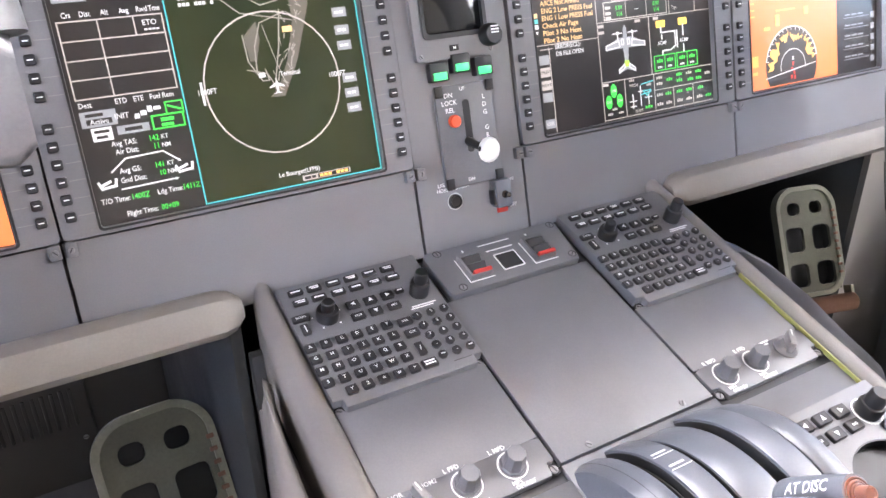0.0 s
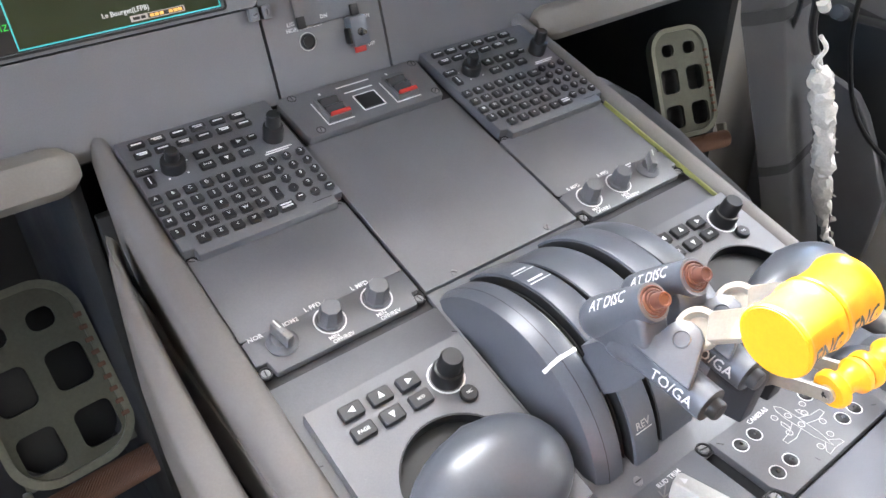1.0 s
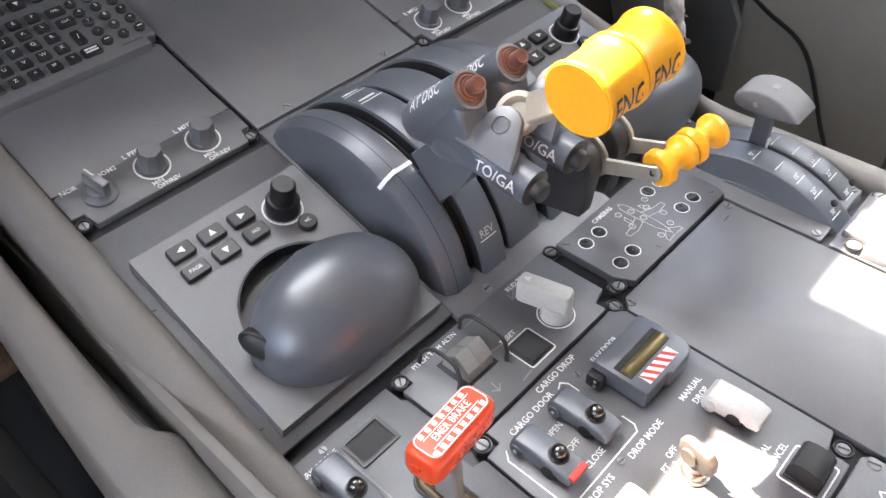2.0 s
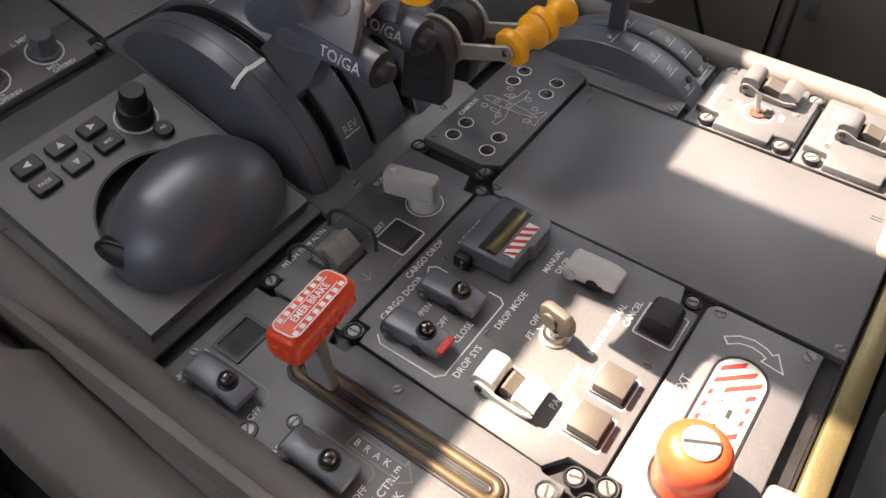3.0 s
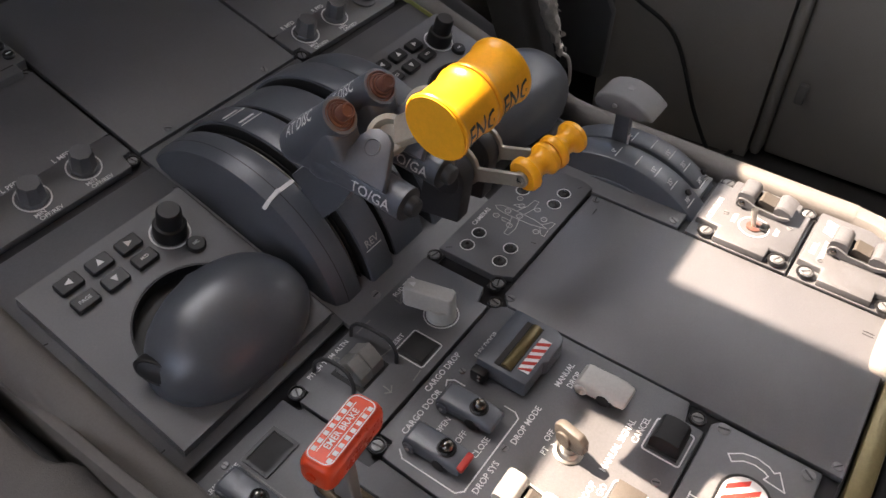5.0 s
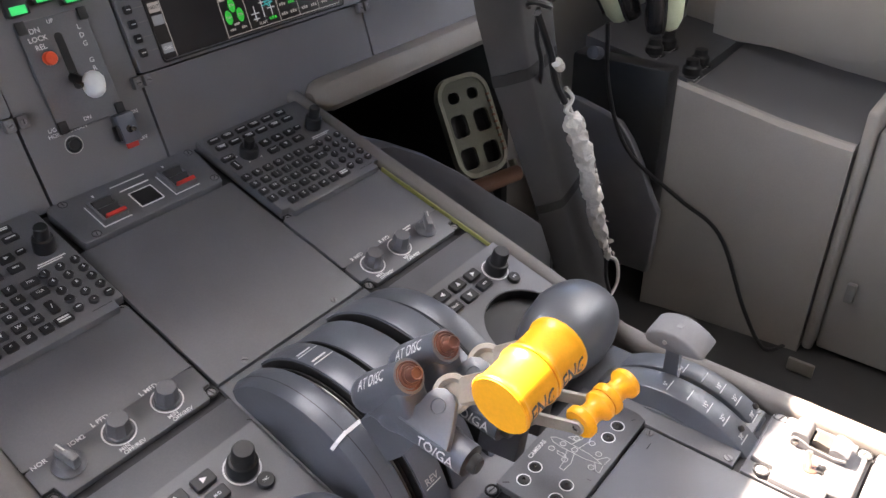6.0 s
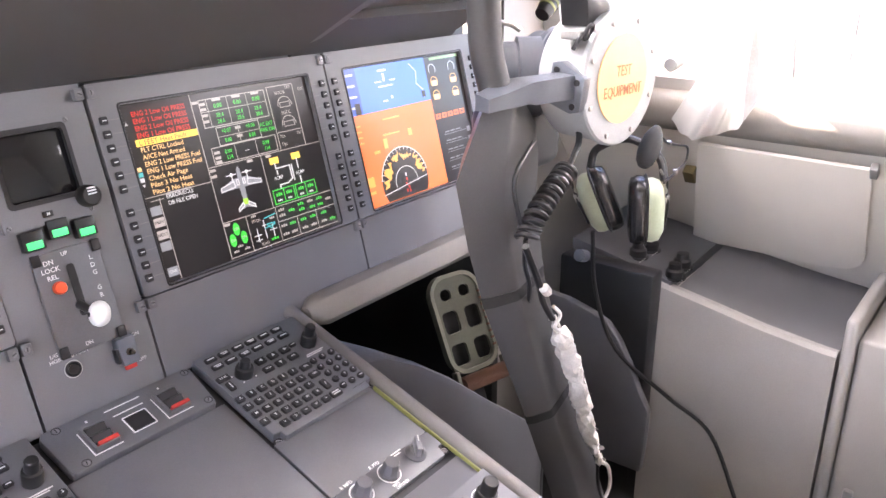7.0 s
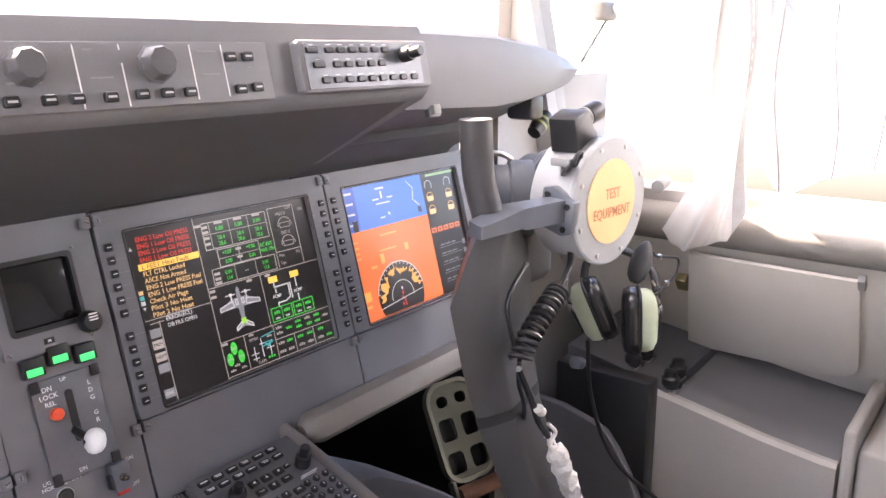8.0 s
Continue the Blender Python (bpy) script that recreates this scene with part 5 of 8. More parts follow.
part("guard_ear", box(-13, -9, -10, 6, 2, 12, 1.5), BLACK, gs)
part("toggle", lathe([(4, 13), (4, 15), (2.2, 16), (2.6, 22), (0, 23)], 14), DSTEEL, gs)
part("red_mark", box(-4, 9, -21, -15, -0.5, 3, 1), REDMARK, gs, "red mark")
legend("ON", 17, 12, 0.2, 4, gs)
legend("OFF", 17, -16, 0.2, 4, gs)

# mode control and keyboard units in the glareshield face
MG = pose(0, 0.012, 1.163, 78)
ap = thing("mode_control_unit", at(MG, 0, 0), "grey autopilot mode unit with small dark buttons and white lines", "control unit")
part("plate", box(-180, 145, -26, 25, -2, 3, 1), DASH, ap)
line_marks([[(-33, 22), (-33, -24)], [(3, 8), (3, -24)], [(65, 22), (65, -22)], [(96, 22), (96, -21)], [(3, 22), (3, 19)]], 1.2, ap, 3.1)
for x, y in ((-108, -17), (-84, -17), (-58, -17), (-38, -17), (-12, -17), (14, -16), (36, -16), (57, -16), (108, -16), (126, -15), (103, 12), (121, 12)):
    b = place(part("button", key_mesh(11, 8, 4), KEY, ap), x, y, 3)
    bars([(-3.4, 3.4, -0.8, 0.8)], b, 4.1, PALE, "legend")
# knobs in a lighter grey than black: haze over them is put into the colour
for x, r in ((-70, 13), (31, 14)):
    rotary(ap, x, 7, 3, r, 14, SOFFIT, "knob", 9)
for x0, x1, y in ((-84, -60, -4), (-24, -6, -2), (72, 90, -2), (-26, -18, 19), (72, 90, 17), (24, 30, 21), (101, 106, 3), (119, 124, 3)):
    bars([(x0, x1, y - 0.7, y + 0.7)], ap, 3.15, LTGREY, "legend")
gk = thing("glareshield_keypad", at(MG, 266, 4), "grey tuning keypad with rows of small dark keys and a knob", "keypad")
part("plate", prism(rrect(-90, 98, -28, 22, 3, 2), -4, 10, 2.5), DASH, gk)
part("face_inset", prism(rrect(-84, 84, -25, 19, 2, 2), 9.6, 10.5, 0.4, 1), SLATE, gk)
for v, xs in ((12, (-74, -52, -36, -20, -4, 12, 28)), (-2, (-68, -44, -28, -12, 4, 20)), (-17, (-62, -46, -30, -14, 2, 18, 34, 50, 68))):
    for k, x in enumerate(xs):
        place(part("key", key_mesh(15 if k == 0 and v != -17 else 10.5, 6, 3), KEY, gk), x, v, 10)
        bars([(x - 3, x + 3, v + 4.6, v + 5.4)], gk, 10.6, PALE, "legend")
rotary(gk, 56, 6, 10, 8, 26, BLACK, "knob")
gsb = thing("glareshield_button", pose(0.43, 0.052, 1.108, 78), "small grey push button under the glareshield", "button")
part("frame", box(-11, 11, -9, 9, -4, 4, 1.5), SLATE, gsb)
part("cap", box(-7, 7, -6, 6, 3, 9, 1.2), LTGREY, gsb)


# ---- throttle quadrant ----
tq = thing("throttle_quadrant", MU, "slate grey throttle quadrant with curved lever slots", "throttle quadrant")
plate([(-86, -342), (86, -342), (86, -120), (-86, -120)], 3, tq, GREY, "base_plate", 1)
for x, y in ((-53, -326), (52, -326), (-90, -210), (90, -300)):
    screw(tq, x, y, 2.6, 3.6, False)


def arc_strip(name, x0, x1, radius, mat, parent, edge=3.0, inner=22, centre=(-221, -44), a0=22, a1=158, n=30, round_left=0, label=""):
    """A curved cover strip over the lever slots, with softened side edges."""
    bm = bmesh.new()
    rings = []
    for k in range(n + 1):
        a = radians(a0 + (a1 - a0) * k / n)
        c, s = math.cos(a), math.sin(a)
        prof = [(x0, radius - inner), (x0, radius - max(edge, round_left)), (x0 + max(edge, round_left) * 0.3, radius - max(edge, round_left) * 0.3), (x0 + max(edge, round_left), radius), (x1 - edge, radius), (x1 - edge * 0.3, radius - edge * 0.3), (x1, radius - edge), (x1, radius - inner)]
        rings.append([(x, centre[0] + r * c, centre[1] + r * s) for x, r in prof])
    loft(rings, True, True, bm)
    return part(name, bm, mat, parent, label)


arc_strip("fairing", -84, -57, 106, SLATE, tq, 1.4, 60, round_left=12)
arc_strip("label_strip", -46, -22, 108, SLATE, tq, 1.6)
arc_strip("middle_strip", -15, 20, 105, SLATE, tq, 1.6)
arc_strip("label_strip", 30, 56, 108, SLATE, tq, 1.6)
arc_strip("fairing", 61, 86, 104, SLATE, tq, 6, 60)
arc_strip("slot_floor", -82, 84, 78, BLACK, tq, 2, 10)
# black facings added as the slots' shade, the bright edge of a seal, and the scribed line along the near fairing
for x, r in ((-46.7, 105.6), (-15.7, 103.4), (29.3, 105.6), (60.3, 102)):
    arc_strip("slot_lining", x, x + 1.0, r, BLACK, tq, 0.3, 30, n=24)
arc_strip("slot_seal", -51, -50.2, 97, STEEL, tq, 0.2, 8, n=24)
arc_strip("slot_seal", -49.4, -48.2, 99, RUBBER, tq, 0.2, 12, n=24)
arc_strip("scribed_line", -71.4, -70.8, 106.15, DECK, tq, 0.1, 4, n=30)


def drum_marks(x0, x1, deg, radius, width, parent):
    a = radians(deg)
    w = width / radius / 2
    r0, r1 = radius - 0.2, radius + 0.25
    bm = loft([[(x, -221 + r * math.cos(q), -44 + r * math.sin(q)) for r, q in ((r0, a - w), (r1, a - w), (r1, a + w), (r0, a + w))] for x in (x0, x1)], True, True)
    return part("white_mark", bm, WHITE, parent, smooth=0)


drum_marks(-72, -56, 101, 106, 3.0, tq)
drum_marks(-46, -36, 103, 108, 2.6, tq)
# the mark's bent end down the fairing's outer shoulder
bm = bmesh.new()
loft([[(-84.6, -240, 53), (-84.6, -243, 53), (-83.0, -243, 53), (-83.0, -240, 53)], [(-80.6, -240.5, 58.5), (-80.6, -243.5, 58.5), (-79, -243, 58), (-79, -240, 58)], [(-71, -240, 62.6), (-71, -243, 62.6), (-71, -243, 61), (-71, -240, 61)]], True, True, bm)
part("white_mark", bm, WHITE, tq, smooth=0)
for x0, x1, degs in ((-44, -24, (58, 68)), (36, 54, (62, 82, 100))):
    for dg in degs:
        drum_marks(x0, x1, dg, 107.4 if x0 > 0 else 108, 0.8, tq)
        drum_marks(x0 + 2, x1 - 4, dg - 2.4, 107.2 if x0 > 0 else 108, 1.9, tq)
rev = text_mesh("REV", 6, 0.05).copy()
rev.materials.append(PALE)
ra = radians(138)
part("legend", rev, PALE, tq).matrix_basis = Matrix.Translation((-0.035, -0.221 + 0.1083 * math.cos(ra), -0.044 + 0.1083 * math.sin(ra))) @ Euler((ra - math.pi / 2, 0, 0)).to_matrix().to_4x4()
drum_marks(-43, -27, 140.5, 108, 0.8, tq)


def throttle_lever(dx, label):
    """One power lever with its grip, buttons and bolted ear; world millimetres, shifted sideways."""
    lv = thing("throttle_lever", pose(dx / 1000, 0, 0), label, "throttle lever", "throttle levers")
    bm = bmesh.new()
    loft([[(-70, -264, 678), (-47, -262, 678), (-47, -281, 644), (-70, -287, 652)], [(-71, -278, 692), (-48, -276, 692), (-48, -298, 664), (-71, -302, 668)], [(-70, -290, 703), (-52, -290, 703), (-52, -316, 690), (-70, -316, 690)]], True, True, bm)
    bevelled(bm, bm.verts, 2, 2)
    part("arm", bm, SLATE, lv)
    part("stem", loft([[(-53, -236, 610), (-48, -236, 610), (-48, -262, 610), (-53, -262, 610)], [(-54, -262, 672), (-48, -262, 672), (-48, -282, 656), (-54, -282, 656)]]), SLATE, lv)
    # the aft-running grip, and the head that rises from it and ends in the button's ring
    spine = curve_points([(-65, -284, 694), (-65, -296, 701), (-65, -310, 702), (-65.5, -332, 700), (-66, -357, 697)], 5)
    sizes = [7, 9.5, 11, 12, 12.6, 13, 13, 12.8, 12.5, 12.2, 12, 11.8, 11.6, 11.4, 11.2, 11, 11, 11, 11, 11, 11]
    part("grip", tube(spine, [sizes[min(k, 20)] for k in range(len(spine))], 24), SLATE, lv)
    rise = Vector((0.02, -0.72, 0.69)).normalized()
    head = curve_points([(-66, -266, 698), (-66, -273, 705), (-65.5, -284, 716), (-65, -297, 728.5), (-64.6, -308.5, 739.5)], 5)
    hs_r = [4, 8, 10.6, 12.2, 13.2, 13.8, 14, 14, 13.9, 13.7, 13.5, 13.3, 13.1, 12.9, 12.7, 12.5, 12.3, 12.1, 11.9, 11.7, 11.5]
    part("head", tube(head, [hs_r[min(k, 20)] for k in range(len(head))], 30), SLATE, lv)
    yz = Matrix(((0, 0, 1, -65), (1, 0, 0, 0), (0, 1, 0, 0), (0, 0, 0, 1)))
    part("web", prism([(-272, 696), (-280, 712), (-296, 727), (-306, 734), (-313, 730), (-314, 723), (-317, 716), (-323, 711), (-332, 708), (-344, 706), (-344, 694)], -11.5, 11.5, 4.5, 3, None, yz), SLATE, lv, "", 60)
    d = Vector((-0.02, -0.99, -0.10)).normalized()
    n = Vector((-0.55, -0.45, 0.68))
    n = (n - d * n.dot(d)).normalized()
    b = n.cross(d)
    turn = d.to_track_quat("Z", "Y").to_matrix().to_4x4()
    part("go_around_button", lathe([(10.8, -2), (10.9, 0.4), (7.4, 0.8), (6.6, 1.4), (6.2, 5.6), (5.2, 6.8), (0, 7.2)], 20, Matrix.Translation((-66, -357, 697)) @ turn), BLACK, lv, "black end button")
    face = Vector((-0.08, -0.735, 0.67))
    turn = face.to_track_quat("Z", "Y").to_matrix().to_4x4()
    part("disconnect_button", lathe([(9.6, -6), (9.8, 0.4), (9.5, 1.1), (8.9, 1.2), (8.5, 0.6), (8.0, 0.6), (7.6, 2.0), (6.9, 2.2), (6.6, 1.6), (6.1, 1.6), (5.8, 3.2), (5.2, 3.4), (4.7, 3.0), (4.5, 10.4), (4.2, 11.0), (3.4, 11.0), (3.0, 10.2), (0, 10.2)], 36, Matrix.Translation((-64.7, -308.3, 739.4)) @ turn), COPPER, lv, "brown round button in a stepped ring")
    # bolted ear rising from the grip, and the bush and link behind it
    ob = Matrix(((d.x, b.x, n.x, 0), (d.y, b.y, n.y, 0), (d.z, b.z, n.z, 0), (0, 0, 0, 1)))
    hub_p = Vector((-62, -329, 724))
    part("ear", prism([(-20, -20), (21, -20), (18, -11), (12, 2), (9.6, 7.4), (4, 11.2), (-3, 11.6), (-8.6, 8.6), (-11.4, 3), (-12.6, -5), (-15.6, -13)], -4, 3, 1.3, 2, None, Matrix.Translation(hub_p - n * 3) @ ob), SLATE, lv)
    part("bolt", lathe([(5.4, -1), (5.4, 0.5), (4.8, 0.8), (4.4, 0.2), (0, 0.3)], 24, Matrix.Translation(hub_p) @ ob), SLATE, lv)
    bush_p = hub_p + Vector((13, -1, 1))
    part("bush", lathe([(9, -3.5), (12.4, -3.5), (13, -2.8), (13, 2.4), (12.2, 3.2), (9.4, 3.2), (8.8, 2.4), (7.6, -1), (0, -1)], 32, Matrix.Translation(bush_p) @ ob), LINKM, lv, "pale metal ring")
    axis = (Vector((-42, -376, 758)) - bush_p).normalized()
    across = n.cross(axis).normalized()
    up = axis.cross(across)
    lm = Matrix(((axis.x, across.x, up.x, bush_p.x), (axis.y, across.y, up.y, bush_p.y), (axis.z, across.z, up.z, bush_p.z), (0, 0, 0, 1)))
    part("link", prism(rrect(8, 52, -9, 9, 3, 4), -4, 3, 0.8, 1, None, lm), LINKM, lv, "pale metal link")

    def wrapped(words, size, centre, along, radius, squeeze, start, run_dir):
        """Letters bent round the grip; along: whether they run along it; start: the angle round it."""
        bm = bmesh.new()
        bm.from_mesh(text_mesh(words, size, 0.0))
        bmesh.ops.triangulate(bm, faces=bm.faces)
        bmesh.ops.subdivide_edges(bm, edges=bm.edges, cuts=2, use_grid_fill=True)
        out = (n - run_dir * n.dot(run_dir)).normalized()
        side = run_dir.cross(out)
        for v in bm.verts:
            tx, ty = v.co.x * 1000 * squeeze, v.co.y * 1000
            run, arc = (tx, -ty) if along else (-ty, -tx)
            q = arc / radius + start
            v.co = Vector(centre) + run_dir * run + (out * math.cos(q) + side * math.sin(q)) * (radius + 0.7)
        part("legend", bm, WHITE, lv, smooth=0)

    wrapped("TO/GA", 7.0, (-65.8, -337.5, 699.5), True, 11.6, 1.0, 0.72, d)
    wrapped("AT DISC", 7.8, (-65.4, -291, 722), True, 13.6, 0.84, -0.1, rise)
    return lv


throttle_lever(0, "grey throttle lever with brown disconnect button and white lettering")
throttle_lever(37, "grey throttle lever with brown disconnect button and white lettering")

# orange caps over the two reverser handles
cap = thing("engine_cover", pose(-0.045, -0.387, 0.773, 0, -5, -2), "pair of orange-yellow plastic covers lettered on the engine levers", "cover")
tilt = Euler((0, radians(90), 0)).to_matrix().to_4x4()
for x0, k in ((-33, 1.0), (-3.8, 1.0)):
    prof = [(0, 0), (19.0, 0), (19.6, 0.8), (19.6, 1.6), (19.0, 2.4), (18.5, 4), (18.3, 7), (18.1, 15), (18.2, 21), (18.6, 24), (19.4, 25), (19.7, 26.4), (19.5, 27.8), (18.6, 28.6), (0, 28.6)]
    sp = part("spool", lathe([(r * k, h) for r, h in prof], 48, Matrix.Translation((x0, 0, 0)) @ tilt), ORANGE, cap, "orange-yellow plastic spool", 40)
    bm = bmesh.new()
    bm.from_mesh(text_mesh("ENG", 13.0, 0.0))
    bmesh.ops.triangulate(bm, faces=bm.faces)
    bmesh.ops.subdivide_edges(bm, edges=bm.edges, cuts=2, use_grid_fill=True)
    reach = max(abs(v.co.x) for v in bm.verts)
    # the word, bent round the spool's side
    for v in bm.verts:
        px = v.co.x / reach * 11.4
        r = 18.4 + 0.006 * px * px
        a = v.co.y * 1000 / r + radians(-6)
        v.co = Vector((px + x0 + 15.2, -r * math.cos(a), r * math.sin(a)))
    part("legend", bm, BLACK, cap, smooth=0)
part("end_disc", lathe([(0, 0), (18.4, 0), (18.4, 0.8), (0, 1)], 40, Matrix.Translation((-33.8, 0, 0)) @ tilt), ORANGE2, cap, "flat end face")

pin = thing("lock_spool", pose(0.0285, -0.3803, 0.6655, 0, -8, -11), "orange-yellow plastic spools bolted to two steel links", "locking pin")
for x0 in (0, 28):
    part("spool", lathe([(0, 0), (11, 0), (12.6, 2), (12.6, 6), (9, 9.5), (8, 14), (9, 18.5), (12, 22), (12, 25.5), (10.5, 27.5), (0, 27.5)], 32, Matrix.Translation((x0, 0, 0)) @ tilt), ORANGE, pin, "", 40)
part("end_screw", lathe([(0, -4.4), (4.0, -4.2), (4.8, -3.6), (5.0, 0.4)], 18, tilt), STEEL, pin, "steel end screw")
part("recess", box(-4.8, -4.3, -2.6, 2.6, -0.6, 0.6, 0), SLOTM, pin)
part("recess", box(-4.82, -4.32, -0.6, 0.6, -2.6, 2.6, 0), SLOTM, pin)


def reverse_plate(x, spool_x):
    """Dark side plate with a rounded head, and the steel link that runs from it to the spool. World millimetres."""
    u = thing("reverse_lever", pose(0, 0, 0), "dark slate reverse lever plate with a bare steel link", "throttle lever", "reverse levers")
    yz = Matrix(((0, 0, 1, x), (1, 0, 0, 0), (0, 1, 0, 0), (0, 0, 0, 1)))
    head = [(-329 + 18 * math.cos(radians(a)), 655 + 18 * math.sin(radians(a))) for a in range(-20, 201, 20)]
    part("plate", prism(head + [(-342, 618), (-306, 612)], -7, 7, 1.5, 2, None, yz), DECK, u)
    part("boss", lathe([(0, -8.5), (12, -8.5), (14, -7.5), (14, -6)], 28, Matrix.Translation((x, -329, 655)) @ tilt), DECK, u)
    lk = Matrix(((0, 0, 1, spool_x), (1, 0, 0, 0), (0, 1, 0, 0), (0, 0, 0, 1)))
    eye = [(-329 + 19.5 * math.cos(radians(a)), 655 + 19.5 * math.sin(radians(a))) for a in range(-10, 151, 16)]
    tip = [(-380.5 + 6 * math.cos(radians(a)), 665.3 + 6 * math.sin(radians(a))) for a in range(105, 286, 30)]
    part("link", prism(eye + [(-347.4, 660.5), (-350, 661)] + tip + [(-348, 649), (-340, 640), (-318, 640)], -1.6, 1.6, 0.5, 1, None, lk), LINKM, u, "bare steel link")
    part("cross_pin", lathe([(3, 0), (3, 1)], 12, Matrix.Translation((x, -335, 657)) @ tilt @ Matrix.Diagonal((1, 1, spool_x - x, 1))), STEEL, u)
    return u


reverse_plate(15, 25.6)
reverse_plate(47, 56.2)

# ---- flap lever ----
fl = thing("flap_lever_unit", at(ML, -5, 0), "dark slate flap lever unit with curved detent strips", "flap lever")
plate([(149, -463), (226, -463), (226, -300), (149, -300)], 3, fl, GREY2, "base_plate", 1)
FC = (-396, -78)
for x0, x1, rad in ((168, 195, 106), (203, 226, 102)):
    s = arc_strip("detent_strip", x0, x1, rad, SLATE, fl, 2.5, 60, FC, 38, 133, 24)
    for k, (dg, words) in enumerate(((86, "0"), (96, ""), (106, "15"), (115, "25"), (126, "38"))):
        a = radians(dg)
        m = Matrix.Translation(((x0 + x1) / 2000 - 0.002, (FC[0] + (rad + 0.2) * math.cos(a)) / 1000, (FC[1] + (rad + 0.2) * math.sin(a)) / 1000)) @ Euler((a - math.pi / 2, 0, 0)).to_matrix().to_4x4()
        ob = bars([(-7, 7, -3.2, -2.4)], fl, 0)
        ob.matrix_basis = m
        if words:
            me = text_mesh(words + "\u00b0", 4.2, 0.05).copy()
            me.materials.append(WHITE)
            ob = new("legend", me)
            ob.parent, ob.matrix_basis = fl, m @ pose(0, 0.001, 0.0001)
# flat flank of the near strip, with its pressed rib
arc_strip("flank_rib", 166.4, 168.6, 84, SLATE, fl, 0.6, 8, FC, 48, 126, 22)
arc_strip("slot_floor", 190, 208, 94, BLACK, fl, 1, 8, FC, 38, 133, 20)
part("lever", loft([[(x, -384 + y, h) for x, y in ((195.5, -7), (202.5, -7), (202.5, 7), (195.5, 7))] for h in (16,)] + [[(x + 2, -382 + y, 60) for x, y in ((196, -6), (202, -6), (202, 6), (196, 6))]]), SLATE, fl)
# handle: lens-shaped section, blunt forward and sharp aft, running across
lens = [(23, 1), (25, 5), (24, 9), (19, 13), (10, 16), (0, 16.5), (-10, 14), (-20, 9), (-27, 3.5), (-27.5, 2.4), (-22, 1), (-10, -0.6), (8, -1.4), (18, -0.8)]
bm = bmesh.new()
loft([[(x, -384 + y * k, 59 + h * k) for y, h in lens] for x, k in ((186, 0.9), (187, 0.98), (188.5, 1.0), (216, 1.0), (217.5, 0.98), (218.5, 0.9))], True, True, bm)
hd = part("handle", bm, DASH, fl, "light grey lens-shaped handle", 50)
part("handle_mark", box(199, 206, -386, -381, 75.2, 75.6, 0), SCREW, hd, smooth=0)
part("end_screw", lathe([(2.2, 0), (2.0, 0.8), (0, 0.9)], 12, Matrix.Translation((186, -378, 65)) @ Euler((0, radians(-90), 0)).to_matrix().to_4x4()), STEEL, hd)
part("pointer", loft([[(195.0, -391.8, 34), (199.6, -391.8, 34), (199.6, -390.9, 34), (195.0, -390.9, 34)], [(196.8, -391.6, 19), (197.6, -391.6, 19), (197.6, -390.9, 19), (196.8, -390.9, 19)]]), WHITE, fl, smooth=0)
for x in (182, 215):
    part("detent_pin", lathe([(3, 0), (2.6, 2), (0, 2.2)], 14, Matrix.Translation((x, -455, 13)) @ Euler((radians(40), 0, 0)).to_matrix().to_4x4()), BLACK, fl)
for x, y in ((155, -457), (222, -457), (222, -312)):
    screw(fl, x, y, 2.8, 3.8, False)


# ---- units on the aft pedestal ----
def unit(name, outline_pts, label, category, h=3.5, group="", mat=GREY2, bev=0.9):
    u = thing(name, ML, label, category, group)
    plate(outline_pts, h, u, mat, "plate", bev)
    return u


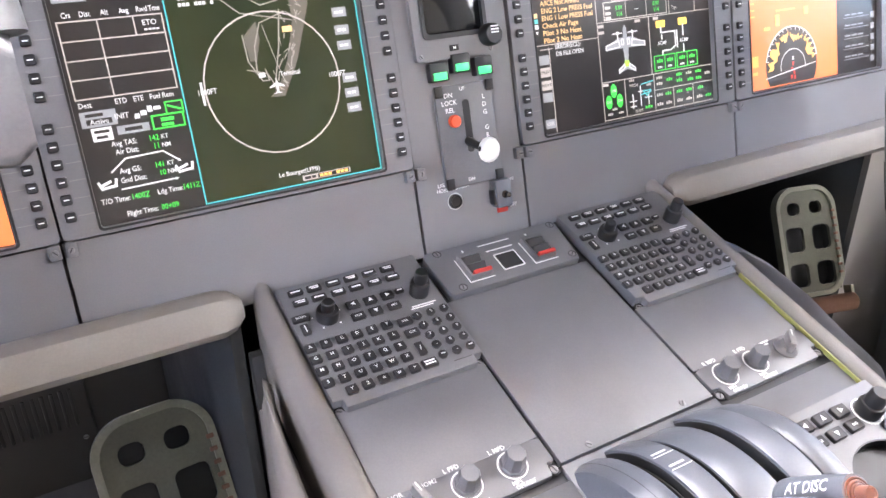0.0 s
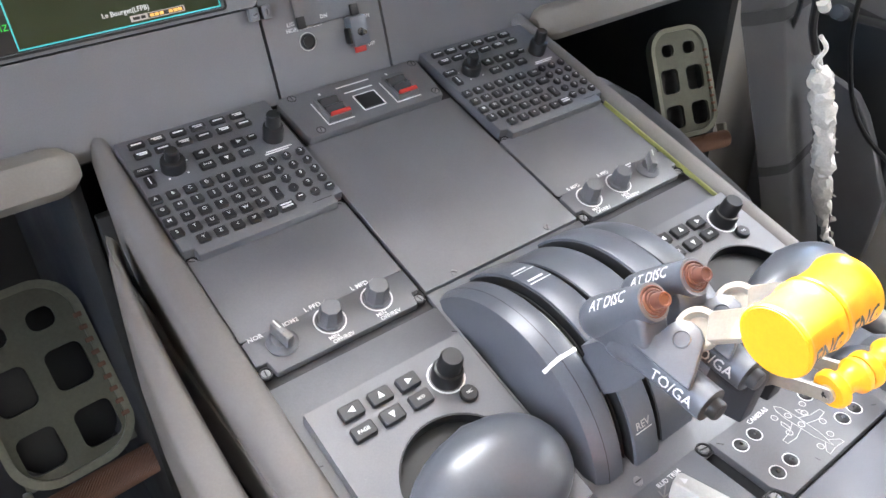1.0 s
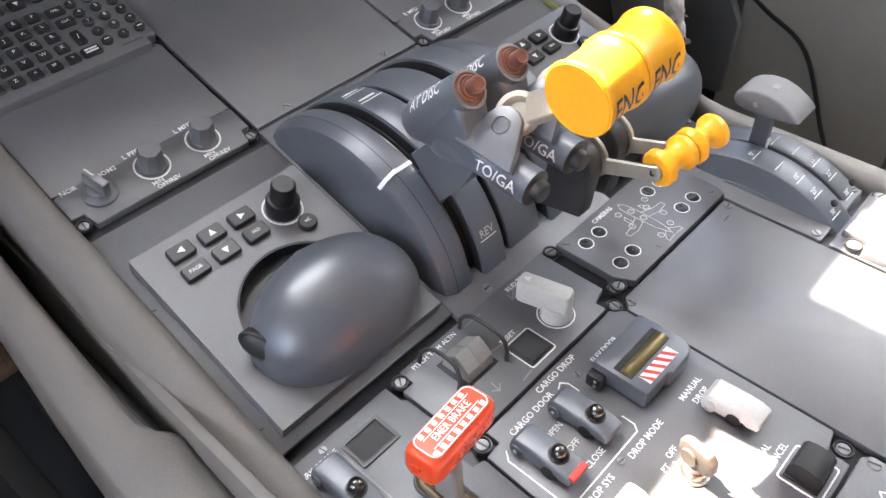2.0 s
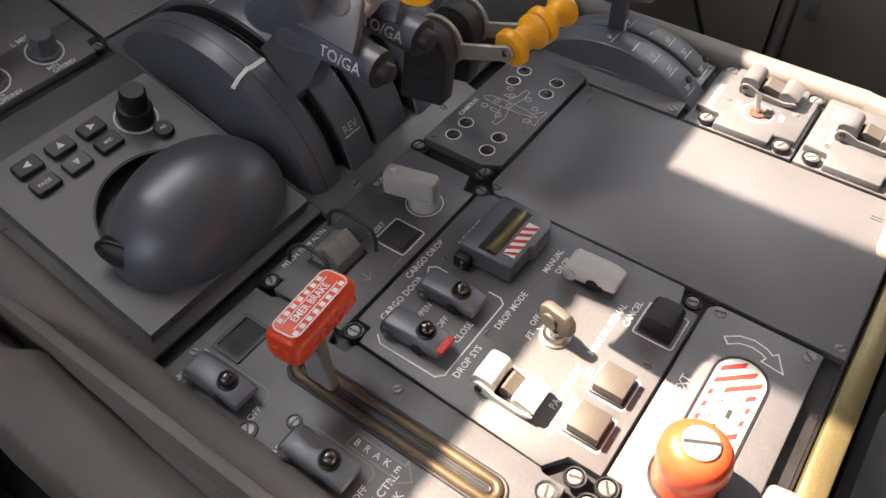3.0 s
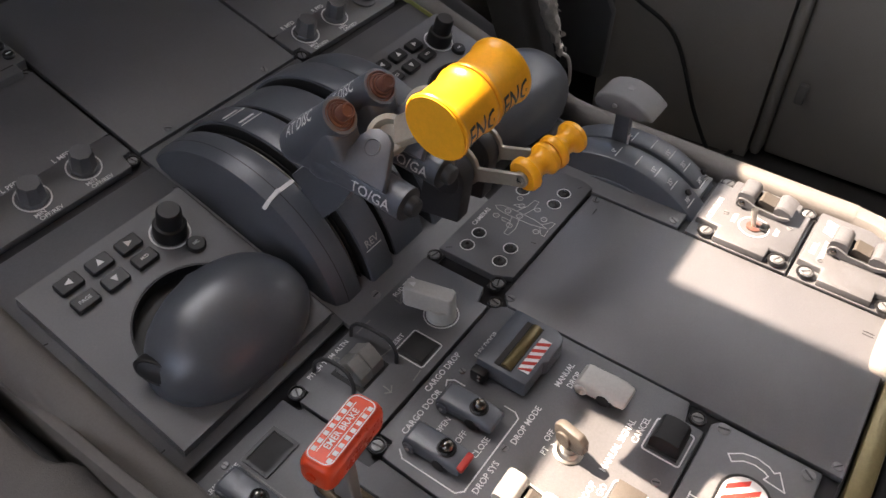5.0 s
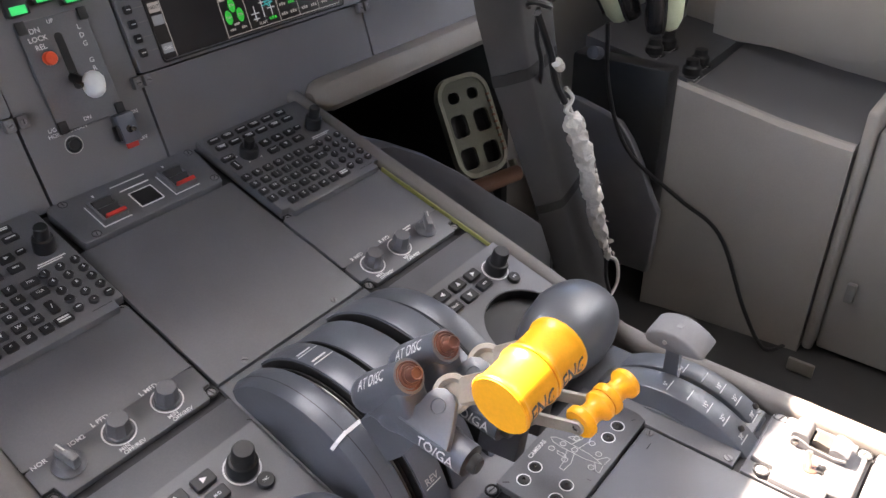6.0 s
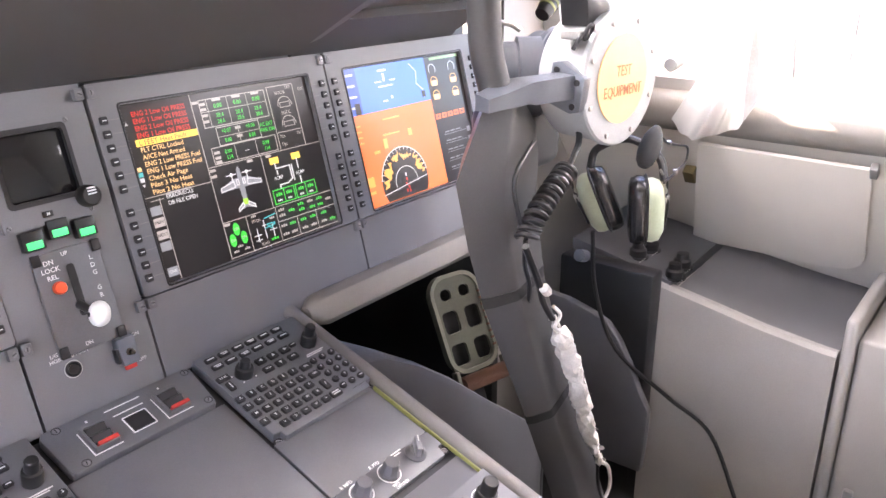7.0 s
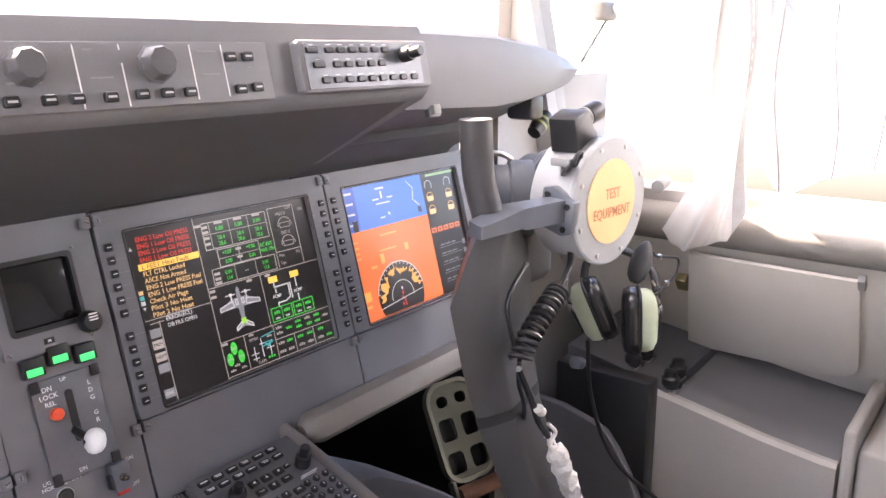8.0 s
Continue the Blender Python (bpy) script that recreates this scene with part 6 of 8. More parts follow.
def hood_guard(parent, x, y, h, mat=SLATE, length=42, width=17, tab=None, ball=True, name="switch_guard", label=""):
    """Closed hinged hood over a toggle switch; hinge forward (+y), lifting lip aft. Origin under its middle."""
    a, w = length / 2, width / 2
    bm = bmesh.new()
    prof = [(a, 3), (a - 0.5, 9), (a - 3, 11.6), (-a + 12, 13), (-a + 4, 12.6), (-a - 1, 10.6), (-a - 2, 8.6), (-a + 5, 7.6), (-a + 8, 6.8), (-a + 10, 4.6), (-a + 14, 3.2), (a - 9, 2.4)]
    rings = []
    for s, d, tuck in ((-1, 2.2, 1.2), (-0.9, 0.7, 0.3), (-0.74, 0, 0), (0.74, 0, 0), (0.9, 0.7, 0.3), (1, 2.2, 1.2)):
        rings.append([(s * w, v + (tuck if v < -a + 5 else 0), z - (d if z > 7 else 0)) for v, z in prof])
    loft(rings, True, True, bm)
    g = part(name, bm, mat, parent, label)
    place(g, x, y, h)
    part("base_block", box(-w + 1.4, w - 1.4, -a + 7, a - 1, -0.6, 6, 0.8), BLACK, g)
    for s in (-1, 1):
        part("hinge_boss", lathe([(4.2, 0), (4.2, 1.2), (3.4, 1.6), (0, 1.6)], 14, Matrix.Translation((s * w, a - 5.5, 4.6)) @ Euler((0, radians(90 * s), 0)).to_matrix().to_4x4()), mat, g)
        part("side_cutout", lathe([(4.4, 0), (4.4, 0.5), (0, 0.5)], 16, Matrix.Translation((s * w, -a + 13, 4.4)) @ Euler((0, radians(90 * s), 0)).to_matrix().to_4x4()), BLACK, g)
    part("pivot_pin", lathe([(1.3, 0), (1.3, 2.4), (0.8, 2.8), (0, 2.8)], 10, Matrix.Translation((-w, a - 5.5, 4.6)) @ Euler((0, radians(-90), 0)).to_matrix().to_4x4()), STEEL, g)
    if ball:
        part("toggle_well", lathe([(6.2, 12.5), (6.2, 13.2), (5.2, 13.4), (4.6, 12.9), (0, 12.9)], 24, Matrix.Translation((0, -a + 12.5, 0))), BLACK, g)
        part("toggle_ball", lathe([(0, 12.6), (3.4, 13), (4.6, 15.0), (4.7, 16.4), (4.1, 18.2), (2.6, 19.6), (0, 20.2)], 24, Matrix.Translation((0, -a + 12.5, 0))), DSTEEL, g, "dark chrome toggle ball", 80)
    if tab:
        part("tab", box(-w + 1.5, w - 1.5, -a - 3.2, -a + 1.4, 8.4, 12.2, 1.2), tab, g, "red tab")
    return g


def bridge_guard(parent, x, y, h, mat, length=38, width=20, name="switch_guard", label=""):
    """Guard of two raised bridges on side arms, with the rocker showing in the gap between them."""
    a, w = length / 2, width / 2
    g = None
    bm = bmesh.new()
    for v0, v1, z1, lip in ((a, a - 14, 15.5, 0), (-a + 12.5, -a, 13.5, 3)):
        prof = [(v0, 4), (v0, z1 - 3), (v0 - 1.4, z1 - 0.8), (v0 - 4, z1), (v1 + 4 + lip, z1), (v1 + 1.5, z1 - 1.6), (v1 - lip * 0.6, z1 - 4.5 + lip * 0.3), (v1 + lip, z1 - 7), (v1 + 1 + lip, 4)]
        rings = [[(s * w, v, z - d) for v, z in prof] for s, d in ((-1, 1.6), (-0.88, 0.3), (-0.7, 0), (0.7, 0), (0.88, 0.3), (1, 1.6))]
        loft(rings, True, True, bm)
    g = part(name, bm, mat, parent, label)
    place(g, x, y, h)
    arm = [(a - 1, 0.5), (a, 4), (a - 1.5, 8), (a - 5, 9.2), (a - 10, 8), (a - 15, 5.6), (-a + 8, 4.4), (-a, 6.4), (-a - 1.6, 5.2), (-a + 2, 2.2), (-a + 9, 0.6), (a - 12, 0)]
    for s in (-1, 1):
        part("side_arm", prism(arm, -0.9, 0.9, 0.4, 1, None, Matrix(((0, 0, 1, s * (w + 0.5)), (1, 0, 0, 0), (0, 1, 0, 0), (0, 0, 0, 1)))), mat, g)
        part("hinge_pin", lathe([(2.4, 0), (2.4, 1.0), (1.6, 1.5), (0, 1.6)], 14, Matrix.Translation((s * (w + 1.3), a - 5, 4.6)) @ Euler((0, radians(90 * s), 0)).to_matrix().to_4x4()), DSTEEL, g)
    part("well", box(-w + 1.4, w - 1.4, -a + 6, a - 6, -0.4, 3.2, 0.4), BLACK, g)
    part("rocker", loft([[(s * (w - 3.4), v, z) for v, z in ((a - 15, 2), (a - 16, 9.5), (a - 18, 10.6), (-a + 13, 8.6), (-a + 12, 2))] for s in (-1, 1)]), KEYCAP, g, "brown-grey rocker")
    return g


def cap_button(parent, x, y, h, s, tall, mat, name="push_button"):
    part("button_frame", frame_plate(rrect(x - s / 2 - 2.8, x + s / 2 + 2.8, y - s / 2 - 2.8, y + s / 2 + 2.8, 2, 2), rrect(x - s / 2 - 2.0, x + s / 2 + 2.0, y - s / 2 - 2.0, y + s / 2 + 2.0, 1.4, 2), h - 0.3, h + 0.3), WHITE, parent, "white outline", 0)
    part("button_socket", box(x - s / 2 - 1, x + s / 2 + 1, y - s / 2 - 1, y + s / 2 + 1, h - 0.5, h + 1.2, 0.4), BLACK, parent)
    return part(name, box(x - s / 2, x + s / 2, y - s / 2, y + s / 2, h, h + tall, 0.8), mat, parent)


# parking and emergency brake unit
bu = unit("brake_unit", [(-241, -545), (-177, -545), (-177, -540), (-161, -540), (-161, -526), (-159, -524), (-155, -398), (-163, -396), (-163, -383), (-155, -381), (-155, -336), (-158, -334), (-158, -320), (-241, -320)], "dark grey brake unit with guarded switches and a long lever slot", "control unit")
H = 3.5
for x, y, r, washer in ((-213, -325, 2.8, False), (-231, -386, 4.0, True), (-213, -403, 3.2, True), (-165, -436, 2.8, False), (-198, -530, 3.3, False), (-169, -533, 4.2, True)):
    screw(bu, x, y, H - 0.4, r, washer)
part("dark_window_frame", frame_plate(rrect(-205, -176, -352, -330, 1, 2), rrect(-202.5, -178.5, -349.5, -332.5, 0.6, 2), H - 0.4, H + 1.2), BLACK, bu)
part("dark_window", box(-203, -178, -350, -332, H - 1, H + 0.2, 0), RUBBER, bu)
hood_guard(bu, -220, -355, H)
hood_guard(bu, -223, -430, H)
bridge_guard(bu, -226, -500, H, PALE, 38, 20, label="pale grey bridge guard")


def slot_loop(outline, r, z, mat, label):
    pts = [Vector((x, y, z)) for x, y in outline]
    return part("slot_bead", tube(pts + [pts[0], pts[1]], r, 10), mat, bu, label, 50)


part("slot_well", prism(rrect(-193.6, -176.4, -517.6, -376.4, 8.4, 6), H - 0.4, H + 0.3, 0), BLACK, bu)
slot_loop(rrect(-194, -176, -518, -376, 8.8, 8), 1.1, H + 0.2, DECK, "dark slot edge")
slot_loop(rrect(-190.4, -179.6, -514, -380, 5.2, 8), 3.5, H - 0.9, BRONZE, "worn bronze guide rod")
slot_loop(rrect(-186.8, -183.2, -510, -384, 1.7, 4), 1.0, H - 0.2, BLACK, "black slit edge")
for words, x, y in (("OFF", -222, -382), ("OFF", -224, -457.5), ("PARK", -230, -407)):
    legend(words, x, y, H + 0.15, 4.0, bu)
legend("PARK BRAKE", -222, -331, H + 0.15, 3.8, bu)
line_marks([[(-211, -334), (-207, -338), (-207, -377), (-210, -381), (-216, -381)], [(-213, -411), (-209, -414), (-209, -453), (-212, -457), (-217, -457)], [(-231, -381), (-227, -381)], [(-233, -457), (-229, -457)]], 0.7, bu, H + 0.12, LTGREY)
line_marks([[(-207, -434), (-199, -435), (-199, -467), (-196, -467), (-204, -475), (-211, -466), (-207.5, -466), (-207, -434)]], 0.8, bu, H + 0.12, LTGREY, "arrow_outline")
for k, ch in enumerate("BRAKE"):
    legend(ch, -203, -438.5 - 6.6 * k, H + 0.15, 4.2, bu, -90)
legend("FLT CTRL", -218, -466, H + 0.15, 4.6, bu)
legend("LOCK", -220, -474, H + 0.15, 4.6, bu)
legend("LOCKED", 0, -4.2, 10.6, 2.6, [c for c in bu.children if "pale grey bridge" in str(c.get("label", ""))][0], squeeze=0.8)

eb = thing("emergency_brake_handle", at(ML, -185, -398, 3), "red-orange emergency brake handle with checked label, in its slot", "brake handle")
part("stem", loft([[(x, y, 0) for x, y in rrect(-3.4, 3.4, -10, 8, 2, 3)], [(x, y + 1, 30) for x, y in rrect(-4.2, 4.2, -9, 7, 2, 3)], [(x, y + 2, 54) for x, y in rrect(-5, 5, -8, 7, 2, 3)]]), LTGREY, eb, "grey metal stem")
bm = bmesh.new()
rings = []
for x, k in ((-26, 0.70), (-25.2, 0.84), (-23.4, 0.94), (-20, 1.0), (20, 1.0), (23.4, 0.94), (25.2, 0.84), (26, 0.70)):
    rings.append([(x, y * k, 56 + h * k) for y, h in rrect(-10.8, 10.8, -10.5, 10.5, 6, 5)])
loft(rings, True, True, bm)
eh = part("handle", bm, RED, eb, "red-orange moulded handle", 50)
eh.matrix_basis = pose(0, 0, 0, 0, 4, 6)
lbl = part("label_plate", prism(rrect(-23.5, 23.5, -8.6, 8.6, 5, 5), 65.9, 66.7, 0), RED, eh, "red label with white checks")
part("label_border", frame_plate(rrect(-23, 23, -8.2, 8.2, 4.8, 5), rrect(-22.4, 22.4, -7.6, 7.6, 4.3, 5), 66.4, 66.95), WHITE, lbl, "", 0)
bars([(-18.6 + 5.4 * k, -15.8 + 5.4 * k, 4.4, 7.0) for k in range(7)] + [(-21.0 + 5.4 * k, -18.2 + 5.4 * k, -7.0, -4.4) for k in range(8)], lbl, 66.8, WHITE, "check_pattern")
line_marks([[(-18, 3.4), (18, 3.4)], [(-18, -3.4), (18, -3.4)]], 0.5, lbl, 66.8, WHITE)
legend("EMER BRAKE", 0, 0, 67.0, 4.3, lbl, mat=WHITE, squeeze=0.88)
part("face_bolt", lathe([(3.2, 0), (3.2, 1), (0, 1.2)], 8, Matrix.Translation((-26, 2, 55)) @ Euler((0, radians(-90), 0)).to_matrix().to_4x4()), RED, eh)

# trim unit
tu = unit("trim_unit", [(-153, -384.5), (-14, -384.5), (-14, -376), (0, -372), (0, -318), (-144, -318), (-144, -330), (-153, -330)], "dark grey trim unit with rocker, reset button and rudder trim knob", "control unit")
for x, y in ((-149, -324), (6, -378), (6, -323)):
    screw(tu, x, y, H - 0.6, 4.0)
for x, y0, y1, lean in ((-130, -356, -322, 4), (-92, -362, -322, 2)):
    part("wire_guard", tube(curve_points([(x, y0, H), (x + lean * 0.5, y0 + 1, 13), (x + lean, y0 + 8, 20), (x + lean, y1 - 10, 20), (x + lean * 0.5, y1 - 1, 13), (x, y1, H)], 5), 1.5, 8), DECK, tu, "dark wire guard")
part("rocker_well", box(-125, -96, -359, -332, H - 0.6, H + 0.4, 0.3), BLACK, tu)
for x in (-116, -104.4):
    bm = bmesh.new()
    loft([[(x + w, -345 + v, H + h - d) for v, h in ((-12, 0), (-11, 8), (-4, 15), (0, 17), (4, 13), (10, 9), (11, 0))] for w, d in ((-5.6, 1), (-4.9, 0), (4.9, 0), (5.6, 1))], True, True, bm)
    part("trim_rocker", bm, LTGREY, tu, "grey-green ridged trim rocker")
cap_button(tu, -74, -367, H, 19, 2.5, RUBBER)
line_marks([[(-88, -324), (-74, -324)], [(-97, -350), (-84, -352)], [(-88, -379), (-97, -380)]], 0.9, tu, H + 0.12, LTGREY)
legend("RESET", -77, -351, H + 0.15, 3.8, tu)
legend("PITCH TRIM ALTN", -117, -323, H + 0.15, 3.6, tu)
legend("RUD TRIM", -34, -324, H + 0.15, 3.8, tu)
line_marks([[(-117, -330), (-113, -324)], [(-118, -326), (-113, -324), (-112, -328)], [(-112, -367), (-113, -374)], [(-116, -371), (-113, -374), (-109, -371)], [(-40, -326), (-49, -332)], [(-48, -327), (-49, -332), (-44, -332)]], 0.9, tu, H + 0.12, LTGREY)
ring_mark(-40, -362, 12.6, 1.0, tu, H + 0.1)
rk = part("trim_knob", lathe([(11, 0), (11, 2), (10.6, 2.4), (10.4, 8), (9.4, 9.6), (0, 10)], 28), PALE, tu, "light grey bar knob")
place(rk, -40, -362, H)
bm = bmesh.new()
# the bar: tall, straight sided, one end over the round base, the other standing out past it
rings = []
for z, grow in ((6.5, 0.94), (8, 1.0), (21, 0.97), (23, 0.9), (23.8, 0.76)):
    rings.append([(x * grow, 9 + (y - 9) * (0.5 + 0.5 * grow), z) for x, y in rrect(-6.6, 6.6, -10, 28, 3.4, 4)])
loft(rings, True, True, bm)
kb2 = part("bar", bm, PALE, rk)
kb2.matrix_basis = pose(0, 0, 0, 0, 0, 14)
part("pointer_mark", prism([(-2.4, 20), (2.4, 20), (0, 25)], 23.7, 24.0, 0), WHITE, kb2, smooth=0)

# camera unit with the aircraft diagram
cm = unit("camera_unit", [(13, -372), (20, -385.5), (146, -385.5), (150, -376), (150, -322), (13, -322)], "dark grey camera selector unit with ringed lamps and an aircraft diagram", "control unit", 5)
for x, y, r, washer in ((9, -379, 4.0, True), (144, -331, 3.3, False), (18, -328, 3.3, False), (60, -379, 2.4, False), (140, -377, 2.4, False)):
    screw(cm, x, y, 3.8, r, washer)
lamps = [(45, -338), (28.5, -338), (44.5, -367.5), (28, -368), (125.5, -369.5), (109, -369.5), (125, -340), (109, -339.5)]
for x, y in lamps:
    ring_mark(x, y, 5.6, 0.8, cm, 5.1)
    part("lamp", lathe([(4.8, 4), (4.8, 5.6), (4.0, 6.2), (0, 6.4)], 20, Matrix.Translation((x, y, 0))), BLACK, cm)
    part("glint", lathe([(1.6, 6.3), (1.2, 7), (0, 7.2)], 10, Matrix.Translation((x, y, 0))), DSTEEL, cm)
# a plan view of the aeroplane and the numbered camera spots on it
fuselage = [(80, -331), (83, -335), (84, -343), (83.4, -366), (81.5, -374), (80, -379), (78.5, -374), (76.6, -366), (76, -343), (77, -335), (80, -331)]
runs = [fuselage]
for s in (-1, 1):
    side = lambda d, y, s=s: (80 + s * d, y)
    runs.append([side(4, -349), side(14, -353), side(24, -354), side(24, -358), side(14, -359), side(4, -356)])
    runs.append([side(2, -374), side(9, -379), side(9, -382), side(1, -381)])
    runs.append([side(9, -343), side(12, -345), side(12, -351), side(9, -350), side(9, -343)])
line_marks(runs, 0.5, cm, 5.12, PALE, "diagram_line")
for x, y in ((70, -338), (80, -343), (66, -353), (80, -354), (92, -349), (95, -362), (72, -374), (88, -372), (99, -343)):
    ring_mark(x, y, 2.4, 0.6, cm, 5.15, PALE)
    bars([(x - 0.5, x + 0.5, y - 1.1, y + 1.1)], cm, 5.15, LTGREY, "digit_marking")
legend("CAMERAS", 62, -329, 5.15, 4.0, cm, 0)

# cargo drop unit
du = unit("cargo_drop_unit", [(-158.5, -524), (-146, -533), (-146, -551.5), (-22, -551.5), (-22, -539), (-6.5, -536), (-6.5, -396), (-12, -387), (-141, -387), (-141, -397), (-153, -398)], "dark grey cargo drop unit with guarded switches and push buttons", "control unit")
for x, y, r, washer in ((-149, -391, 4.2, True), (-105, -456, 2.6, False), (-72, -541.5, 2.8, False), (-15, -544.5, 4.0, True), (-8, -387, 3.8, True), (-154, -541, 4.2, True), (-72, -402, 2.4, False)):
    screw(du, x, y, H - 0.4, r, washer)
hood_guard(du, -132, -424, H, SLATE, 40, 17, REDMARK)
hood_guard(du, -97, -424, H, SLATE, 40, 17)
line_marks([[(-143, -404), (-147, -409), (-147, -448), (-143, -452), (-82, -452), (-79, -448), (-79, -440)], [(-88, -400), (-84, -398), (-81, -402), (-81, -410)]], 0.9, du, H + 0.12, WHITE, "outline")
for words, x, y, size in (("CARGO DROP", -80, -392, 4.5), ("CARGO DOOR", -113, -399, 4.5), ("OPEN", -114, -416, 4.3), ("OFF", -114, -430, 4.3), ("CLOSE", -113, -444, 4.4), ("DROP MODE", -83, -458.5, 4.4), ("DROP SYS", -128, -457.5, 4.4), ("MANUAL", -35, -459.5, 4.2), ("DROP", -35, -466.5, 4.2), ("MANUAL SIGNAL", -62, -512, 4.4), ("CANCEL", -44, -519, 4.4), ("OFF", -81, -474, 4.0), ("PT", -92, -477, 4.0), ("GO", -95, -517.5, 4.4), ("PARATROOP", -110, -511.5, 4.5), ("GET READY", -126, -518, 4.4)):
    legend(words, x, y, H + 0.15, size, du, squeeze=0.95)
line_marks([[(-86, -478), (-83, -481), (-79, -481)]], 0.7, du, H + 0.12, WHITE)
# large hinged guard with a roller in its window and a striped label
eg = part("door_guard", prism([(-26, -18), (-4, -18), (-1, -20.5), (17, -20.5), (23, -18), (26, -12), (26, 20.5), (-26, 20.5)], 0, 15, 2.2, 2), SLATE, du, "slate hinged guard with a window")
place(eg, -41, -429, H)
part("recess", box(-23, 20, -5, 8, 14.2, 15.2, 0), BLACK, eg)
part("roller", lathe([(0, -22), (4.2, -22), (4.4, -21.4), (4.4, 18.4), (4.2, 19), (0, 19)], 18, Matrix.Translation((0, -0.4, 13.6)) @ Euler((0, radians(90), 0)).to_matrix().to_4x4()), BRASS, eg, "drab rocker bar")
part("label", box(-18, 13, -15, -7, 14.8, 15.25, 0), WHITE, eg, "striped label")
for k in range(6):
    x0 = -20 + 6.2 * k
    pts = [(max(-18, min(13, px)), py) for px, py in ((x0 + 4.5, -15), (x0 + 7.5, -15), (x0 + 3.0, -7), (x0, -7))]
    if pts[1][0] - pts[0][0] + pts[2][0] - pts[3][0] > 2:
        part("stripe", prism([p for i, p in enumerate(pts) if p != pts[i - 1]], 15.2, 15.4, 0, 1), REDMARK, eg, "", 0)
part("hinge_ear", box(-33, -26, 9, 20, -0.5, 10, 1.5), BLACK, eg)
for z in (3, 7):
    part("ear_rivet", lathe([(1.2, 0), (1.0, 0.8), (0, 0.9)], 10, Matrix.Translation((-33, 13, z)) @ Euler((0, radians(-90), 0)).to_matrix().to_4x4()), LTGREY, eg)
legend("ELEV DOOR", -44, -403, H + 0.15, 3.6, du)
hood_guard(du, -33, -486, H, PALE, 34, 18, None, False, label="pale grey hinged guard")
bridge_guard(du, -130, -487, H, PALE, 37, 20, label="pale grey bridge guard")
# key switch
ks = part("key_switch_base", lathe([(9.5, 0), (9.5, 1.2), (7.6, 1.6), (7.4, 3), (6, 4.5), (5, 4.5), (5, 9), (0, 9)], 28), STEEL, du, "steel key barrel")
place(ks, -84, -489, H)
bow = part("key", prism([(-12, 13), (-11, 21), (-7, 25), (8, 23.5), (12, 20), (11.5, 13), (5, 8), (-6, 8)], -3, 3, 1.2, 2, None, Matrix(((1, 0, 0, 0), (0, 0, -1, 0), (0, 1, 0, 0), (0, 0, 0, 1)))), KEYCAP, ks, "brown-black key bow")
bow.matrix_basis = pose(0, 0, 0, 0, 0, 76)
part("bow_boss", lathe([(0, -5), (5.4, -4.6), (5.6, 4.6), (0, 5)], 18, Matrix.Translation((3, 0, 14)) @ Euler((radians(90), 0, 0)).to_matrix().to_4x4()), KEYCAP, bow)
cap_button(du, -95.5, -532.5, H, 18, 8, KEYCAP)
cap_button(du, -125, -533, H, 18, 8, KEYCAP)
part("cancel_frame", frame_plate(rrect(-56, -29, -549, -523.5, 2, 2), rrect(-55, -30, -548, -524.5, 1.5, 2), H - 0.2, H + 0.4), WHITE, du, "white outline", 0)
part("cancel_socket", box(-53, -31, -546, -526, H - 0.5, H + 1, 0.4), BLACK, du)
bm = bmesh.new()
loft([[(x, -536 + v, H + z) for v, z in ((-9.5, 0), (-9.5, 9), (-7.5, 12.4), (-3, 13.6), (3, 13.6), (7.5, 12.4), (9.5, 9), (9.5, 0))] for x in (-51.5, -51, -33, -32.5)], True, True, bm)
part("cancel_button", bm, BLACK, du, "glossy black rounded button")

# landing gear emergency extension unit
lu = unit("gear_extension_unit", [(-146, -621), (-9, -621), (-9, -558), (-14, -553.5), (-144, -553.5), (-144, -563), (-158, -567), (-158, -610)], "grey landing gear emergency unit with a striped slot", "control unit", 4.5, "", GREY2, 1.2)
for x, y, r, washer in ((-14, -561, 4.4, False), (-15, -614, 4.4, False), (-150, -557, 4.4, True), (-148, -613, 4.4, False)):
    screw(lu, x, y, 4.0 if not washer else 3.2, r, washer)
loz = rrect(-126, -38, -602, -573.5, 14, 8)
part("slot_rim", frame_plate(rrect(-127.5, -36.5, -603.5, -572, 15.6, 8), loz, 4, 5.3), BLACK, lu)
part("slot_label", prism(loz, 3.8, 4.7, 0), WHITE, lu, "white label with red stripes")
mid_y, half_w = -587.75, 14.0


def edge_half(x):
    """Half width of the rounded label at x."""
    d = max(0.0, x - (-38 - 14))
    return math.sqrt(max(0.0, half_w**2 - d * d)) - 0.3


for k in range(9):
    lo_x = -110 + 9.2 * k
    runs = []
    for j in range(13):
        q = -1 + 2 * j / 12
        x = lo_x + 12 * (1 + q)
        runs.append((x, q))
    pieces = [[]]
    for x, q in runs:
        y = mid_y - q * half_w
        hidden = (-88 < x < -66 and abs(q) < 0.62) or abs(y - mid_y) > edge_half(x) or abs(y - mid_y) > edge_half(x + 4.2)
        if hidden:
            pieces.append([])
        else:
            pieces[-1].append((x, y))
    for run in pieces:
        if len(run) > 1:
            part("stripe", prism([(x, y) for x, y in run] + [(x + 4.2, y) for x, y in run[::-1]], 4.6, 4.85, 0, 1), REDMARK, lu, "", 0)
legend("TURN", -76, -584, 4.95, 4.0, lu, 0, SLOTM)
bars([(-79, -73, -592, -589.4)], lu, 4.9, SLOTM)
legend("L/G EMER EXT", -88, -563, 4.7, 5.6, lu, 0, squeeze=0.94)
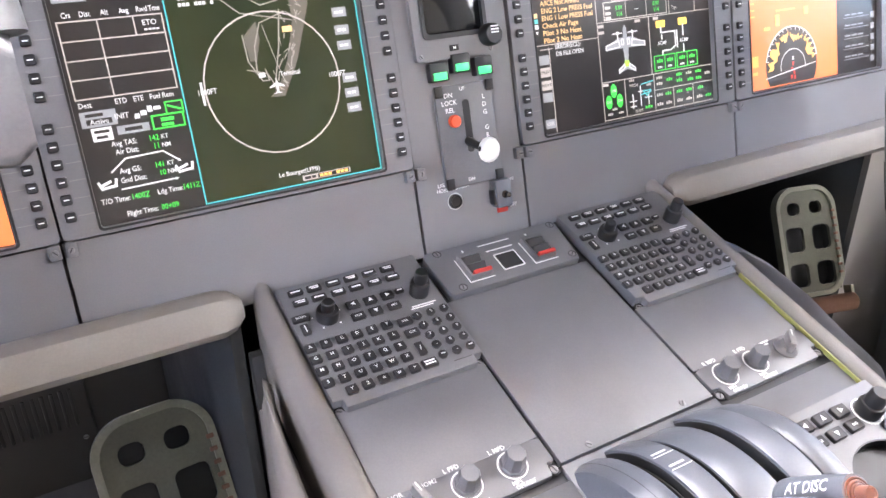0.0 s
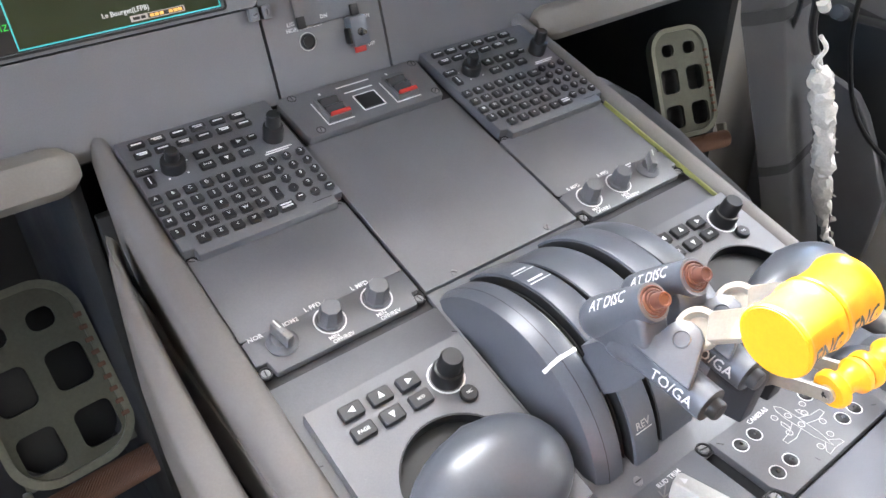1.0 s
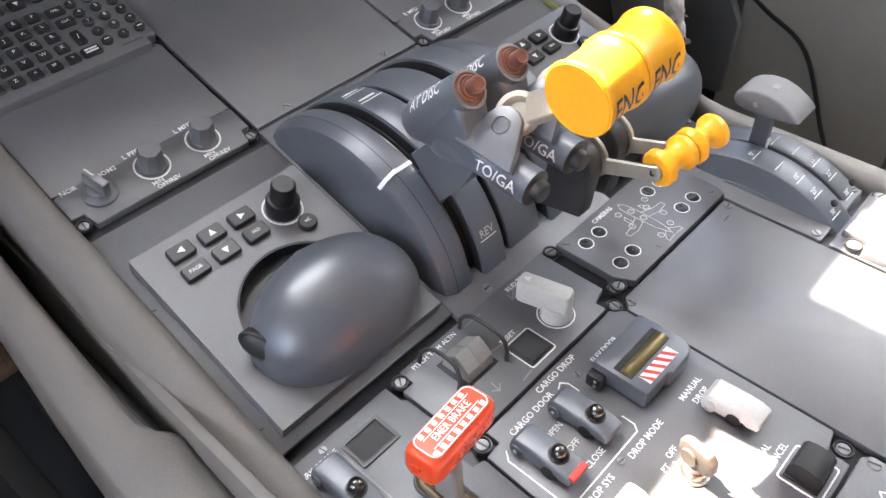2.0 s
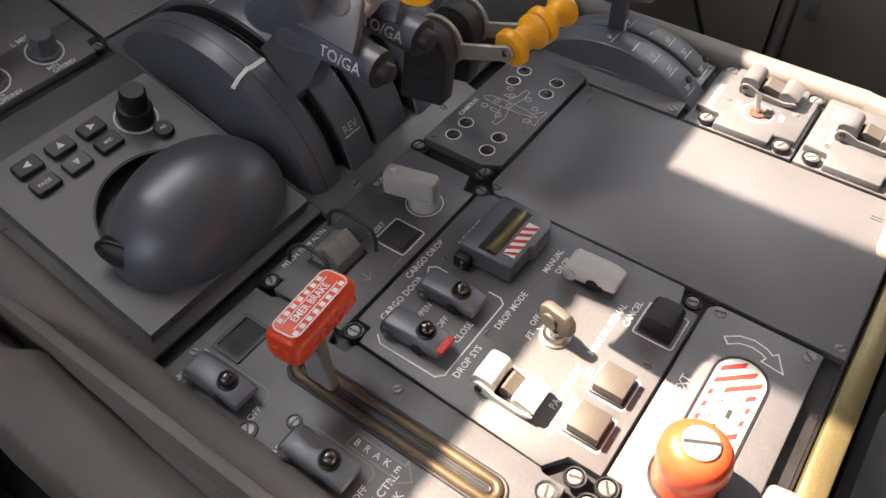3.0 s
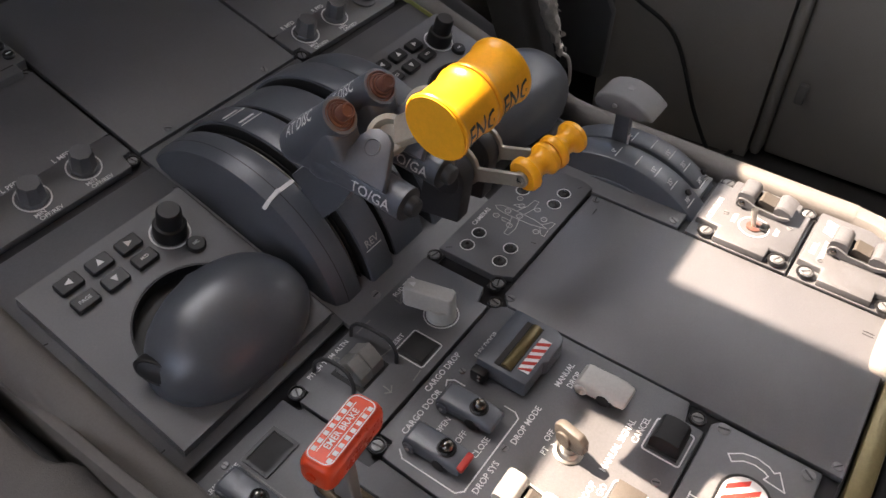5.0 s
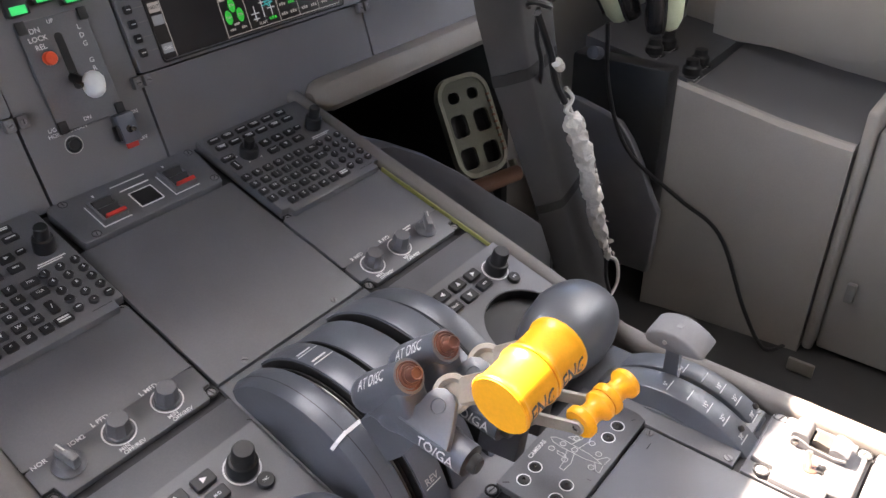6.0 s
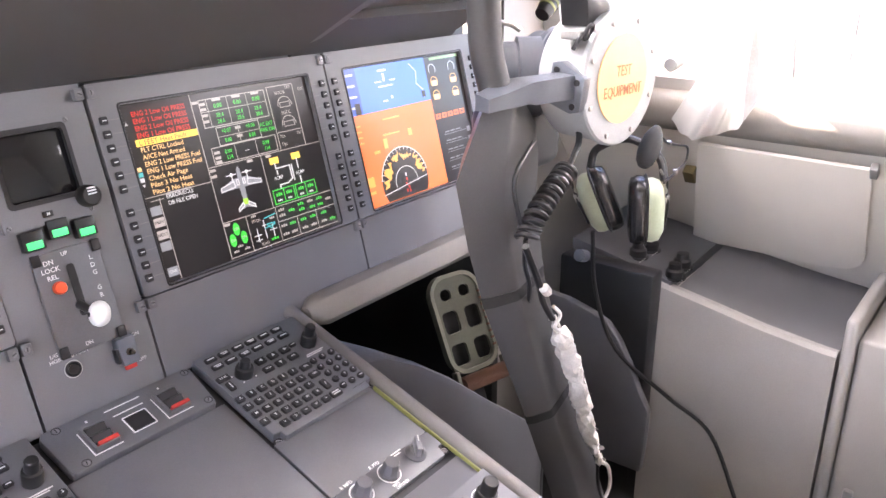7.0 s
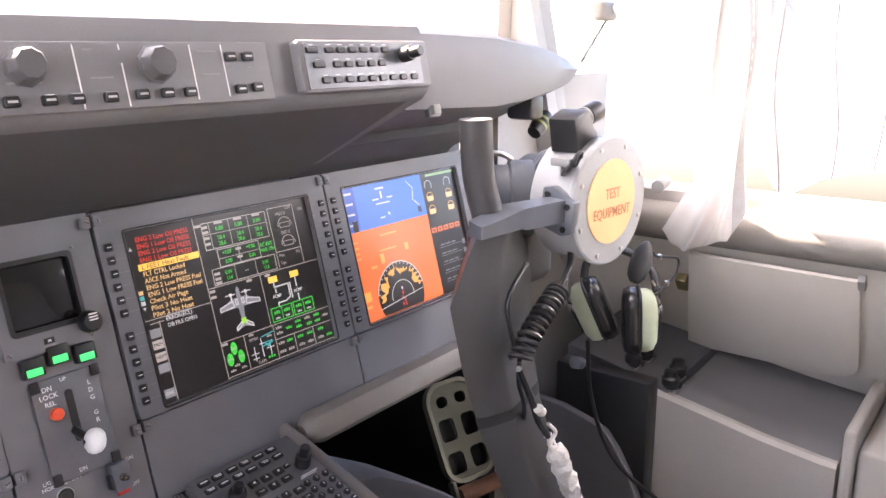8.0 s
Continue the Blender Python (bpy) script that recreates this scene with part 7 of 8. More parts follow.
outer = [(-29 + 0.0, -569.5), (-23.5, -577), (-21.8, -585), (-23.5, -593), (-26, -597)]
inner = [(-33, -573), (-28.5, -579), (-27.2, -585.5), (-28.4, -591.5), (-30, -594.5)]
line_marks([outer + [(-23.5, -599.5), (-35, -606), (-33.5, -593)] + inner[::-1] + [outer[0]]], 0.8, lu, 4.65, WHITE, "arrow_outline")
lk = part("extension_knob", lathe([(18, 0), (18, 0.8), (0, 1)], 24), BLACK, lu, "red-orange round knob with a slotted metal cap")
place(lk, -124, -586, 4.5)
part("body", lathe([(16, 0), (16.4, 3), (15.4, 9), (15.8, 13), (17.4, 18), (18.2, 24), (17.2, 31), (14.2, 35.6), (10.2, 37.4), (0, 38)], 40), KNOBRED, lk, "worn red-orange knob", 60)
part("cap", lathe([(9.2, 37), (9.2, 38.6), (8.4, 39.2), (0, 39.4)], 28), CAPMETAL, lk, "slotted bright metal cap")
part("cap_slot", box(-8.6, 8.6, -0.9, 0.9, 39.1, 39.6, 0), SLOTM, lk).rotation_euler.z = radians(-62)

# corner unit by the rear left end
wu = unit("watch_eject_unit", [(-241, -634), (-160, -634), (-160, -562), (-172, -548), (-241, -548)], "grey corner unit with a red striped mark", "control unit")
for x, y, r, washer in ((-163, -553, 4.2, True), (-182, -553, 2.6, False)):
    screw(wu, x, y, H - 0.4, r, washer)
legend("EJECT", -180, -572, H + 0.15, 5, wu)
legend("TCH", -195, -562, H + 0.15, 5, wu)
for k in range(3):
    part("stripe", prism([(-178 + 6 * k, -588), (-175 + 6 * k, -588), (-171 + 6 * k, -578), (-174 + 6 * k, -578)], H, H + 0.3, 0, 1), REDMARK, wu, "", 0)

# blank panel beside the drop unit
bp = thing("blank_panel", ML, "large plain grey blank panel on the aft pedestal", "panel", "blank panels")
plate([(-4.5, -632), (141, -632), (141, -388), (4, -388), (-4.5, -396)], 3, bp, GREY, "sheet", 0.8)
for x, y in ((2, -394), (136, -394), (2, -627), (134, -626)):
    screw(bp, x, y, 2.8, 3.4, False)
line_marks([[(118, -612), (118, -619)], [(121, -612), (121, -619)], [(143 - 24, -400), (143 - 17, -400)]], 0.7, bp, 3.1, SLOTM, "scratch")

# right strip: alternate flap and roll disconnect units
au = unit("alternate_flap_unit", [(144, -531), (156, -531), (156, -547), (210, -547), (210, -538), (221, -538), (221, -482), (210, -482), (210, -471), (158, -471), (158, -490), (144, -490)], "grey alternate flap unit with a toggle and a guarded switch", "control unit", 10, "", GREY2, 1.8)
part("flange", box(143, 222, -549, -469, -2.4, 4, 0.8), GREY2, au)
for x, y in ((150, -483), (150, -539), (216, -477), (216, -543)):
    screw(au, x, y, 7, 4.4)
    part("screw_pillar", lathe([(5.4, 3), (5.4, 7.4), (0, 7.4)], 18, Matrix.Translation((x, y, 0))), GREY2, au)
for x, y in ((176, -489), (187, -537)):
    screw(au, x, y, 9.4, 2.6, False)
ring_mark(172, -513, 11.5, 0.9, au, 10.1)
part("toggle_boss", lathe([(6, 9.8), (6, 11), (4, 11.4), (0, 11.4)], 20, Matrix.Translation((172, -513, 0))), COPPER, au)
part("toggle_nut", box(170, 180, -523, -517, 9.8, 12, 1), BLACK, au)
part("toggle", tube([(172, -513, 10), (173, -510, 20), (174, -509, 25)], [1.8, 2.3, 2.6], 12), STEEL, au, "steel toggle")
bridge_guard(au, 200, -512, 10, GREY, 42, 20, label="grey bridge guard")
legend("ALTN FLAPS", 176, -480, 10.15, 4.4, au, 0, squeeze=0.95)
legend("RETR", 174, -497, 10.15, 3.6, au)
legend("EXT", 176, -530, 10.15, 3.6, au)
ru = unit("roll_disconnect_unit", [(144, -570), (158, -570), (158, -552), (222, -552), (222, -590), (214, -606), (200, -618), (182, -625), (156, -626), (156, -609), (144, -609)], "grey roll disconnect unit with a guarded switch", "control unit", 10, "", GREY2, 1.8)
part("flange", prism([(143, -551), (223, -551), (223, -592), (214, -610), (200, -621), (182, -628), (143, -630)], -2.4, 4, 0.8), GREY2, ru)
for x, y in ((150, -561), (148, -618), (216, -557)):
    screw(ru, x, y, 7, 4.4)
    part("screw_pillar", lathe([(5.4, 3), (5.4, 7.4), (0, 7.4)], 18, Matrix.Translation((x, y, 0))), GREY2, ru)
screw(ru, 165, -566, 9.4, 2.6, False)
bridge_guard(ru, 186, -588, 10, GREY, 42, 20, label="grey bridge guard")
legend("ROLL", 176, -559, 10.15, 4.4, ru)
legend("DISCONNECT", 176, -566, 10.15, 3.8, ru, squeeze=0.8)
for k in range(4):
    part("stripe", prism([(196 + 4.6 * k, -567), (198.4 + 4.6 * k, -567), (201 + 4.6 * k, -559), (198.6 + 4.6 * k, -559)], 10, 10.3, 0, 1), WHITE, ru, "", 0)


# ---- control columns ----
def control_column(s, label, text):
    """Leaning column with an upright tube and a bracket to the round hub. s: +1 right seat, -1 left seat. World millimetres."""
    c = thing("control_column", pose(0.72 if s > 0 else -0.95, -0.03, 0.05), label, "control column", "control columns")

    def wp(name, bm, mat, parent=None, lab="", smooth=35):
        bmesh.ops.transform(bm, matrix=Matrix.Translation((0 if s > 0 else -230, 0, 0)) @ Matrix.Diagonal((s, 1, 1, 1)), verts=bm.verts)
        if s < 0:
            bmesh.ops.reverse_faces(bm, faces=bm.faces)
        ob = part(name, bm, mat, parent or c, lab, smooth)
        if parent is None:
            ob.matrix_basis = c.matrix_world.inverted()
        return ob

    rings = []
    for z, left, ridge, right in ((50, 690, 730, 830), (200, 618, 656, 756), (370, 538, 576, 676), (565, 448, 482, 575), (740, 360, 404, 500), (829, 326, 378, 478), (858, 318, 372, 472), (909, 304, 366, 474), (951, 332, 374, 464), (980, 352, 380, 438), (992, 362, 384, 420)):
        rings.append([(left, -72, z), (left + (ridge - left) * 0.25, -79, z), (ridge, -90, z), (ridge + 8, -90, z), (right - 8, -74, z), (right, -64, z), (right + 4, -20, z), (left + 96, -8, z)])
    body = wp("column_body", loft(rings), COLUMN, lab="dark grey leaning column")

    def section(z):
        i = max(k for k in range(len(rings) - 1) if rings[k][0][2] <= z)
        f = (z - rings[i][0][2]) / (rings[i + 1][0][2] - rings[i][0][2])
        return [Vector(p).lerp(Vector(q), f) for p, q in zip(rings[i], rings[i + 1])]

    for z in (525, 742):
        low, high = section(z), section(z + 15)
        mid = sum(low, Vector()) / len(low)
        bm = loft([[mid + (p - mid) * 1.02 + Vector((0, 0, p.x * 0)) for p in ring] for ring in (low, high)])
        wp("tape_band", bm, RUBBER, lab="dark tape band")
    wp("grip_tube", tube(curve_points([(384, -72, 966), (382, -66, 1000), (374, -60, 1040), (368, -60, 1090), (367, -60, 1107)], 5), 18.5, 20), COLUMN, lab="round dark grey tube")
    bm = bmesh.new()
    loft([[(326, -98, 984), (326, -98, 998), (338, -72, 1000), (338, -72, 982)], [(362, -101, 984), (362, -101, 1001), (366, -70, 1003), (366, -70, 980)], [(398, -104, 984), (396, -104, 1006), (400, -72, 1008), (400, -72, 980)], [(402, -106, 982), (402, -106, 1007), (404, -76, 1009), (404, -76, 980)], [(478, -114, 979), (478, -114, 1006), (478, -92, 1008), (478, -92, 977)]], True, True, bm)
    bevelled(bm, bm.verts, 3, 2)
    br = wp("bracket", bm, SLATE, lab="grey bracket")
    # hub drum facing aft, with its label plate
    hub = Matrix.Translation((563, -130, 993)) @ Euler((radians(90), 0, radians(-6))).to_matrix().to_4x4()
    wp("hub_drum", lathe([(0, 0), (80, 0), (82.5, -2), (82.5, -8), (80, -10), (79, -12), (78, -66), (75, -71), (58, -73), (0, -73)], 56, hub), DRUMGREY, lab="light grey round hub drum")
    wp("bellows", lathe([(58, -71), (66, -75), (66, -79), (56, -83), (62, -86), (62, -90), (53, -94), (58, -97), (58, -101), (50, -104), (50, -130), (0, -130)], 40, hub), SLATE, lab="grey ribbed bellows")
    wp("label_disc", lathe([(0, 1.6), (54, 1.6), (54, -1)], 44, hub), DISCOR, lab="orange round label")
    clip = wp("cable_clip", box(484, 522, -112, -86, 1044, 1054, 2), LTGREY, lab="grey cable clip")
    wp("clip_loop", tube(curve_points([(490, -114, 1048), (494, -117, 1058), (504, -117, 1060), (508, -114, 1052), (505, -112, 1042)], 5), 2.6, 8), DECK)
    wp("clip_loop", tube(curve_points([(480, -106, 1034), (482, -112, 1046), (490, -113, 1051), (496, -112, 1044)], 5), 2.6, 8), DECK)
    wp("tube_hook", tube(curve_points([(384, -70, 1069), (398, -76, 1066), (408, -80, 1060)], 4), 3.2, 8), STEEL)
    for k in range(8):
        a = radians(22.5 + 45 * k)
        wp("rim_screw", lathe([(3.2, 0), (3.2, 1.6), (2.2, 2.4), (0, 2.4)], 12, hub @ Matrix.Translation((72 * math.cos(a), 72 * math.sin(a), 0))), STEEL)
    wp("mount_plate", prism([(-83, 1019), (-95, 1020), (-126, 1003), (-121, 964), (-108, 961), (-77, 972)], -4, 12, 1.2, 2, None, Matrix(((0, 0, 1, 479), (1, 0, 0, 0), (0, 1, 0, 0), (0, 0, 0, 1)))), SLATE)
    for y, z in ((-90, 1011), (-117, 998), (-112, 970), (-84, 977)):
        wp("plate_bolt", lathe([(4, -6), (3.6, -4.4), (3.6, -3)], 10, Matrix.Translation((479, y, z)) @ Euler((0, radians(90), 0)).to_matrix().to_4x4()), BLACK)
    wp("shaft", lathe([(50, 0), (50, 30), (44, 32), (44, 50), (36, 52), (36, 70)], 28, Matrix.Translation((540, -26, 990)) @ Euler((radians(-90), 0, radians(40))).to_matrix().to_4x4()), SLATE)
    wp("trunk", box(500, 620, -20, 60, 860, 950, 18, 3), COLUMN)
    if text:
        for words, dz in (("TEST", 10), ("EQUIPMENT", -14)):
            me = text_mesh(words, 14, 0.1).copy()
            me.materials.append(FADED)
            ob = new("legend", me)
            ob.parent = c
            ob.matrix_basis = c.matrix_world.inverted() @ pose(0.563, -0.1322, 0.993 + dz / 1000, 90, 0, -6) @ Matrix.Diagonal((0.82, 1, 1, 1))
        # switch block and horn on the hub
        xz = Matrix(((1, 0, 0, 0), (0, 0, -1, 0), (0, 1, 0, 0), (0, 0, 0, 1)))
        wp("switch_block", prism([(506, 1098), (510, 1086), (516, 1056), (566, 1062), (568, 1078), (556, 1086), (552, 1096), (544, 1108), (536, 1108)], 68, 106, 3, 2, None, xz), BLACK, lab="black switch block")
        wp("switch_cap", lathe([(15, 0), (15.5, 4), (13, 6), (13, 10), (16, 12), (16.5, 34), (14, 40), (0, 41)], 24, Matrix.Translation((550, -92, 1096)) @ Euler((0, radians(72), radians(-14))).to_matrix().to_4x4() @ Matrix.Scale(0.8, 4)), BLACK)
        wp("cap_band", lathe([(16.2, 5), (16.2, 9)], 24, Matrix.Translation((550, -92, 1096)) @ Euler((0, radians(72), radians(-14))).to_matrix().to_4x4() @ Matrix.Scale(0.8, 4)), LTGREY)
        wp("peg", lathe([(9, 0), (9, 26), (6, 28), (0, 28)], 16, Matrix.Translation((660, -150, 1000)) @ Euler((0, radians(80), 0)).to_matrix().to_4x4()), LTGREY)
    if s < 0:
        # right-hand grip of this wheel, reaching towards the pedestal
        bm = bmesh.new()
        loft([[(-x - 230, y, z) for y, z in rrect(-95, -45, z0, z1, 9, 3)] for x, z0, z1 in ((-392, 952, 1000), (-402, 944, 1008), (-470, 946, 1006), (-500, 955, 998), (-640, 960, 990))], True, True, bm)
        wp("grip_block", bm, GREY, lab="grey grip block")
        wp("grip_tube", tube(curve_points([(175, -66, 1000), (180, -50, 1060), (190, -40, 1130)], 5), 22, 18), GREY)
    return c


control_column(1, "dark grey control column with tube, bracket and orange labelled hub", True)
control_column(-1, "dark grey control column of the left seat", False)

# coiled cord, lead and wrapped bundle on the right column
cord = thing("coiled_cord", pose(0.53, -0.06, 0.86), "black coiled headset cord hanging beside the column", "cord")
axis_pts = curve_points([(-62, -54, 38), (-82, -54, 27), (-104, -54, 14), (-130, -54, -3), (-147, -52, -27)], 10)
helix = []
for k in range(400):
    t = k / 399 * (len(axis_pts) - 1)
    i = min(int(t), len(axis_pts) - 2)
    p = axis_pts[i].lerp(axis_pts[i + 1], t - i)
    d = (axis_pts[i + 1] - axis_pts[i]).normalized()
    a = Vector((0, 1, 0))
    b = d.cross(a)
    q = 2 * math.pi * 13 * k / 399
    helix.append(p + 11.5 * (a * math.cos(q) + b * math.sin(q)))
part("coil", tube(helix, 3.3, 6), BLACK, cord)
part("tail", tube(curve_points([(-147, -52, -27), (-138, -46, -62), (-116, -40, -100), (-70, -10, -160), (-20, 16, -215)], 6), 3, 8), BLACK, cord)
part("loop", tube(curve_points([(-146, -44, -12), (-158, -42, 30), (-150, -40, 52), (-126, -36, 66), (-100, -30, 74)], 6), 3, 8), BLACK, cord)
part("upper_lead", tube(curve_points([(-62, -54, 38), (-46, -52, 50), (-24, -46, 62), (0, -30, 76), (20, 0, 100), (30, 30, 110)], 6), 4, 8), BLACK, cord)

bundle = thing("wrapped_cable_bundle", pose(0.487, -0.1, 0.672) @ Matrix.Scale(0.89, 4), "cable bundle wrapped in white tape, hanging with loose ends", "cable")
path = curve_points([(-16, 0, 25), (8, -1, -12), (24, -2, -40), (41, -6, -76), (64, -2, -110), (74, -4, -146), (96, -2, -184), (122, 0, -240), (160, 2, -300), (182, 2, -345)], 8)
rad = []
for k in range(len(path)):
    swell = noise.noise(Vector((k * 0.31, 3.7, 0))) * 4 + noise.noise(Vector((k * 0.9, 8.1, 0))) * 2.4
    rad.append(3.2 if k < 8 else (11.6 + swell + (2.6 if k % 17 < 13 else -2.6) if k < 58 else max(6, 13 - 0.55 * (k - 57) + 0.5 * swell)))
bm = tube(path, rad, 18)
for v in bm.verts:
    p = v.co * 0.055
    q = v.co * 0.16
    v.co += Vector((noise.noise(p), noise.noise(p + Vector((9, 0, 0))), noise.noise(p + Vector((0, 9, 0))))) * 5 + Vector((noise.noise(q), noise.noise(q + Vector((5, 0, 0))), noise.noise(q + Vector((0, 5, 0))))) * 4
part("tape_wrap", bm, TAPE, bundle, "creased white tape", 18)
for k, (x, y, z, ln, a) in enumerate(((20, -14, -30, 26, 30), (52, -16, -92, 22, -20), (70, -14, -128, 20, 50), (104, -14, -206, 24, 10), (138, -12, -268, 22, -35), (160, -8, -312, 26, 60))):
    flap = loft([[(x + 2 * i + 5 * math.sin(i + k), y - 2 - i * 1.4, z - ln * i / 5 * math.cos(radians(a))), (x + 12 + 2 * i * math.sin(radians(a)), y + 3 - i, z - ln * i / 5)] for i in range(6)], False, False)
    bmesh.ops.solidify(flap, geom=list(flap.faces), thickness=0.8)
    part("tape_flap", flap, TAPE, bundle, "", 25)
part("cord", tube(curve_points([(-160, -40, 190), (-120, -36, 130), (-60, -10, 70), (-16, 0, 25)], 6), 5, 8), BLACK, bundle)
part("tie", tube(curve_points([(-112, -40, 118), (-106, -40, 112), (-100, -38, 108)], 5), 7, 10), TAPE, bundle)
part("knot", tube(curve_points([(-22, -4, 48), (-8, -8, 30), (-20, -6, 14), (0, -4, 2), (-4, 4, 24)], 6), 3, 8), TAPE, bundle)
part("loose_end", tube(curve_points([(170, 2, -335), (206, -4, -362), (226, -2, -420), (200, 0, -446), (176, 2, -436)], 6), 3.4, 8), TAPE, bundle)
part("loose_end", tube(curve_points([(176, 2, -345), (190, 4, -400), (220, 0, -470), (262, -4, -560)], 6), 3.4, 8), BLACK, bundle)

# ---- headset hanging on the column ----
hs = thing("headset", pose(0.85, 0.0, 0.735), "aviation headset with pale green ear shells and dark cushions", "headset")
for y, tilt_x, sgn in ((34, -24, -1), (-54, -3, 1)):
    shell = part("ear_shell", loft([[(x * k, -sgn * yy, z * k) for x, z in rrect(-29, 29, -54, 54, 27, 6)] for yy, k in ((0, 1.0), (10, 1.02), (20, 0.95), (27, 0.7), (29, 0.3))]), HSET, hs, "pale green ear shell", 50)
    shell.matrix_basis = Matrix.LocRotScale(Vector((0, y / 1000, 0)), Euler((radians(tilt_x), 0, radians(30))), None)
    part("cushion", loft([[(x * k, sgn * yy, z * k) for x, z in rrect(-30, 30, -56, 56, 28, 6)] for yy, k in ((-2, 0.96), (4, 1.05), (16, 1.06), (26, 0.98), (29, 0.8))]), VINYL, shell, "dark cushion", 50)
    part("cushion_seam", tube([Vector((1.07 * x, sgn * 2, 1.07 * z)) for x, z in rrect(-30, 30, -56, 56, 28, 6)] + [Vector((1.07 * -30, sgn * 2, 0))], 2, 6), BLACK, shell)
    part("stirrup", tube(curve_points([(-4, -sgn * 31, 56), (6, -sgn * 33, 30), (0, -sgn * 34, 8), (8, -sgn * 32, -22), (2, -sgn * 31, -34)], 5), 2.6, 8), BLACK, shell)
    part("wire", tube(curve_points([(-2, -sgn * 20, 70), (2, -sgn * 30, 48), (6, -sgn * 33, 24)], 5), 2.2, 8), STEEL, shell, "bright wire yoke")
    part("slider", box(0, 12, -sgn * 35 - 3, -sgn * 35 + 3, 10, 24, 1.5), STEEL, shell, "bright slider")
    part("pivot", lathe([(6, 0), (6, 5), (0, 6)], 14, Matrix.Translation((4, -sgn * 28, 14)) @ Euler((radians(90 * sgn), 0, 0)).to_matrix().to_4x4()), STEEL, shell)
    part("pivot", lathe([(5, 0), (5, 4), (0, 5)], 14, Matrix.Translation((10, -sgn * 27, -30)) @ Euler((radians(90 * sgn), 0, 0)).to_matrix().to_4x4()), BLACK, shell)
part("headband", tube(curve_points([(10, 60, 50), (24, 56, 84), (30, 0, 108), (26, -56, 86), (12, -76, 52)], 8), 7, 10), BLACK, hs)
part("boom_arm", tube(curve_points([(-30, -92, 60), (20, -94, 72), (55, -92, 80), (60, -90, 100), (20, -90, 112), (-60, -104, 132), (-100, -112, 148)], 6), 2, 8), BLACK, hs)
for x, y, z in ((10, -93, 70), (-45, -100, 128)):
    part("boom_joint", lathe([(0, -5), (4, -4), (4, 4), (0, 5)], 12, Matrix.Translation((x, y, z))), STEEL, hs)
part("microphone_foam", lathe([(0, -34), (9, -32), (16, -24), (19, -12), (19.5, 0), (17, 14), (12, 25), (6, 32), (0, 34)], 20, Matrix.Translation((-152, -116, 146)) @ Euler((0, radians(38), 0)).to_matrix().to_4x4() @ Matrix.Diagonal((0.8, 0.8, 1, 1))), RUBBER, hs, "black foam windshield")
part("lead", tube(curve_points([(4, 44, -60), (22, 40, -180), (44, 0, -300), (96, -90, -396), (131, -170, -468), (110, -250, -600), (120, -300, -678), (170, -330, -680), (200, -300, -681)], 8), 4, 8), BLACK, hs)

# ---- right side console ----
con = thing("side_console", pose(1.1, -0.2, 0.05), "grey-beige side console with a dark top and knob panel", "side console")


def cp(name, bm, mat, lab="", smooth=35, parent=None):
    ob = part(name, bm, mat, parent or con, lab, smooth)
    if parent is None:
        ob.matrix_basis = con.matrix_world.inverted()
    return ob


bm = bmesh.new()
rings = []
for y, xi, zt in ((-30, 976, 556), (-60, 982, 548), (-130, 990, 532), (-230, 998, 510), (-330, 1006, 494), (-352, 1008, 492)):
    rings.append([(xi, y, 50), (xi - 4, y, zt - 24), (xi - 2, y, zt - 6), (xi + 8, y, zt), (xi + 24, y, zt - 2), (xi + 26, y, zt - 12), (1290, y, zt - 12), (1290, y, 50)])
loft(rings, True, True, bm)
cp("body", bm, WALLGREY, "grey-beige console body")
bm = bmesh.new()
loft([[(xi + 28, y, zt - 10), (1330, y, zt + 6), (1330, y, zt - 4), (xi + 28, y, zt - 20)] for y, xi, zt in ((-62, 982, 548), (-230, 998, 512), (-350, 1008, 494))], True, True, bm)
cp("tray_top", bm, DASH, "dark grey tray top")
bm = bmesh.new()
loft([[(xi, y, zt), (1320, y, zt + 10), (1320, y, zt - 40), (xi, y, zt - 40)] for y, xi, zt in ((-56, 990, 556), (40, 985, 580), (150, 980, 604))], True, True, bm)
cp("knob_panel", bm, GREY2, "dark grey panel with knobs")
for x, y, z in ((1026, 30, 576), (1070, 24, 578), (1014, -52, 556), (1066, -46, 559)):
    k = cp("knob", lathe([(22, 0), (22, 2), (17, 3), (17, 16), (13, 20), (12, 30), (0, 31)], 20, Matrix.Translation((x, y, z))), BLACK)
    bars([(x - 1118 - 10 * j, x - 1112 - 10 * j, y + 178, y + 180) for j in range(3)], con, z - 50 + 4.5, PALE, "marking")
cp("divider", box(1010, 1330, -376, -356, 60, 560, 8, 3), WALLGREY, "grey-beige divider")
cp("rear_body", box(1030, 1330, -900, -378, 60, 520, 8, 3), WALLGREY)
# solid black block; the recess and its shade are not modelled
cp("front_recess", box(930, 975, -46, 150, 200, 585, 6, 2), BLACK, "black block standing in for a recess in shade")
bm = bmesh.new()
edge = [(180, 170), (180, 508), (120, 505), (60, 490), (28, 478), (0, 446), (-24, 405), (-50, 350), (-70, 316), (-68, 234), (-64, 176)]
prism([(y, z) for y, z in edge], 905, 925, 5, 2, bm, Matrix(((0, 0, 1, 0), (1, 0, 0, 0), (0, 1, 0, 0), (0, 0, 0, 1))))
cp("kick_panel", bm, GREY, "grey rounded kick panel")
cp("vent_lug", lathe([(12, 0), (12, 24), (8, 26), (0, 26)], 16, Matrix.Translation((930, 96, 592)) @ Euler((0, radians(-70), 0)).to_matrix().to_4x4()), SLATE)
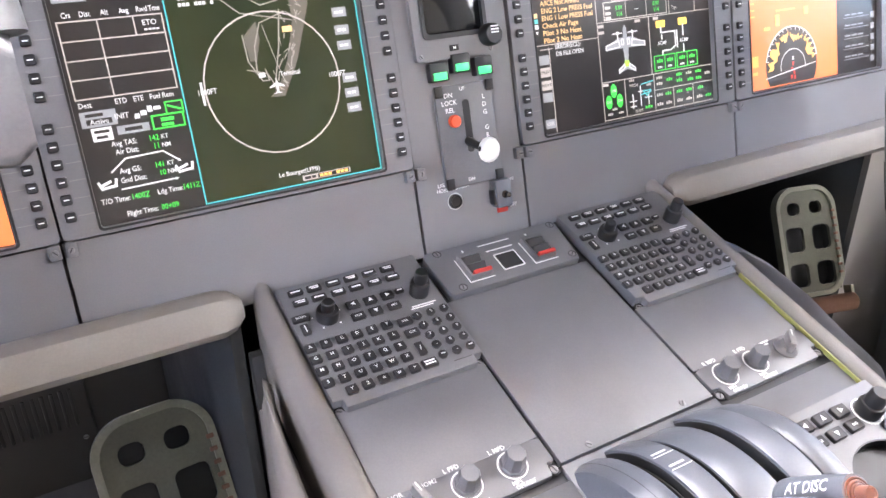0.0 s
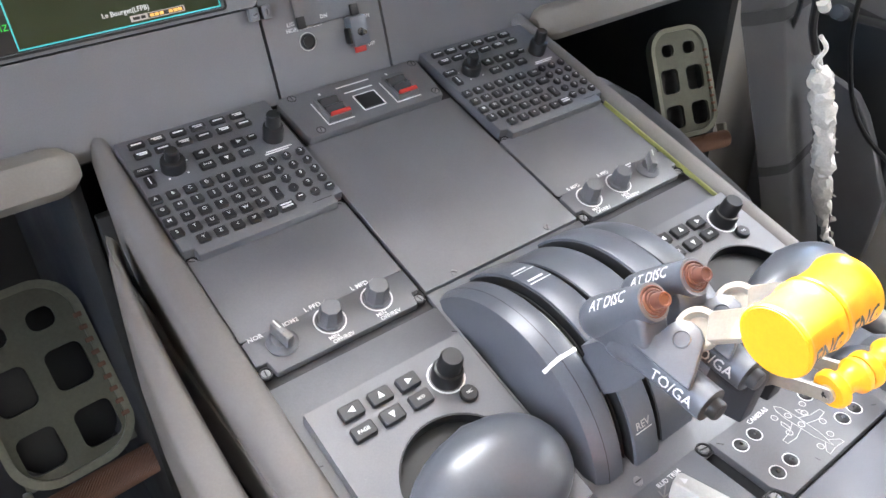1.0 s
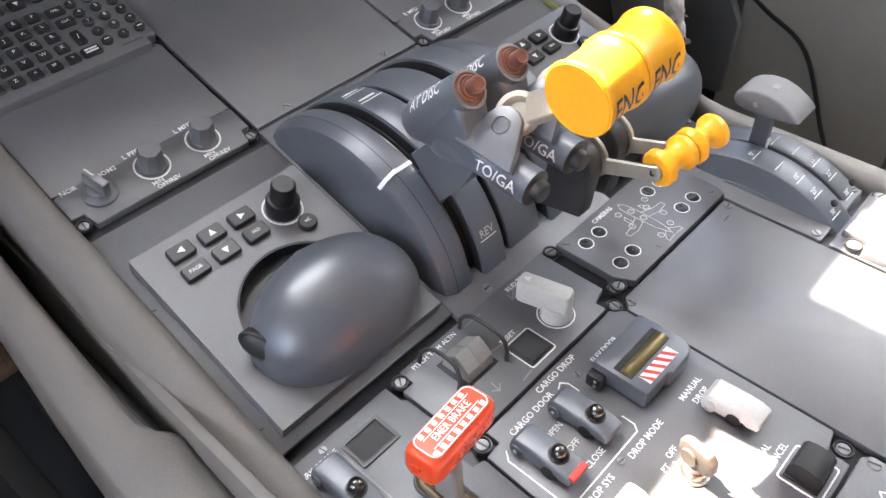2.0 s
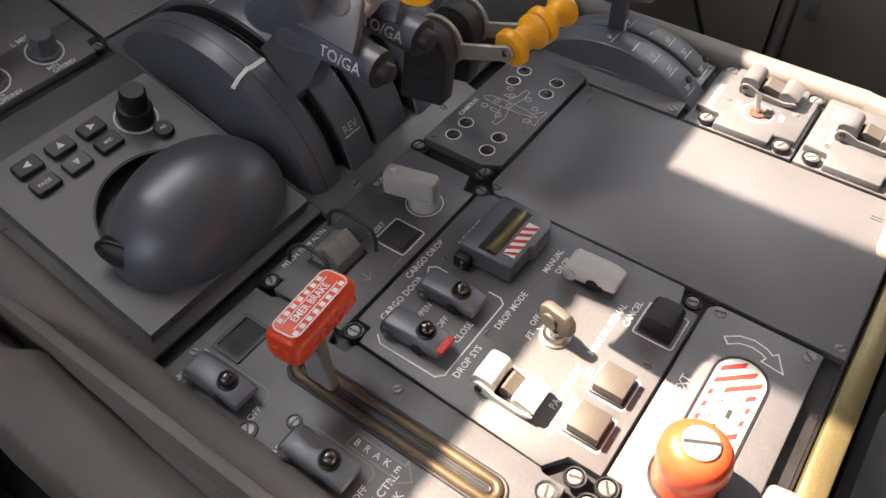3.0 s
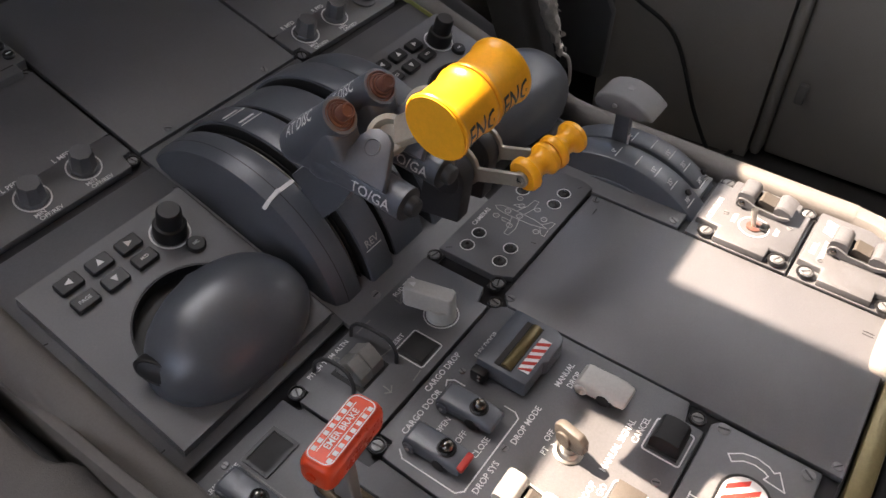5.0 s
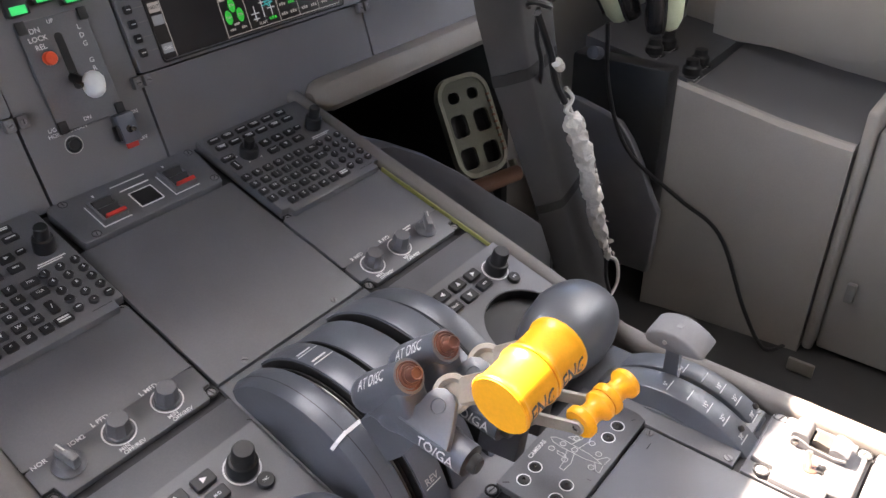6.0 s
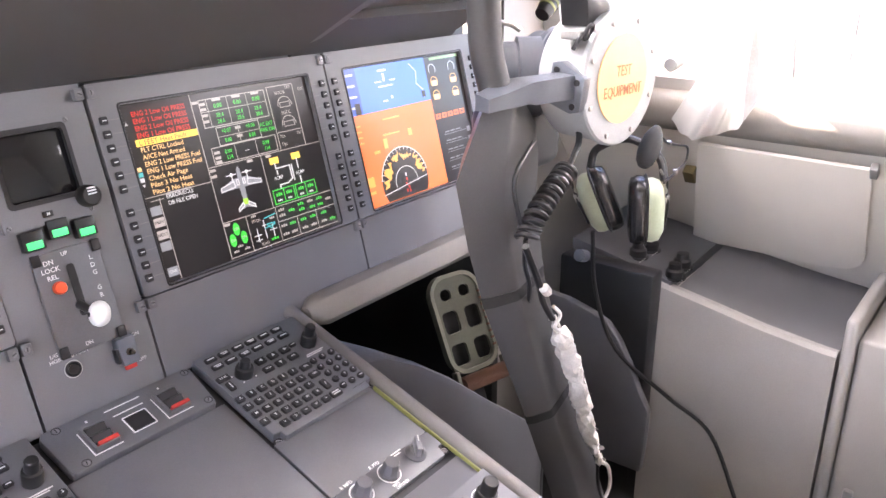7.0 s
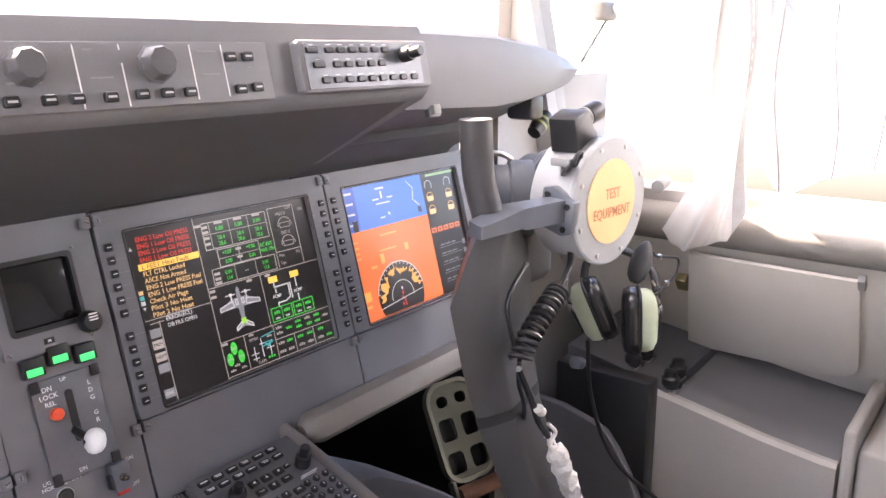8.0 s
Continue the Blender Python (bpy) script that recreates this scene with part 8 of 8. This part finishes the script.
cp("latch", box(1000, 1012, -420, -404, 200, 240, 3), LTGREY)
cp("skirting", box(944, 952, -400, -352, 50, 78, 2), CREAM, "pale strip at the floor")

# loose board against the side lining, with a clip
board = thing("wall_board", pose(1.16, -0.18, 0.69), "large pale beige board held against the side lining", "board")
bm = bmesh.new()
pts = [(-174, -140), (-168, -150), (90, -150), (128, -143), (150, -122), (158, -96), (168, 165), (-116, 172)]
prism([(-x, y) for x, y in pts], 0, 8, 2, 2, bm)
bd = part("sheet", bm, LINING, board)
bd.matrix_basis = Matrix(((0, -0.62, -0.785, -0.02), (1, 0, 0, 0), (0, 0.785, -0.62, -0.005), (0, 0, 0, 1)))
part("clip", box(-11, 11, -16, 16, -6, 14, 2), BRASS, board, "brown clip").matrix_basis = Matrix(((0, -0.62, -0.785, -0.055), (1, 0, 0, 0.150), (0, 0.785, -0.62, 0.05), (0, 0, 0, 1)))
part("hook", box(-6, 6, -10, 14, -4, 12, 2), LTGREY, board, "grey hook").matrix_basis = Matrix(((0, -0.62, -0.785, -0.12), (1, 0, 0, -0.17), (0, 0.785, -0.62, 0.12), (0, 0, 0, 1)))
sillr = part("window_sill", loft([[(x, y, z) for x, z in ((1046, 905), (1046, 925), (1056, 932), (1100, 932), (1100, 905))] for y in (-720, 300)]), WALLGREY)
tagged(sillr, "pale moulded sill under the side window", "sill", kind="structure")
roll = part("sill_bolster", tube([(1052, y, 868) for y in (-800, -300, 100)], 38, 16), CREAM)
tagged(roll, "padded grey-beige bolster under the window sill", "trim", kind="structure")

# ---- curtains ----
FAB = bpy.data.materials.new("sheer_white_curtain")
FAB.use_nodes = True
nt = FAB.node_tree
nt.nodes.remove(nt.nodes["Principled BSDF"])
dif, tra, mixs = nt.nodes.new("ShaderNodeBsdfDiffuse"), nt.nodes.new("ShaderNodeBsdfTranslucent"), nt.nodes.new("ShaderNodeMixShader")
dif.inputs[0].default_value, tra.inputs[0].default_value = (0.8, 0.79, 0.77, 1), (0.42, 0.415, 0.4, 1)
weave = nt.nodes.new("ShaderNodeTexNoise")
weave.inputs["Scale"].default_value = 260
fade = nt.nodes.new("ShaderNodeMapRange")
fade.inputs[3].default_value, fade.inputs[4].default_value = 0.4, 0.65
nt.links.new(weave.outputs[0], fade.inputs[0])
nt.links.new(fade.outputs[0], mixs.inputs[0])
nt.links.new(dif.outputs[0], mixs.inputs[1])
nt.links.new(tra.outputs[0], mixs.inputs[2])
nt.links.new(mixs.outputs[0], nt.nodes["Material Output"].inputs[0])


def ramp(points, v):
    """Straight-line interpolation through (place, value) pairs."""
    for (a, p), (b, q) in zip(points, points[1:]):
        if v <= b:
            return p + (q - p) * max(0.0, (v - a) / (b - a))
    return points[-1][1]


def cloth_point(a, b, spec):
    """A point of a hanging cloth: a runs along it from front to back, b from top to hem."""
    y0, y1, z1, x_low, x_high, folds, depth, hem, flare, seedv = spec
    low = ramp(hem, a)
    z = z1 + (low - z1) * b
    x = x_high + (x_low - x_high) * (z1 - z) / (z1 - 915) + depth * (math.sin(a * folds * 2 * math.pi + seedv + 0.8 * b) * (0.4 + 0.6 * b) + 0.35 * math.sin(a * folds * 4.7 * math.pi + 2 * b))
    y = y0 + (y1 - y0) * a + 6 * math.sin(9 * b + a * 7 + seedv) - (1 - a) * flare * min(1.0, max(0.0, (z - low) / 95))
    return Vector((x, y, z))


def curtain(name, spec, label, seams=()):
    """A hanging cloth with folds, an uneven hem and stitched seams, 1.2 mm thick."""
    u = thing(name, pose(0.98, (spec[0] + spec[1]) / 2000, spec[2] / 1000), label, "curtain", "window curtains")
    bm = loft([[cloth_point(i / 70, j / 30, spec) for i in range(71)] for j in range(31)], False, False)
    bmesh.ops.solidify(bm, geom=list(bm.faces), thickness=1.2)
    ob = part("cloth", bm, FAB, u, "", 60)
    ob.matrix_basis = u.matrix_world.inverted()
    for a, width in seams:
        rows = []
        for j in range(31):
            p, q = cloth_point(a, j / 30, spec), cloth_point(a + width, j / 30, spec)
            p.x, q.x = p.x - 3, q.x - 3
            rows.append([p, q, q + Vector((1.5, 0, 0)), p + Vector((1.5, 0, 0))])
        ob = part("edge_band" if width > 0.02 else "seam", loft(rows), SEAM, u, "grey woven edge band" if width > 0.02 else "grey stitched seam")
        ob.matrix_basis = u.matrix_world.inverted()
    return u


curtain("bunched_curtain", (-18, -172, 1420, 985, 930, 1.7, 15, [(0, 858), (0.12, 838), (0.3, 832), (0.6, 842), (0.86, 862), (1, 915)], 62, 0.4), "white curtain gathered in a bunch beside the side window", [(0.9, 0.09)])
curtain("sheer_curtain", (-178, -640, 1420, 1035, 930, 5, 8, [(0, 975), (0.07, 940), (0.12, 950), (0.2, 972), (0.3, 985), (0.41, 992), (0.55, 970), (0.7, 985), (1, 960)], 0, 1.7), "thin white curtain drawn over the side window", [(0.055, 0.008), (0.235, 0.008), (0.37, 0.008), (0.6, 0.008), (0.8, 0.008)])

# ---- rudder pedals ----
def pedal(m, label):
    """Perforated pedal plate with a raised rim, two small and four large holes, and a ribbed heel bar."""
    u = thing("rudder_pedal", m, label, "rudder pedal", "rudder pedals")
    outer = rrect(-62, 62, -95, 105, 42, 8)
    inner = rrect(-54, 54, -87, 97, 35, 8)
    part("rim", frame_plate(outer, inner, -8, 8), PEDALRIM, u, "worn pale rim")
    # the web: six cells, each with a rounded hole
    for sx in (-1, 1):
        for y0, y1, hx0, hx1, hy0, hy1, hr, top in ((-87, -22, 9, 47, -76, -34, 9, 0), (-22, 42, 9, 46, -12, 32, 9, 0), (42, 97, 10, 36, 54, 76, 9, 34)):
            cell, hole = [], []
            for pts, (x0, x1, ya, yb, radii) in ((cell, (0, 55, y0, y1, (max(top, 0.01), 0.01, 0.01, 0.01))), (hole, (hx0, hx1, hy0, hy1, (hr, hr, hr, hr)))):
                for (cx, cy, a), r in zip(((1, 1, 0), (0, 1, 90), (0, 0, 180), (1, 0, 270)), radii):
                    ox, oy = (x1 - r if cx else x0 + r), (yb - r if cy else ya + r)
                    for k in range(6):
                        t = radians(a + 18 * k)
                        pts.append((sx * (ox + r * math.cos(t)), oy + r * math.sin(t)))
            part("web_cell", frame_plate(cell, hole, -3, 3), PEDAL, u)
    for k in range(9):
        part("rim_notch", box(50, 58, -60 + 14 * k, -55 + 14 * k, 6, 9.4, 1), BROWN, u)
    part("back_plate", prism(rrect(-50, 50, -84, 92, 30, 6), -26, -22, 1), BLACK, u)
    # knurled heel bar
    rows, cols = 66, 56
    knurl = []
    for i in range(rows + 1):
        x = -58 + 116 * i / rows
        knurl.append([(x + 6, -112 + (15 + 1.3 * ((i + j) % 2)) * math.cos(2 * math.pi * j / cols), 14 + (15 + 1.3 * ((i + j) % 2)) * math.sin(2 * math.pi * j / cols)) for j in range(cols)])
    part("heel_bar", loft(knurl), BROWN, u, "brown knurled heel bar", 0)
    part("heel_bracket", box(-60, -52, -124, -84, -4, 16, 2), PEDALRIM, u)
    part("heel_bracket", box(62, 70, -124, -84, -4, 16, 2), PEDALRIM, u)
    part("stem", box(-14, 14, -420, -90, -40, -14, 4), DARKIN, u)
    return u


pedal(pose(0.785, 0.28, 0.448, 62, 0, -14), "dull green rudder pedal with square holes and brown heel bar")
pedal(pose(-0.348, 0.262, 0.405, 58, 0, 4) @ Matrix.Scale(1.13, 4), "dull green rudder pedal with square holes and worn rim")

# knee fairing beside the pedestal and dark footwell walls
hump = thing("knee_fairing", pose(0.45, 0.12, 0.05), "smooth grey fairing in the footwell beside the pedestal", "fairing")
bm = bmesh.new()
rings = []
for x, z, back in ((262, 652, 300), (300, 654, 300), (330, 646, 300), (400, 602, 300), (483, 538, 300), (583, 450, 280), (660, 386, 250), (716, 338, 230), (732, 318, 225), (738, 290, 225)):
    rings.append([(x, 60, 50), (x, 60, z - 16), (x, 66, z - 4), (x, 80, z), (x, 160, z - 6), (x, back, z - 40), (x, back, 50)])
loft(rings, True, True, bm)
ob = part("shell", bm, GREY, hump)
ob.matrix_basis = hump.matrix_world.inverted()
ob = part("edge_strip", box(736, 744, 58, 226, 60, 300, 2), GREY2, hump)
ob.matrix_basis = hump.matrix_world.inverted()
gr = thing("footwell_grille", pose(-0.47, 0.812, 0.215, 90, 0, 0), "dark footwell panel with vertical vent slots", "grille")
part("panel", box(-200, 60, -190, 130, -8, 0, 4), DARKIN, gr)
for k in range(9):
    part("slot", box(-90 + 15 * k, -84 + 15 * k, -40, 40, -1, 2, 1), BLACK, gr)
for x, y in ((-110, 60), (40, 60), (40, -70)):
    screw(gr, x, y, 0.2, 5, False)
# side panels coloured near black in place of footwell shade
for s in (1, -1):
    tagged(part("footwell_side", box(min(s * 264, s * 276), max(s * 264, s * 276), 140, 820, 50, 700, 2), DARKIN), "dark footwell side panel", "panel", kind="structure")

# small fittings by the right glareshield end
gr2 = thing("grab_handle", pose(0.80, 0.12, 1.06), "small black handle with yellow bands under the glareshield end", "handle")
part("grip", lathe([(0, -26), (12, -24), (14, -10), (14, 14), (10, 24), (0, 26)], 18, Euler((0, radians(55), 0)).to_matrix().to_4x4()), BLACK, gr2)
for z in (-6, 6):
    part("band", lathe([(14.6, z - 2.4), (14.6, z + 2.4)], 18, Euler((0, radians(55), 0)).to_matrix().to_4x4()), OLIVE, gr2, "yellow band")
part("base", box(-60, -20, -20, 30, 10, 50, 8, 2), BLACK, gr2)

va = thing("visor_arm", pose(0.9, 0.07, 1.2), "thin grey visor rod with a beige clamp", "visor arm")
part("rod", tube([(-58, 0, -40), (34, -6, 44)], 2.6, 8), LTGREY, va)
part("clamp", box(-18, 40, -16, 8, 26, 58, 9, 3), CREAM, va, "beige clamp")
part("clamp_screw", lathe([(8, 0), (8, 3), (6, 4), (0, 4)], 18, Matrix.Translation((22, -16, 46)) @ Euler((radians(90), 0, 0)).to_matrix().to_4x4()), WHITEP, va)

# ---- rear right: seat tube and papers ----
st = thing("seat_arm_tube", pose(0.40, -0.63, 0.05), "pale bent seat tube with a metal collar", "seat arm")
part("tube", tube(curve_points([(48, 70, 580), (34, 56, 545), (-8, 44, 526), (-32, 34, 516), (-30, 12, 502), (0, -2, 488), (40, -8, 482)], 6), [17] * 60, 16), CREAM, st, "grey-beige tube")
part("collar", lathe([(18.5, 0), (19.5, 2), (19.5, 14), (15, 20), (0, 21)], 24, Matrix.Translation((-4, -1, 490)) @ Euler((0, radians(100), radians(-14))).to_matrix().to_4x4()), STEEL, st, "bright metal collar")
part("post", tube([(60, -10, 0), (60, -10, 486)], 14, 12), DARKIN, st)
bk = thing("papers_and_binder", pose(0.115, -0.712, 0.05), "white loose papers beside a ring-bound yellow notebook", "papers")
for k in range(7):
    part("sheet", box(-190 + 2 * k, 150 - 3 * k, -1.2 * k - 1.0, -1.2 * k, 0, 432 - 5 * k, 0.2), PAPER, bk).rotation_euler.z = radians(-4 + 0.5 * k)
part("cover", box(-150, 130, -46, -40, 0, 380, 1), BRASS, bk, "yellow notebook cover").rotation_euler.z = radians(-4)
for k in range(9):
    part("ring", tube(curve_points([(-130 + 30 * k, -38, 352), (-130 + 30 * k, -26, 372), (-130 + 30 * k, -44, 388), (-130 + 30 * k, -56, 372)], 4), 1.1, 6), LTGREY, bk)
